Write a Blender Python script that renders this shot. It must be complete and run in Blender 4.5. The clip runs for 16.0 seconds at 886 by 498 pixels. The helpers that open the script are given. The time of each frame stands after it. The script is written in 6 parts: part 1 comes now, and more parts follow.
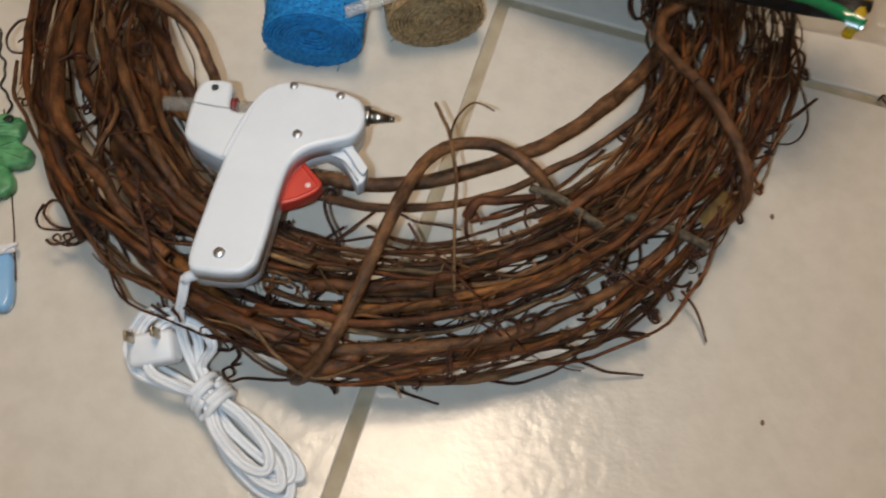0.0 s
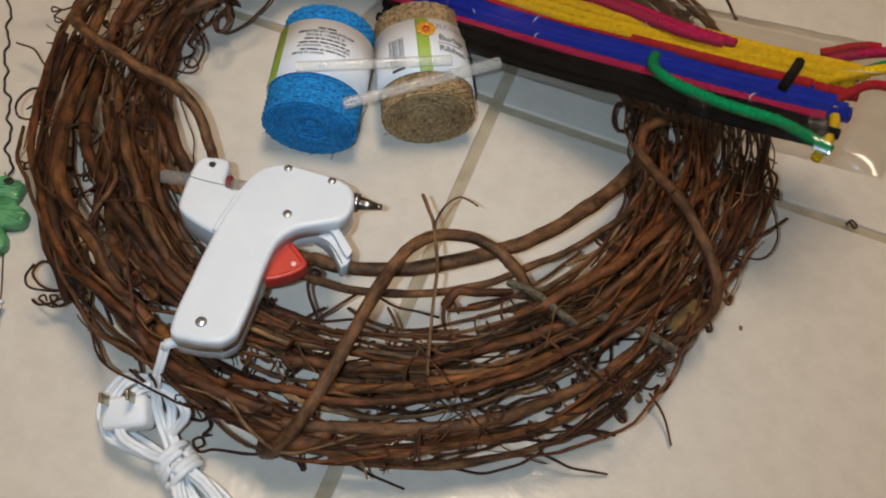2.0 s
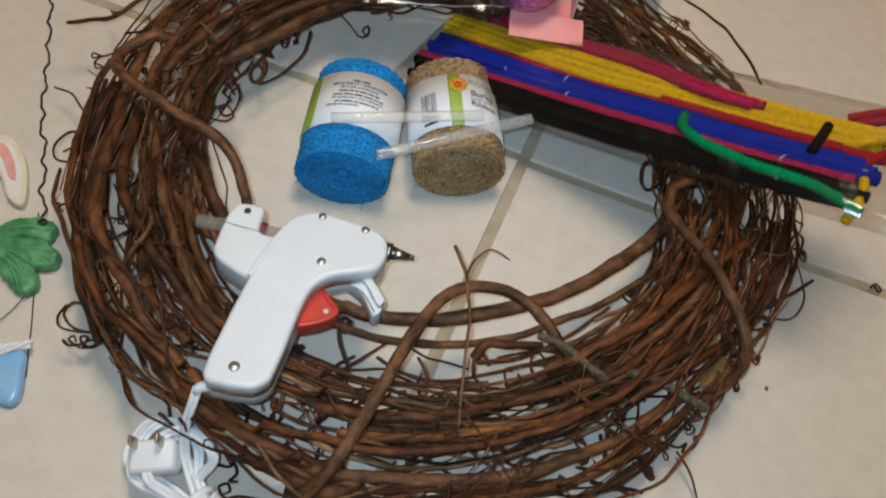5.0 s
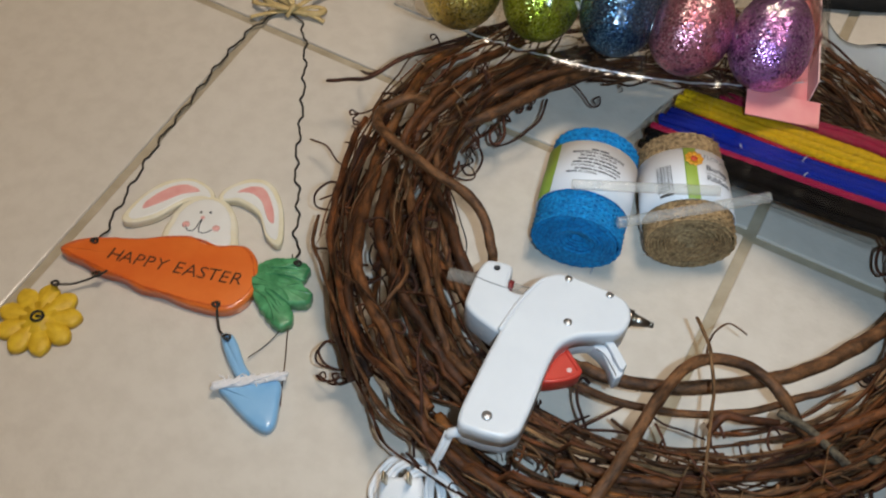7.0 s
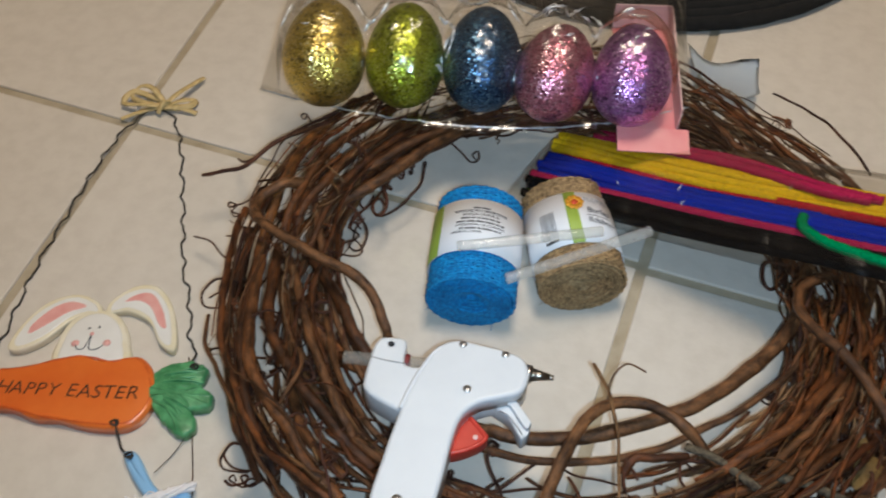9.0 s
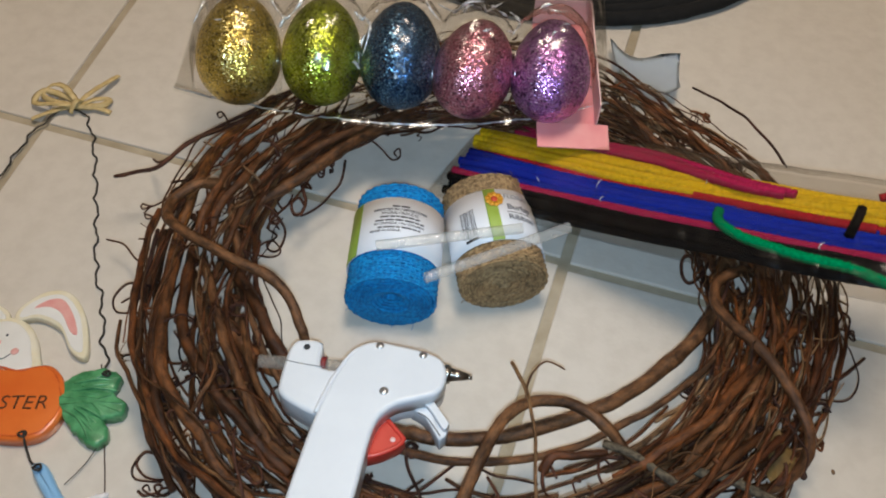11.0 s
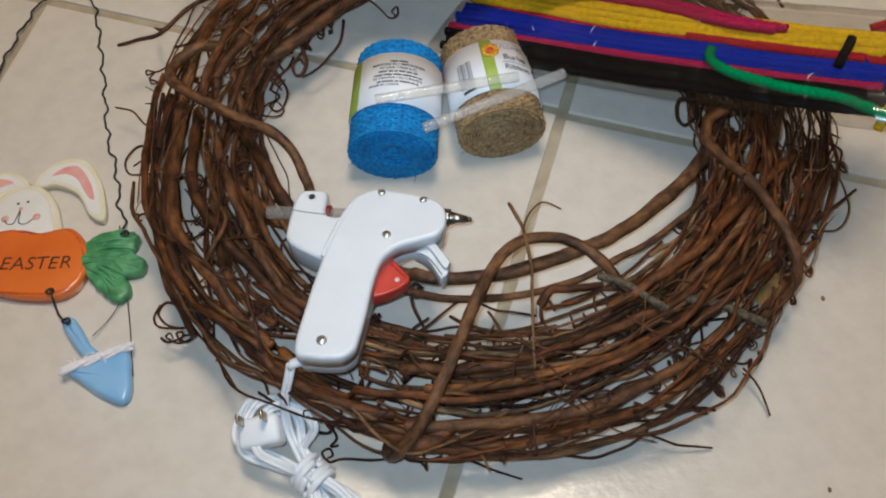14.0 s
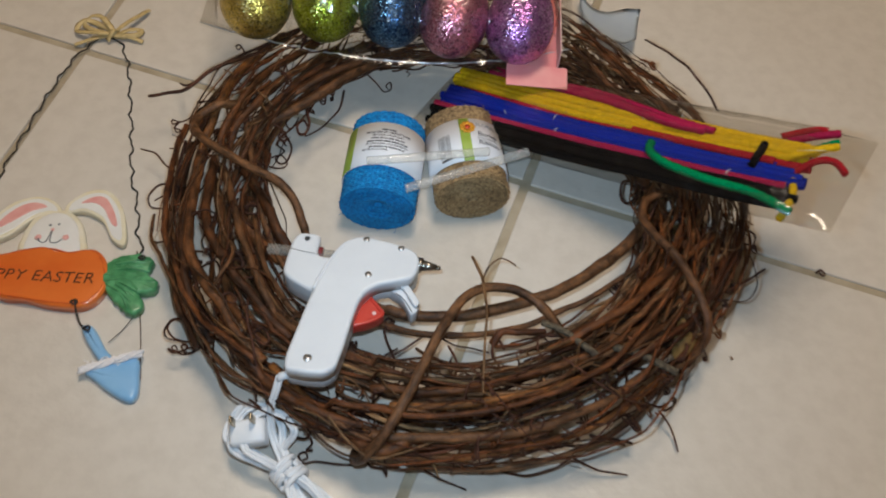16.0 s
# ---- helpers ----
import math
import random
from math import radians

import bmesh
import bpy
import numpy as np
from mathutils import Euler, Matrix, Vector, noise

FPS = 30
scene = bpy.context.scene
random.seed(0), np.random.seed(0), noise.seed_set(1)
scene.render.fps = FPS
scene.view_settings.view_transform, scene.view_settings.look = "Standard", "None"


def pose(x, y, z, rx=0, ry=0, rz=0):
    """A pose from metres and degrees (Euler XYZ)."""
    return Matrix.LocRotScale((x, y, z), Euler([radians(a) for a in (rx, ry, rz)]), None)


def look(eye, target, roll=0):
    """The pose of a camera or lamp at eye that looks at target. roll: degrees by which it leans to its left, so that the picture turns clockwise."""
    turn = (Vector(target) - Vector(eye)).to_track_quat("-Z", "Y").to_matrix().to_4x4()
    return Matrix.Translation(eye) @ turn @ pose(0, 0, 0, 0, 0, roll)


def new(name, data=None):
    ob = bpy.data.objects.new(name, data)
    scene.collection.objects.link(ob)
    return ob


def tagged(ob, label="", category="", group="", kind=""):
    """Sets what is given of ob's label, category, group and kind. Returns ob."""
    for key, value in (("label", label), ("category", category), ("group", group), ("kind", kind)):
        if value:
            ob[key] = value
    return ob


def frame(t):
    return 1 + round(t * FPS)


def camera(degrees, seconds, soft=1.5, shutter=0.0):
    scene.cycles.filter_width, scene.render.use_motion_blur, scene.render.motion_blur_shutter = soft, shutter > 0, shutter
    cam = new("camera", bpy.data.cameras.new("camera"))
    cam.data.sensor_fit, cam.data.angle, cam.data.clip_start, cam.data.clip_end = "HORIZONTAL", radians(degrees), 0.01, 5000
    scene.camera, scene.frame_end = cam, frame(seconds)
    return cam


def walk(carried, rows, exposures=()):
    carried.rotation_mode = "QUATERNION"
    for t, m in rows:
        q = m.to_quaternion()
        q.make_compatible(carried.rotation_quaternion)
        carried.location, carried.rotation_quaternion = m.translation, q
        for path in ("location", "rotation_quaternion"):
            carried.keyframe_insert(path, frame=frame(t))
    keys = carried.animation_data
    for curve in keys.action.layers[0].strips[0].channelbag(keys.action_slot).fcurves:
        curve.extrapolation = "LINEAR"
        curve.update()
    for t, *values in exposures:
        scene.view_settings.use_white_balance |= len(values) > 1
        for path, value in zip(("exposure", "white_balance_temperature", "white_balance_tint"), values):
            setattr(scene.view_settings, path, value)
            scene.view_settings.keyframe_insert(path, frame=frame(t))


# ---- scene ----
cam = camera(49.2, 16.0, soft=2.0, shutter=0.5)
PATH = [
    (0, (0.031, 0.068, 0.56), (0.053, 0.921, -1.248), 5.3),
    (0.5, (0.041, 0.054, 0.573), (0.091, 0.996, -1.191), 6.1),
    (1, (0.035, 0.047, 0.579), (0.025, 1.088, -1.129), 5.7),
    (1.5, (0.035, 0.049, 0.573), (0.049, 1.111, -1.122), 7.8),
    (2, (0.034, 0.051, 0.571), (0.068, 1.097, -1.134), 9.7),
    (2.5, (0.029, 0.049, 0.577), (0.055, 1.154, -1.09), 10.7),
    (3, (0.018, 0.057, 0.581), (0.019, 1.278, -1.003), 10.2),
    (3.2, (0.022, 0.059, 0.593), (-0.003, 1.341, -0.942), 8.4),
    (5.3, (0.01, 0.038, 0.569), (0.031, 1.161, -1.086), 10.7),
    (5.5, (0.001, 0.034, 0.571), (0.014, 1.15, -1.089), 10.8),
    (6, (-0.028, 0.02, 0.586), (-0.182, 1.158, -1.052), 6.7),
    (6.5, (-0.047, 0.008, 0.588), (-0.247, 1.173, -1.026), 7.1),
    (7, (-0.058, 0.016, 0.589), (-0.321, 1.196, -1.004), 3.9),
    (7.5, (-0.053, 0.022, 0.593), (-0.3, 1.25, -0.967), 2.9),
    (8, (-0.051, 0.028, 0.596), (-0.283, 1.287, -0.941), 1.0),
    (8.5, (-0.049, 0.033, 0.602), (-0.242, 1.298, -0.935), 1.2),
    (9, (-0.027, 0.043, 0.602), (-0.183, 1.31, -0.938), -0.3),
    (9.5, (-0.013, 0.049, 0.602), (-0.1, 1.319, -0.941), 0.4),
    (12, (-0.007, 0.053, 0.594), (-0.045, 1.32, -0.952), 3.1),
    (12.5, (-0.005, 0.052, 0.593), (-0.039, 1.323, -0.951), 3.3),
    (13, (-0.002, 0.047, 0.595), (-0.056, 1.306, -0.958), 2.6),
    (13.5, (0.004, 0.028, 0.602), (-0.094, 1.252, -0.976), 0.1),
    (14, (0.01, 0.018, 0.6), (-0.069, 1.097, -1.083), -1.5),
    (14.5, (0.013, 0.008, 0.608), (0.002, 1.205, -0.994), 4.2),
    (15, (0.02, -0.009, 0.626), (-0.061, 1.2, -0.965), -0.0),
    (15.5, (0.016, -0.012, 0.637), (-0.056, 1.179, -0.968), 3.0),
    (16, (0.014, -0.058, 0.695), (-0.014, 1.125, -0.917), 5.3),
]
walk(cam, [(t, look(eye, target, roll)) for t, eye, target, roll in PATH],
     [(0.0, -0.23, 6800, 14), (2.0, -0.17, 6680, 14), (3.0, -0.13, 6620, 13), (6.0, -0.11, 6330, 11), (9.5, -0.02, 6180, 11), (12.8, -0.02, 6160, 12), (13.5, -0.06, 6200, 12), (15.0, -0.15, 6260, 12), (16.0, -0.21, 6300, 12)])

# ---- light ----
world = bpy.data.worlds.new("world")
world.use_nodes = True
scene.world = world
world.node_tree.nodes["Background"].inputs["Color"].default_value = (0.55, 0.75, 1.0, 1)
world.node_tree.nodes["Background"].inputs["Strength"].default_value = 0.035


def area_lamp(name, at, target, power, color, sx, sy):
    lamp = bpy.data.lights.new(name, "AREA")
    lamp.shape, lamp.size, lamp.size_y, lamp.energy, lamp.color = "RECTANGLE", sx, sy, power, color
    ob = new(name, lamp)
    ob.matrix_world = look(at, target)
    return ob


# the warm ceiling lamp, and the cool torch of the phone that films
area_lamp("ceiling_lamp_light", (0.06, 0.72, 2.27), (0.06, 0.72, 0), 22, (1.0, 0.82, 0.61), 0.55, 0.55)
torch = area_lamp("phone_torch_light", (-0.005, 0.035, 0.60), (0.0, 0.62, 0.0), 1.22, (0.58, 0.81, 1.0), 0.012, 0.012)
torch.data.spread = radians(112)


# ---- materials ----
def material(name, rough=0.5, metal=0.0):
    m = bpy.data.materials.new(name)
    m.use_nodes = True
    n = m.node_tree.nodes
    b = n["Principled BSDF"]
    b.inputs["Roughness"].default_value = rough
    b.inputs["Metallic"].default_value = metal
    return m, n, m.node_tree.links, b


def noise_node(n, l, scale, detail=4.0, rough=0.55, stretch=None, coords="Object"):
    tc = n.new("ShaderNodeTexCoord")
    t = n.new("ShaderNodeTexNoise")
    t.inputs["Scale"].default_value = scale
    t.inputs["Detail"].default_value = detail
    t.inputs["Roughness"].default_value = rough
    if stretch:
        mp = n.new("ShaderNodeMapping")
        mp.inputs["Scale"].default_value = stretch
        l.new(tc.outputs[coords], mp.inputs["Vector"])
        l.new(mp.outputs["Vector"], t.inputs["Vector"])
    else:
        l.new(tc.outputs[coords], t.inputs["Vector"])
    return t


def ramp(n, l, fac, stops):
    r = n.new("ShaderNodeValToRGB")
    e = r.color_ramp.elements
    while len(e) < len(stops):
        e.new(0.5)
    for el, (p, c) in zip(e, stops):
        el.position, el.color = p, (*c, 1)
    l.new(fac, r.inputs["Fac"])
    return r.outputs["Color"]


def bump(n, l, height, b, strength=0.3, distance=0.001):
    bp = n.new("ShaderNodeBump")
    bp.inputs["Strength"].default_value = strength
    bp.inputs["Distance"].default_value = distance
    l.new(height, bp.inputs["Height"])
    l.new(bp.outputs["Normal"], b.inputs["Normal"])
    return bp


def mixed(n, l, a, c, fac, mode="MIX"):
    mx = n.new("ShaderNodeMix")
    mx.data_type, mx.blend_type = "RGBA", mode
    for value, socket in ((fac, mx.inputs["Factor"]), (a, mx.inputs[6]), (c, mx.inputs[7])):
        if isinstance(value, tuple):
            socket.default_value = (*value, 1)
        elif isinstance(value, (int, float)):
            socket.default_value = value
        else:
            l.new(value, socket)
    return mx.outputs[2]


def mottled(name, dark, light, scale, rough=0.5, metal=0.0, bump_scale=None, bump_strength=0.2, bump_depth=0.0006, spread=0.0, coat=0.0):
    """A surface of two close tones, with fine relief; spread varies its tone from object to object."""
    m, n, l, b = material(name, rough, metal)
    t = noise_node(n, l, scale)
    col = ramp(n, l, t.outputs["Fac"], [(0.32, dark), (0.68, light)])
    if spread:
        info = n.new("ShaderNodeObjectInfo")
        dim = n.new("ShaderNodeMapRange")
        dim.inputs["To Min"].default_value, dim.inputs["To Max"].default_value = 1 - spread, 1 + spread
        l.new(info.outputs["Random"], dim.inputs["Value"])
        hsv = n.new("ShaderNodeHueSaturation")
        l.new(dim.outputs["Result"], hsv.inputs["Value"])
        l.new(col, hsv.inputs["Color"])
        col = hsv.outputs["Color"]
    l.new(col, b.inputs["Base Color"])
    if bump_scale:
        bump(n, l, noise_node(n, l, bump_scale).outputs["Fac"], b, bump_strength, bump_depth)
    b.inputs["Coat Weight"].default_value = coat
    b.inputs["Coat Roughness"].default_value = 0.12
    return m


def tile_material():
    m, n, l, b = material("glazed_tile", 0.2)
    big = noise_node(n, l, 2.2, 5, coords="Object")
    fine = noise_node(n, l, 60, 3)
    col = ramp(n, l, big.outputs["Fac"], [(0.3, (0.655, 0.595, 0.515)), (0.7, (0.70, 0.64, 0.56))])
    col = mixed(n, l, col, ramp(n, l, fine.outputs["Fac"], [(0.35, (0.9, 0.89, 0.88)), (0.6, (1, 1, 1))]), 0.6, "MULTIPLY")
    l.new(col, b.inputs["Base Color"])
    wave = noise_node(n, l, 85, 3, 0.55)
    bump(n, l, wave.outputs["Fac"], b, 0.5, 0.0011)
    r = n.new("ShaderNodeMapRange")
    r.inputs["To Min"].default_value, r.inputs["To Max"].default_value = 0.12, 0.27
    l.new(noise_node(n, l, 9, 4).outputs["Fac"], r.inputs["Value"])
    l.new(r.outputs["Result"], b.inputs["Roughness"])
    return m


def bark_material(name, tones, rough=0.48):
    """Vine bark: fibres along the vine, peeled patches, tone by the piece."""
    m, n, l, b = material(name, rough)
    info = n.new("ShaderNodeObjectInfo")
    base = ramp(n, l, info.outputs["Random"], [(i / max(1, len(tones) - 1), c) for i, c in enumerate(tones)])
    streak = noise_node(n, l, 1.0, 6, 0.75, (5.0, 0.8, 1), "UV")
    streak.noise_dimensions = "4D"
    shift = n.new("ShaderNodeMath")
    shift.operation = "MULTIPLY"
    shift.inputs[1].default_value = 60
    l.new(info.outputs["Random"], shift.inputs[0])
    l.new(shift.outputs["Value"], streak.inputs["W"])
    patch = noise_node(n, l, 38, 5, 0.65)
    col = mixed(n, l, base, ramp(n, l, streak.outputs["Fac"], [(0.36, (0.16, 0.14, 0.13)), (0.5, (0.95, 0.92, 0.9)), (0.66, (1.9, 1.75, 1.6))]), 0.95, "MULTIPLY")
    col = mixed(n, l, col, ramp(n, l, patch.outputs["Fac"], [(0.36, (0.45, 0.42, 0.42)), (0.5, (1, 1, 1)), (0.66, (1.5, 1.42, 1.3))]), 0.85, "MULTIPLY")
    l.new(col, b.inputs["Base Color"])
    b.inputs["Specular IOR Level"].default_value = 0.28
    bump(n, l, streak.outputs["Fac"], b, 0.9, 0.0014)
    return m


def glitter_material(name, base, spark):
    m, n, l, b = material(name, 0.28, 0.85)
    tc = n.new("ShaderNodeTexCoord")
    v = n.new("ShaderNodeTexVoronoi")
    v.inputs["Scale"].default_value = 1150
    l.new(tc.outputs["Object"], v.inputs["Vector"])
    sep = n.new("ShaderNodeSeparateColor")
    l.new(v.outputs["Color"], sep.inputs["Color"])
    dark = tuple(c * 0.22 for c in base)
    big = noise_node(n, l, 55, 4, 0.7)
    flake = ramp(n, l, sep.outputs["Red"], [(0.0, dark), (0.22, tuple(c * 0.7 for c in base)), (0.62, base), (0.93, tuple(0.6 * a + 0.4 * c for a, c in zip(base, spark))), (1.0, spark)])
    col = mixed(n, l, flake, ramp(n, l, big.outputs["Fac"], [(0.36, (0.3, 0.3, 0.33)), (0.55, (1, 1, 1))]), 0.4, "MULTIPLY")
    w = n.new("ShaderNodeTexVoronoi")
    w.inputs["Scale"].default_value = 420
    l.new(tc.outputs["Object"], w.inputs["Vector"])
    sep2 = n.new("ShaderNodeSeparateColor")
    l.new(w.outputs["Color"], sep2.inputs["Color"])
    col = mixed(n, l, col, ramp(n, l, sep2.outputs["Green"], [(0.90, (1, 1, 1)), (0.93, (0.2, 0.18, 0.22))]), 0.7, "MULTIPLY")
    l.new(col, b.inputs["Base Color"])
    geo = n.new("ShaderNodeNewGeometry")
    sub = n.new("ShaderNodeVectorMath")
    sub.operation = "SUBTRACT"
    l.new(v.outputs["Color"], sub.inputs[0])
    sub.inputs[1].default_value = (0.5, 0.5, 0.5)
    sc = n.new("ShaderNodeVectorMath")
    sc.operation = "SCALE"
    sc.inputs["Scale"].default_value = 0.6
    l.new(sub.outputs["Vector"], sc.inputs[0])
    add = n.new("ShaderNodeVectorMath")
    l.new(geo.outputs["Normal"], add.inputs[0])
    l.new(sc.outputs["Vector"], add.inputs[1])
    nm = n.new("ShaderNodeVectorMath")
    nm.operation = "NORMALIZE"
    l.new(add.outputs["Vector"], nm.inputs[0])
    l.new(nm.outputs["Vector"], b.inputs["Normal"])
    return m


def gloss_share(n, l, f0, part):
    """How much of a thin sheet's light is mirrored: f0 head-on, more at a slant, alike from both sides."""
    lw = n.new("ShaderNodeLayerWeight")
    lw.inputs["Blend"].default_value = 0.5
    p = n.new("ShaderNodeMath")
    p.operation = "POWER"
    p.inputs[1].default_value = 4.0
    l.new(lw.outputs["Facing"], p.inputs[0])
    m = n.new("ShaderNodeMath")
    m.operation = "MULTIPLY_ADD"
    m.inputs[1].default_value, m.inputs[2].default_value = part * (1 - f0), part * f0
    l.new(p.outputs["Value"], m.inputs[0])
    return m.outputs["Value"]


def film_material(name, tint=(1, 1, 1), gloss=0.06, crinkle=90, shine_part=0.9, f0=0.04):
    """Thin clear plastic film: see-through, with a sharp gloss."""
    m, n, l, b = material(name)
    clear = n.new("ShaderNodeBsdfTransparent")
    clear.inputs["Color"].default_value = (*tint, 1)
    shine = n.new("ShaderNodeBsdfGlossy")
    shine.inputs["Roughness"].default_value = gloss
    bp = n.new("ShaderNodeBump")
    bp.inputs["Strength"].default_value, bp.inputs["Distance"].default_value = 1.0, 0.008
    folds = noise_node(n, l, crinkle, 1.5, 0.5, (1.0, 0.5, 0.8))
    ridge = n.new("ShaderNodeMath")
    ridge.operation = "PINGPONG"
    ridge.inputs[1].default_value = 0.12
    l.new(folds.outputs["Fac"], ridge.inputs[0])
    l.new(ridge.outputs["Value"], bp.inputs["Height"])
    l.new(bp.outputs["Normal"], shine.inputs["Normal"])
    mx = n.new("ShaderNodeMixShader")
    l.new(gloss_share(n, l, f0, shine_part), mx.inputs["Fac"])
    l.new(clear.outputs["BSDF"], mx.inputs[1])
    l.new(shine.outputs["BSDF"], mx.inputs[2])
    l.new(mx.outputs["Shader"], n["Material Output"].inputs["Surface"])
    return m


def burlap_material(name, dark, light):
    m, n, l, b = material(name, 0.85)
    t = noise_node(n, l, 330, 3)
    p = noise_node(n, l, 60, 3)
    col = ramp(n, l, t.outputs["Fac"], [(0.3, dark), (0.65, light)])
    col = mixed(n, l, col, ramp(n, l, p.outputs["Fac"], [(0.3, (0.7, 0.7, 0.7)), (0.7, (1.1, 1.1, 1.1))]), 0.8, "MULTIPLY")
    l.new(col, b.inputs["Base Color"])
    bump(n, l, t.outputs["Fac"], b, 0.6, 0.0008)
    return m


TILE = tile_material()
GROUT = mottled("grout", (0.35, 0.285, 0.19), (0.47, 0.395, 0.285), 40, 0.9, bump_scale=500, bump_strength=0.5)
WALL = mottled("painted_wall", (0.44, 0.39, 0.32), (0.50, 0.45, 0.38), 3, 0.8, bump_scale=200)
CEIL = mottled("ceiling_paint", (0.62, 0.60, 0.56), (0.68, 0.66, 0.62), 3, 0.9)
BARK = bark_material("vine_bark", [(0.016, 0.006, 0.003), (0.120, 0.042, 0.013), (0.034, 0.011, 0.004), (0.16, 0.082, 0.034), (0.070, 0.022, 0.007), (0.13, 0.046, 0.014)])
BARK_OLD = bark_material("old_vine_bark", [(0.040, 0.014, 0.005), (0.105, 0.040, 0.013), (0.064, 0.022, 0.007), (0.12, 0.048, 0.017)])
BARK_GOLD = bark_material("golden_vine_bark", [(0.18, 0.072, 0.019), (0.14, 0.053, 0.014), (0.20, 0.085, 0.025)])
BARK_RED = bark_material("russet_vine_bark", [(0.075, 0.022, 0.007), (0.16, 0.052, 0.014), (0.040, 0.012, 0.004), (0.13, 0.042, 0.012), (0.19, 0.080, 0.028)])
BARK_TAN = bark_material("peeled_bark", [(0.105, 0.047, 0.019), (0.13, 0.062, 0.027), (0.09, 0.038, 0.015)])
TENDRIL = bark_material("tendril", [(0.035, 0.015, 0.010), (0.09, 0.034, 0.018), (0.05, 0.02, 0.013)], 0.6)
STRAW = bark_material("dry_strand", [(0.22, 0.13, 0.06), (0.13, 0.06, 0.026), (0.26, 0.165, 0.085), (0.16, 0.08, 0.034)])
LICHEN = mottled("weathered_bark", (0.03, 0.018, 0.010), (0.15, 0.115, 0.07), 320, 0.9, bump_scale=320, bump_strength=1.0, bump_depth=0.0016)
LEAF_DRY = mottled("dry_leaf", (0.16, 0.085, 0.022), (0.38, 0.23, 0.07), 70, 0.7, bump_scale=200, bump_strength=0.5)
WHITE_PLASTIC = mottled("white_plastic", (0.68, 0.70, 0.725), (0.73, 0.75, 0.77), 30, 0.33, bump_scale=900, bump_strength=0.06)
RED_PLASTIC = mottled("red_plastic", (0.50, 0.035, 0.022), (0.58, 0.05, 0.03), 40, 0.35)
DARK_RED = mottled("dark_red_rubber", (0.16, 0.015, 0.015), (0.22, 0.02, 0.02), 60, 0.5)
# recess shade as a dark colour: bars for seam, groove and screw slots
RECESS_SHADE = mottled("painted_recess_shade", (0.12, 0.12, 0.125), (0.18, 0.18, 0.18), 50, 0.6)
STEEL = mottled("steel", (0.5, 0.5, 0.5), (0.68, 0.67, 0.66), 200, 0.42, 1.0)
NICKEL = mottled("nozzle_metal", (0.25, 0.235, 0.21), (0.45, 0.42, 0.38), 150, 0.3, 1.0)
CORD = mottled("white_cord", (0.74, 0.76, 0.79), (0.80, 0.82, 0.84), 60, 0.42)
BRASS = mottled("prong_metal", (0.3, 0.24, 0.16), (0.5, 0.42, 0.3), 300, 0.35, 1.0)
BLUE_BURLAP = burlap_material("blue_burlap", (0.0, 0.12, 0.36), (0.004, 0.29, 0.66))
TAN_BURLAP = burlap_material("tan_burlap", (0.14, 0.080, 0.032), (0.48, 0.31, 0.145))
PAPER = mottled("label_paper", (0.74, 0.76, 0.80), (0.80, 0.81, 0.84), 40, 0.45)
INK = mottled("ink", (0.05, 0.05, 0.055), (0.08, 0.08, 0.085), 100, 0.6)
CHAR = mottled("burnt_lettering", (0.035, 0.014, 0.006), (0.09, 0.03, 0.01), 300, 0.7)
GREEN_INK = mottled("green_print", (0.30, 0.42, 0.05), (0.36, 0.48, 0.08), 60, 0.5)
GREY_INK = mottled("grey_print", (0.30, 0.31, 0.33), (0.36, 0.37, 0.39), 80, 0.5)
ORANGE_INK = mottled("orange_print", (0.75, 0.30, 0.02), (0.85, 0.42, 0.03), 200, 0.5)
RED_INK = mottled("red_print", (0.6, 0.06, 0.02), (0.7, 0.1, 0.03), 200, 0.5)
ORANGE = mottled("orange_enamel", (0.70, 0.125, 0.015), (0.80, 0.185, 0.028), 25, 0.3, bump_scale=60, bump_strength=0.25, bump_depth=0.002, coat=0.5)
ORANGE_DEEP = mottled("deep_orange_enamel", (0.55, 0.07, 0.012), (0.72, 0.14, 0.02), 260, 0.35, bump_scale=400, bump_strength=0.4, coat=0.5)
GREEN = mottled("green_enamel", (0.04, 0.20, 0.07), (0.12, 0.40, 0.17), 120, 0.42, bump_scale=140, bump_strength=0.45, coat=0.2)
CREAM = mottled("white_enamel", (0.78, 0.75, 0.70), (0.84, 0.82, 0.78), 40, 0.32, coat=0.5)
CREAM_EDGE = mottled("yellowed_edge", (0.76, 0.67, 0.44), (0.83, 0.77, 0.62), 60, 0.35, coat=0.4)
PINK_EAR = mottled("pink_enamel", (0.75, 0.32, 0.29), (0.82, 0.45, 0.40), 90, 0.4)
YELLOW = mottled("yellow_enamel", (0.62, 0.36, 0.01), (0.80, 0.53, 0.03), 180, 0.5, bump_scale=260, bump_strength=0.5)
SKY = mottled("blue_enamel", (0.22, 0.47, 0.76), (0.30, 0.55, 0.82), 40, 0.28, coat=0.6)
FLUFF = mottled("white_yarn", (0.75, 0.72, 0.72), (0.85, 0.82, 0.82), 200, 0.9, bump_scale=400, bump_strength=0.8)
WIRE = mottled("black_wire", (0.02, 0.017, 0.014), (0.05, 0.04, 0.03), 150, 0.5, 0.3)
RAFFIA = mottled("raffia", (0.50, 0.36, 0.14), (0.68, 0.52, 0.25), 150, 0.6, bump_scale=400, bump_strength=0.4)
CARD = mottled("pink_card", (0.78, 0.25, 0.25), (0.85, 0.36, 0.34), 30, 0.4)
CARD_PALE = mottled("pale_card", (0.82, 0.52, 0.48), (0.86, 0.60, 0.56), 30, 0.45)
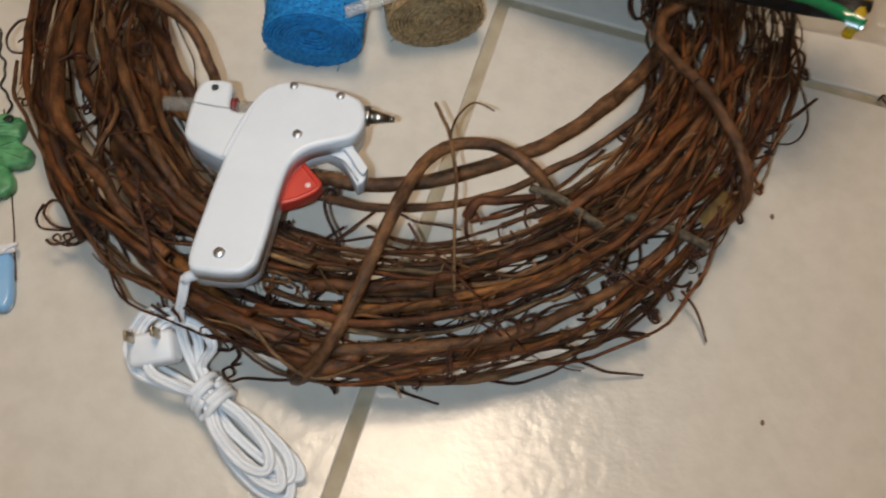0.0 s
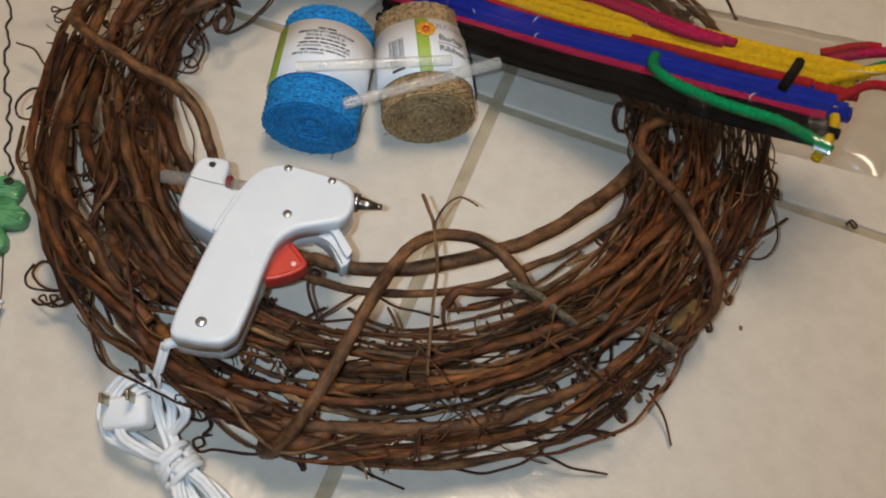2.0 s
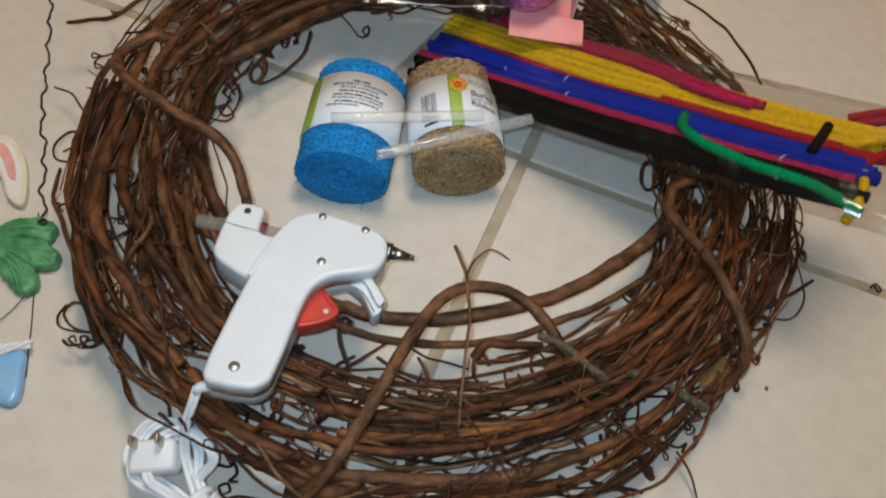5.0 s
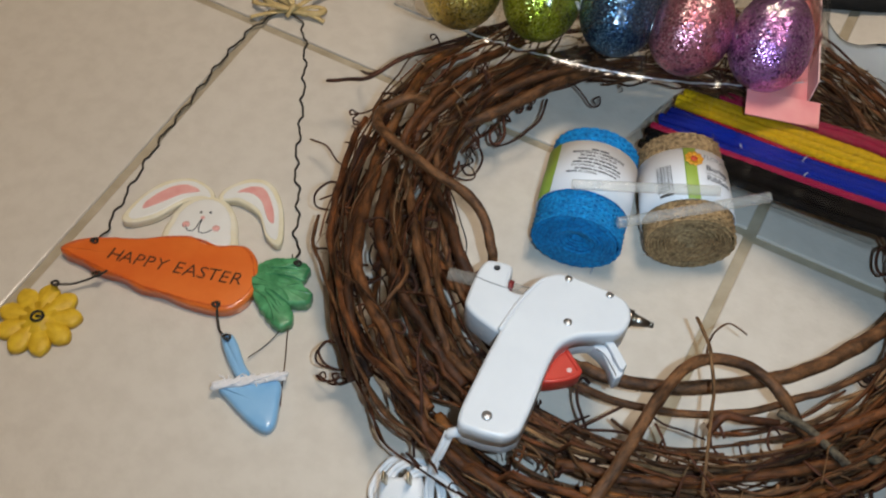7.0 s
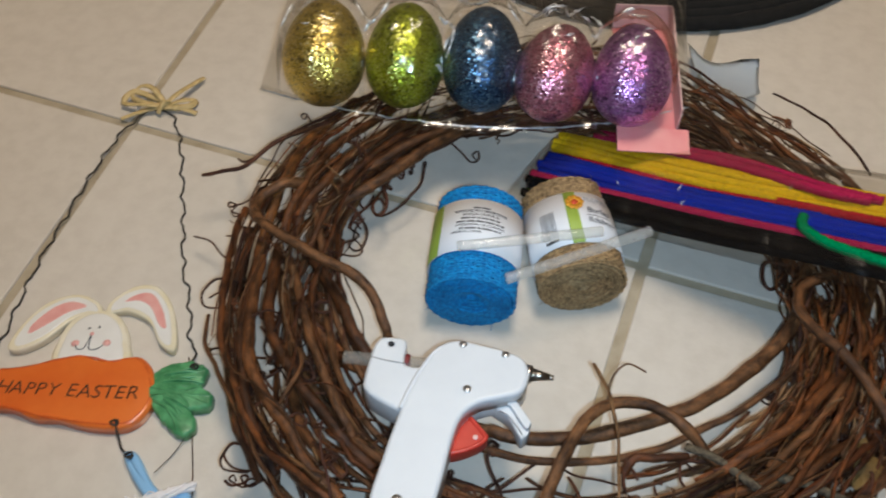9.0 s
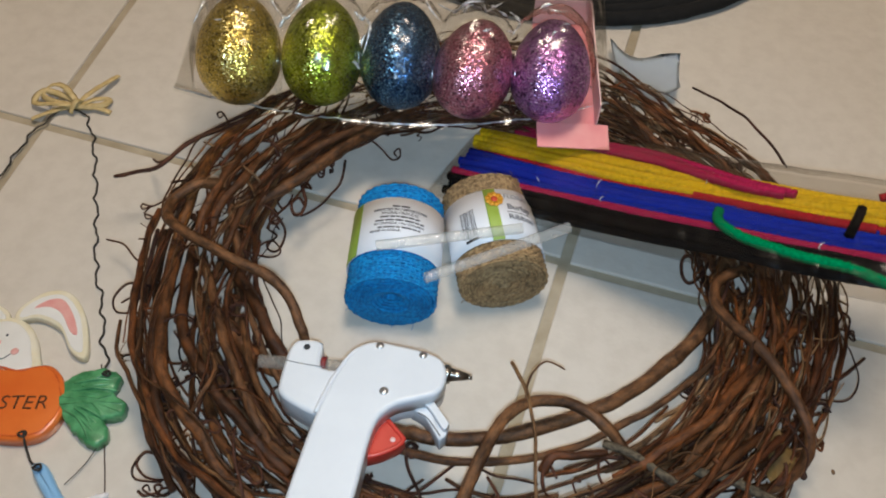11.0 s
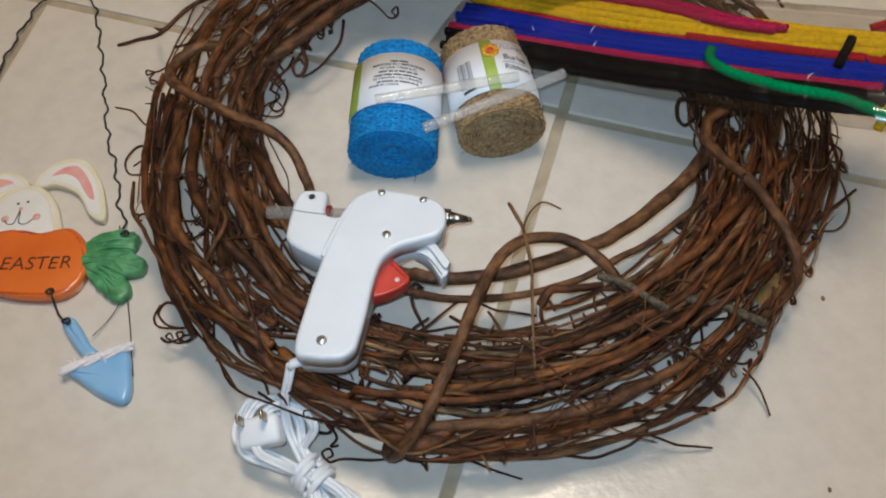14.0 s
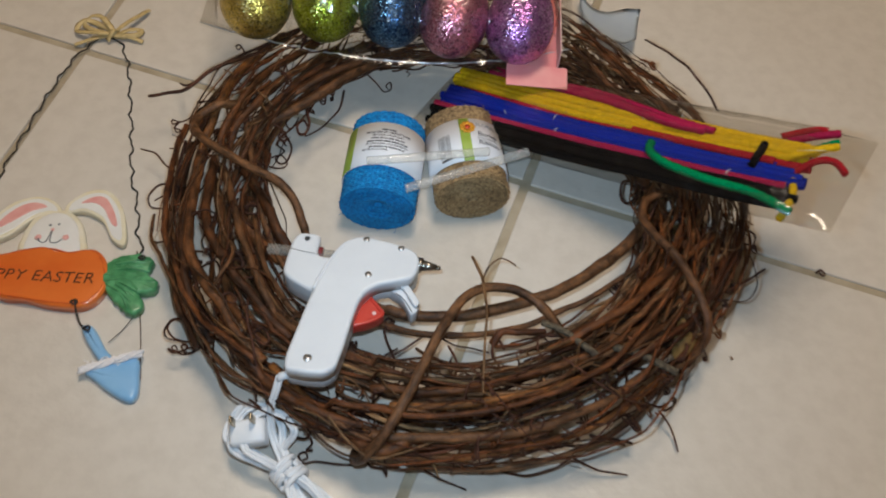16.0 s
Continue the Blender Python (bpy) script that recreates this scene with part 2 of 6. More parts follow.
# white paper with the cool light's blue put into its colour
SCRAP = mottled("cool_lit_paper", (0.70, 0.78, 0.87), (0.76, 0.83, 0.90), 30, 0.55)
BLACK_MAT = mottled("black_cord_weave", (0.003, 0.003, 0.003), (0.008, 0.008, 0.008), 120, 0.95, bump_scale=700, bump_strength=0.6)
FILM = film_material("clear_film", (0.94, 0.94, 0.93), gloss=0.19, crinkle=34, shine_part=1.0, f0=0.08)
FILM_THIN = film_material("thin_clear_film", (0.93, 0.92, 0.90), gloss=0.18, crinkle=30, shine_part=1.0, f0=0.07)
def stick_material(name, tint, thin_milk, thick_milk):
    """Clear hot-melt plastic: see-through, faintly milky, glossy."""
    m, n, l, b = material(name, 0.3)
    milk, glow, thin = n.new("ShaderNodeMixShader"), n.new("ShaderNodeBsdfDiffuse"), n.new("ShaderNodeBsdfTranslucent")
    glow.inputs["Color"].default_value = thin.inputs["Color"].default_value = (*tint, 1)
    l.new(glow.outputs["BSDF"], milk.inputs[1])
    l.new(thin.outputs["BSDF"], milk.inputs[2])
    clear = n.new("ShaderNodeBsdfTransparent")
    clear.inputs["Color"].default_value = (0.99, 1.0, 0.99, 1)
    mx = n.new("ShaderNodeMixShader")
    t = n.new("ShaderNodeMapRange")
    t.inputs["To Min"].default_value, t.inputs["To Max"].default_value = thin_milk, thick_milk
    l.new(noise_node(n, l, 90, 3).outputs["Fac"], t.inputs["Value"])
    l.new(t.outputs["Result"], mx.inputs["Fac"])
    l.new(clear.outputs["BSDF"], mx.inputs[1])
    l.new(milk.outputs["Shader"], mx.inputs[2])
    shine = n.new("ShaderNodeBsdfGlossy")
    shine.inputs["Roughness"].default_value = 0.12
    top = n.new("ShaderNodeMixShader")
    l.new(gloss_share(n, l, 0.04, 0.8), top.inputs["Fac"])
    l.new(mx.outputs["Shader"], top.inputs[1])
    l.new(shine.outputs["BSDF"], top.inputs[2])
    l.new(top.outputs["Shader"], n["Material Output"].inputs["Surface"])
    return m


STICK = stick_material("glue_stick", (0.98, 1.0, 0.99), 0.12, 0.34)
STICK_OLD = stick_material("smoky_glue_stick", (0.62, 0.58, 0.52), 0.22, 0.5)
def glint_material():
    """Film folds painted with glints: half clear, whitened and half metallic to imitate highlights."""
    m, n, l, b = material("film_glint", 0.3, 0.45)
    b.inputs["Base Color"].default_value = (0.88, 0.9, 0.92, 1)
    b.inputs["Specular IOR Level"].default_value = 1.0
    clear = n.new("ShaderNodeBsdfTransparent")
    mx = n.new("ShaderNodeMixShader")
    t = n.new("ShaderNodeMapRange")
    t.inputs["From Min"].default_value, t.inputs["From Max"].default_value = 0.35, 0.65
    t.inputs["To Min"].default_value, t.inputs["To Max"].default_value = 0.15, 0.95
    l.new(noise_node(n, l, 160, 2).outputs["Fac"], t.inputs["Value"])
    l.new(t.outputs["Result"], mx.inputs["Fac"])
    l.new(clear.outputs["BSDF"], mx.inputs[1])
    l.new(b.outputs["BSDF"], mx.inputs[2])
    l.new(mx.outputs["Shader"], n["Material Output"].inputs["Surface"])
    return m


GLINT = glint_material()
# sealed bag edge; its pale half-metal colour imitates glints
SEAM_FILM = mottled("heat_sealed_film", (0.45, 0.47, 0.49), (0.8, 0.82, 0.84), 220, 0.28, 0.5)
FUZZ = {k: mottled(k + "_chenille", tuple(0.55 * v for v in c), c, 500, 0.9, bump_scale=900, bump_strength=0.8, spread=0.12) for k, c in
        {"yellow": (0.90, 0.55, 0.012), "blue": (0.008, 0.03, 0.40), "black": (0.004, 0.004, 0.005), "red": (0.50, 0.02, 0.03),
         "pink": (0.46, 0.02, 0.08), "green": (0.0, 0.27, 0.09)}.items()}
for fuzz in FUZZ.values():
    fuzz.node_tree.nodes["Principled BSDF"].inputs["Specular IOR Level"].default_value = 0.08
LAMP_GLASS = material("lamp_glass", 0.5)[0]
LAMP_GLASS.node_tree.nodes["Principled BSDF"].inputs["Emission Color"].default_value = (1.0, 0.86, 0.68, 1)
LAMP_GLASS.node_tree.nodes["Principled BSDF"].inputs["Emission Strength"].default_value = 4.0


# ---- building helpers ----
def thing(name, at, label, category, group="", kind=""):
    ob = new(name)
    ob.location = at
    ob.empty_display_size = 0.01
    return tagged(ob, label, category, group, kind)


def mesh_of(name, bm, mat, smooth=True):
    me = bpy.data.meshes.new(name)
    shaded = any(f.smooth for f in bm.faces)
    bm.normal_update()
    bm.to_mesh(me)
    bm.free()
    if mat:
        me.materials.append(mat)
    if smooth and not shaded:
        me.polygons.foreach_set("use_smooth", [True] * len(me.polygons))
    return me


def origin_of(ob):
    at = Vector(ob.location)
    return at + origin_of(ob.parent) if ob.parent else at


def part(name, bm, mat, parent, label="", smooth=True):
    """One mesh under a thing or under a part; bm is in world coordinates."""
    if parent:
        bmesh.ops.translate(bm, verts=bm.verts, vec=-origin_of(parent))
    ob = new(name, mesh_of(name, bm, mat, smooth))
    ob.parent = parent
    return tagged(ob, label)


def spline(pts, n=6, closed=False):
    """Catmull-Rom through pts, n steps a span."""
    p = [Vector(q) for q in pts]
    out = []
    spans = len(p) if closed else len(p) - 1
    for i in range(spans):
        if closed:
            a, b, c, d = p[i - 1], p[i], p[(i + 1) % len(p)], p[(i + 2) % len(p)]
        else:
            a, b, c, d = p[max(i - 1, 0)], p[i], p[i + 1], p[min(i + 2, len(p) - 1)]
        for k in range(n):
            t = k / n
            out.append(0.5 * ((2 * b) + (c - a) * t + (2 * a - 5 * b + 4 * c - d) * t * t + (3 * b - a - 3 * c + d) * t ** 3))
    if not closed:
        out.append(p[-1])
    return out


def tube(bm, pts, radius, sides=6, flat=1.0, jitter=0.0, rng=random):
    """A round bar swept along pts; radius is a number or a function of 0..1 along it."""
    pts = [Vector(p) for p in pts]
    up = Vector((0, 0, 1))
    last = None
    rings = []
    for i, p in enumerate(pts):
        d = pts[min(i + 1, len(pts) - 1)] - pts[max(i - 1, 0)]
        d = d.normalized() if d.length > 1e-9 else Vector((1, 0, 0))
        if last is None:
            side = d.cross(up)
            if side.length < 0.1:
                side = d.cross(Vector((1, 0, 0)))
        else:
            side = last - d * last.dot(d)
        side.normalize()
        last = side
        top = side.cross(d)
        r = radius(i / (len(pts) - 1)) if callable(radius) else radius
        ring = []
        for k in range(sides):
            a = 2 * math.pi * k / sides
            rr = r * (1 + jitter * (rng.random() - 0.5))
            ring.append(bm.verts.new(p + side * math.cos(a) * rr + top * math.sin(a) * rr * flat))
        rings.append(ring)
    uv = bm.loops.layers.uv.verify()
    run = 0.0
    for i, (a, b) in enumerate(zip(rings, rings[1:])):
        step = (pts[i + 1] - pts[i]).length * 100
        for k in range(sides):
            f = bm.faces.new((a[k], a[(k + 1) % sides], b[(k + 1) % sides], b[k]))
            for loop, c in zip(f.loops, ((k, run), (k + 1, run), (k + 1, run + step), (k, run + step))):
                loop[uv].uv = (c[0] / sides, c[1])
        run += step
    bm.faces.new(rings[0][::-1])
    bm.faces.new(rings[-1])
    return bm


def tube_bm(pts, radius, sides=6, flat=1.0, jitter=0.0, rng=random):
    return tube(bmesh.new(), pts, radius, sides, flat, jitter, rng)


def box(bm, x0, y0, z0, x1, y1, z1, m=None, bevel=0.0):
    v = [bm.verts.new(c) for c in ((x0, y0, z0), (x1, y0, z0), (x1, y1, z0), (x0, y1, z0), (x0, y0, z1), (x1, y0, z1), (x1, y1, z1), (x0, y1, z1))]
    f = [bm.faces.new([v[i] for i in q]) for q in ((0, 3, 2, 1), (4, 5, 6, 7), (0, 1, 5, 4), (1, 2, 6, 5), (2, 3, 7, 6), (3, 0, 4, 7))]
    if bevel:
        edges = list({e for q in f for e in q.edges})
        bmesh.ops.bevel(bm, geom=edges, offset=bevel, segments=2, affect="EDGES", profile=0.5)
    if m is not None:
        bmesh.ops.transform(bm, matrix=m, verts=bm.verts)
    return bm


def box_bm(x0, y0, z0, x1, y1, z1, m=None, bevel=0.0):
    return box(bmesh.new(), x0, y0, z0, x1, y1, z1, m, bevel)


def pillow(outline, z0, z1, edge=0.004, steps=4, dome=0.0, tilt=None, under=False):
    """A cut-out board with a rounded upper edge: outline is a closed loop of (x, y)."""
    pts = [Vector((p[0], p[1])) for p in outline]
    area = sum(a.x * b.y - b.x * a.y for a, b in zip(pts, pts[1:] + pts[:1]))
    if area < 0:
        pts.reverse()
    n = len(pts)
    normals = []
    for i in range(n):
        d = pts[(i + 1) % n] - pts[i - 1]
        d.normalize()
        normals.append(Vector((-d.y, d.x)))
    centre = sum(pts, Vector((0, 0))) / n
    bm = bmesh.new()
    levels = []
    if under:
        levels += [(edge * (1 - math.sin(a)), z0 + edge * (1 - math.cos(a)) ) for a in [0.5 * math.pi * k / steps for k in range(steps)]]
    else:
        levels.append((0.0, z0))
    levels += [(edge * (1 - math.cos(a)), z1 - edge + edge * math.sin(a)) for a in [0.5 * math.pi * k / steps for k in range(steps + 1)]]
    rings = [[bm.verts.new((*(p + q * off), z)) for p, q in zip(pts, normals)] for off, z in levels]
    for a, b in zip(rings, rings[1:]):
        for k in range(n):
            bm.faces.new((a[k], a[(k + 1) % n], b[(k + 1) % n], b[k]))
    bm.faces.new(rings[0][::-1])
    if dome:
        last = rings[-1]
        for s, h in ((0.72, 0.6), (0.4, 0.9), (0.12, 1.0)):
            ring = [bm.verts.new((centre.x + (v.co.x - centre.x) * s, centre.y + (v.co.y - centre.y) * s, z1 + dome * h)) for v in rings[-1]]
            for k in range(n):
                bm.faces.new((last[k], last[(k + 1) % n], ring[(k + 1) % n], ring[k]))
            last = ring
        bm.faces.new(last)
    else:
        bm.faces.new(rings[-1])
    bm.normal_update()
    for f in bm.faces:
        f.smooth = len(f.verts) <= 4
    bmesh.ops.triangulate(bm, faces=[f for f in bm.faces if len(f.verts) > 4])
    if tilt is not None:
        bmesh.ops.transform(bm, matrix=tilt, verts=bm.verts)
    return bm


def loop2(pts, n=5):
    return [(p.x, p.y) for p in spline([(x, y, 0) for x, y in pts], n, True)]


def disc(bm, at, r, h, axis=(0, 0, 1), sides=14, r2=None):
    m = Matrix.Translation(at) @ Vector(axis).to_track_quat("Z", "Y").to_matrix().to_4x4()
    bmesh.ops.create_cone(bm, cap_ends=True, segments=sides, radius1=r, radius2=r if r2 is None else r2, depth=h, matrix=m @ Matrix.Translation((0, 0, h / 2)))
    return bm


def lettering(text, size, m, mat, parent, name="lettering", extrude=0.0003, offset=0.0, shear=0.0):
    cu = bpy.data.curves.new(name, "FONT")
    cu.body, cu.size, cu.extrude, cu.align_x, cu.align_y, cu.offset, cu.shear = text, size, extrude, "CENTER", "CENTER", offset, shear
    ob = bpy.data.objects.new(name, cu)
    scene.collection.objects.link(ob)
    bpy.context.view_layer.update()
    me = bpy.data.meshes.new_from_object(ob.evaluated_get(bpy.context.evaluated_depsgraph_get()))
    bpy.data.objects.remove(ob)
    me.transform(Matrix.Translation(-origin_of(parent)) @ m)
    me.materials.clear()
    me.materials.append(mat)
    out = new(name, me)
    out.parent = parent
    return out


# ---- the setting ----
TURN_DEG = -13.7
GRID = pose(0.071, 0.535, 0, 0, 0, TURN_DEG)
PITCH, JOINT = 0.470, 0.0085
U0, U1, W0, W1 = -5 * PITCH, 5 * PITCH, -5 * PITCH, 5 * PITCH
HIGH = 2.4


def slab(name, x0, y0, z0, x1, y1, z1, mat, label, parent=None):
    ob = new(name, mesh_of(name, box_bm(x0, y0, z0, x1, y1, z1, GRID), mat, False))
    return tagged(ob, label, name.split("_")[0], kind="structure")


floor = slab("floor", U0 - 0.1, W0 - 0.1, -0.1, U1 + 0.1, W1 + 0.1, -0.0025, GROUT, "beige glazed square floor tiles with tan grout joints")
slab("ceiling", U0 - 0.1, W0 - 0.1, HIGH, U1 + 0.1, W1 + 0.1, HIGH + 0.1, CEIL, "plain off-white painted ceiling")
slab("wall_north", U0, W1, 0.002, U1, W1 + 0.1, HIGH, WALL, "plain beige painted wall")
slab("wall_east", U1, W0 - 0.1, 0.002, U1 + 0.1, W1 + 0.1, HIGH, WALL, "plain beige painted wall")
slab("wall_west", U0 - 0.1, W0 - 0.1, 0.002, U0, W1 + 0.1, HIGH, WALL, "plain beige painted wall")
slab("wall_south", U0, W0 - 0.1, 0.002, U1, W0, HIGH, WALL, "plain beige painted wall")

fixture = thing("ceiling_lamp", (0.06, 0.72, HIGH), "round ceiling lamp with a warm white glass shade", "lamp")
part("shade", disc(bmesh.new(), (0.06, 0.72, 2.285), 0.40, 0.07, sides=40), LAMP_GLASS, fixture)
part("canopy", disc(bmesh.new(), (0.06, 0.72, 2.365), 0.08, 0.033, sides=28), WHITE_PLASTIC, fixture)

# ---- grapevine wreath ----
RNG = random.Random(7)
CX, CY, CZ, RAD = 0.016, 0.485, 0.041, 0.202
wreath = thing("wreath", (CX, CY, 0), "round grapevine wreath of twisted brown vines, lying on tiles", "wreath")


def tucked(p):
    """Vines give way under the glue gun that rests on them."""
    if -0.125 < p.x < -0.035 and 0.26 < p.y < 0.41:
        p.z = min(p.z, 0.0485)
    return p


def on_ring(theta, rho, z):
    # the bundle swells a little on the far side and is open on the inner near side
    near = max(0.0, -math.sin(theta))
    if rho < -0.012:
        rho = -0.012 + (rho + 0.012) * (1 - 0.8 * near)
    if rho < 0:
        rho *= 1 - 0.25 * max(0.0, math.cos(theta - 3.4)) ** 6
        rho *= 1 - 0.55 * max(0.0, math.cos(theta - 2.45)) ** 4
    if math.sin(theta) > 0.55:
        z = min(z, 0.072)
    r = RAD + rho + 0.006 * math.sin(2 * theta + 0.6) + 0.012 * max(0, math.sin(theta)) + 0.006 * near
    pinch = max(0.0, math.cos(theta - 0.8)) ** 8
    r -= pinch * (0.018 + 0.25 * max(0.0, rho))
    r -= max(0.0, math.cos(theta + 0.45)) ** 6 * (0.004 + 0.16 * max(0.0, rho))
    return tucked(Vector((CX + r * math.cos(theta), CY + r * math.sin(theta), z)))


def vine_path(theta0, sweep, spread_r=0.052, spread_z=0.032, wobble=0.006, s=None, twist=None, low=0.0015):
    s = math.sqrt(RNG.random()) if s is None else s
    a0 = RNG.uniform(0, 2 * math.pi)
    k = RNG.choice((-1, 1)) * RNG.uniform(0.15, 0.75) if twist is None else twist
    seed = RNG.uniform(0, 50)
    n = max(14, int(abs(sweep) * 34))
    pts = []
    for i in range(n + 1):
        th = theta0 + sweep * i / n
        a = a0 + k * (th - theta0)
        w1 = noise.noise((3.1 * th, seed, 0.3)) * wobble + noise.noise((9 * th, seed, 3.3)) * wobble * 0.32 + noise.noise((24 * th, seed, 1.7)) * 0.0005
        w2 = noise.noise((3.1 * th, seed, 7.9)) * wobble + noise.noise((9 * th, seed, 9.3)) * wobble * 0.3 + noise.noise((24 * th, seed, 6.1)) * 0.0005
        pts.append(on_ring(th, spread_r * s * math.cos(a) + w1, max(low, CZ + spread_z * s * math.sin(a) + w2)))
    return pts


def vine_radius(r, length):
    knots = max(1, length / 0.06)
    ph = RNG.random()

    def f(t):
        u = (t * knots + ph) % 1.0
        bulge = 0.14 * math.exp(-((u - 0.5) / 0.05) ** 2)
        return r * (1 - 0.35 * t) * (1 + bulge) * (1 if t > 0.01 else 0.8)
    return f


SPUR = random.Random(31)


def spurs(bm, pts, r):
    """Buds, snapped side shoots and curled tendril stubs at the knots of a vine."""
    i = SPUR.randint(3, 9)
    while i < len(pts) - 2:
        p, along = pts[i], (pts[i + 1] - pts[i]).normalized()
        out = Vector((SPUR.uniform(-1, 1), SPUR.uniform(-1, 1), SPUR.uniform(-0.2, 1.0)))
        out = (out - along * out.dot(along)).normalized()
        kind = SPUR.random()
        if kind < 0.45:
            q = p + out * (r + SPUR.uniform(0.001, 0.003)) + along * 0.001
            tube(bm, [p, p.lerp(q, 0.6), q], lambda t: r * (0.85 - 0.35 * t), 5)
        elif kind < 0.75:
            q = p + out * SPUR.uniform(0.004, 0.009) + along * SPUR.uniform(0.002, 0.01)
            tube(bm, [p, p.lerp(q, 0.5) + out * 0.001, tucked(q)], lambda t: 0.0009 * (1 - 0.4 * t), 4)
        else:
            side, k = out.cross(along), SPUR.uniform(0.0015, 0.0032)
            turns = SPUR.uniform(0.6, 1.6)
            curl = [p]
            for m in range(int(turns * 8) + 1):
                a = 2 * math.pi * m / 8
                curl.append(tucked(p + out * (r + 0.003 + k * math.sin(a)) + along * k * (1 - math.cos(a)) + side * 0.0006 * m))
            tube(bm, curl, lambda t: 0.0006 * (1 - 0.4 * t), 4)
        i += SPUR.randint(6, 15)


def lay_vine(theta0, sweep, r, mat, sides=7, **kw):
    pts = vine_path(theta0, sweep, low=r, **kw)
    bm = tube_bm(pts, vine_radius(r, abs(sweep) * RAD), sides, jitter=0.12, rng=RNG)
    if r > 0.0010:
        spurs(bm, pts, r)
    return part("vine", bm, mat, wreath)


for i in range(7):
    lay_vine(RNG.uniform(0, 6.28), RNG.choice((-1, 1)) * RNG.uniform(2.5, 6.0), RNG.uniform(0.0019, 0.0033), BARK, 8, wobble=0.007)
for i in range(15):
    lay_vine(RNG.uniform(0, 6.28), RNG.choice((-1, 1)) * RNG.uniform(1.6, 5.0), RNG.uniform(0.0012, 0.0021), BARK, wobble=0.008)
for i in range(36):
    lay_vine(RNG.uniform(0, 6.28), RNG.choice((-1, 1)) * RNG.uniform(0.5, 2.2), RNG.uniform(0.0004, 0.0010), RNG.choice((BARK, BARK, TENDRIL, STRAW)), 5, wobble=0.016, spread_r=0.057, spread_z=0.036)
# a tighter tangle on the near arc
for i in range(12):
    lay_vine(RNG.uniform(-2.5, -1.5), RNG.uniform(0.7, 1.6), RNG.uniform(0.0009, 0.0022), RNG.choice((BARK, BARK_TAN, STRAW)), 6, spread_r=0.036, wobble=0.01)
for i in range(38):
    lay_vine(RNG.uniform(-2.4, -0.8), RNG.choice((-1, 1)) * RNG.uniform(0.06, 0.25), RNG.uniform(0.0005, 0.0012), RNG.choice((BARK, TENDRIL, STRAW)), 5, wobble=0.03, s=RNG.uniform(0.5, 1.0), twist=RNG.uniform(-9, 9))
# thin shoots that cross over the bundle
for i in range(62):
    lay_vine(RNG.uniform(0, 6.28), RNG.choice((-1, 1)) * RNG.uniform(0.25, 0.8), RNG.uniform(0.0006, 0.0016), RNG.choice((BARK, BARK, TENDRIL)), 5, wobble=0.012, s=RNG.uniform(0.8, 1.08), twist=RNG.choice((-1, 1)) * RNG.uniform(1.2, 4.0))
# denser fan of thin vines at the east side
for i in range(40):
    lay_vine(RNG.uniform(-0.9, -0.2), RNG.uniform(0.5, 1.1), RNG.uniform(0.0007, 0.0022), BARK_RED, 6, wobble=0.012)
for i in range(3):
    lay_vine(RNG.uniform(2.2, 3.0), RNG.uniform(0.6, 1.4), RNG.uniform(0.0009, 0.0026), BARK, 6, wobble=0.01)
# slender long vines over the top of the bundle
for i in range(46):
    lay_vine(RNG.uniform(0, 6.28), RNG.choice((-1, 1)) * RNG.uniform(0.7, 2.4), RNG.uniform(0.0008, 0.0015), RNG.choice((BARK, BARK_RED, BARK_RED, BARK_TAN)), 6, wobble=0.014, s=RNG.uniform(0.75, 1.05), twist=RNG.choice((-1, 1)) * RNG.uniform(0.4, 1.3))
# close-packed stems of the far east arc
for i in range(26):
    lay_vine(RNG.uniform(0.25, 0.65), RNG.uniform(0.45, 0.9), RNG.uniform(0.0016, 0.0034), RNG.choice((BARK_OLD, BARK_TAN, BARK_RED)), 7, wobble=0.008, spread_r=0.046, spread_z=0.026)
# dry strands on the far arc
for i in range(60):
    lay_vine(RNG.uniform(0.35, 1.2), RNG.uniform(0.25, 0.6), RNG.uniform(0.0005, 0.0012), STRAW, 5, wobble=0.018)


for i in range(26):
    lay_vine(RNG.uniform(-0.75, -0.1), RNG.uniform(0.12, 0.4), RNG.uniform(0.0004, 0.0007), STRAW, 4, wobble=0.02, s=RNG.uniform(0.85, 1.1), twist=RNG.uniform(-3, 3))
for i in range(40):
    lay_vine(RNG.uniform(0, 6.28), RNG.uniform(0.1, 0.35), RNG.uniform(0.0003, 0.0007), RNG.choice((STRAW, TENDRIL)), 4, wobble=0.03, s=RNG.uniform(0.85, 1.15), twist=RNG.uniform(-6, 6))


def single_vine(pts, r, mat=BARK, sides=9, name="vine", taper=0.25, n=8, label=""):
    path = spline(pts, n)
    seed = RNG.uniform(0, 30)
    path = [p + Vector((noise.noise((60 * p.x, 60 * p.y, seed)), noise.noise((60 * p.x, 60 * p.y, seed + 9)), 0)) * 0.0012 for p in path]
    path = [tucked(p) for p in path]
    f = vine_radius(r, 0.2)
    return part(name, tube_bm(path, lambda t: f(t) * (1 - taper * t) / (1 - 0.35 * t), sides, jitter=0.1, rng=RNG), mat, wreath, label)


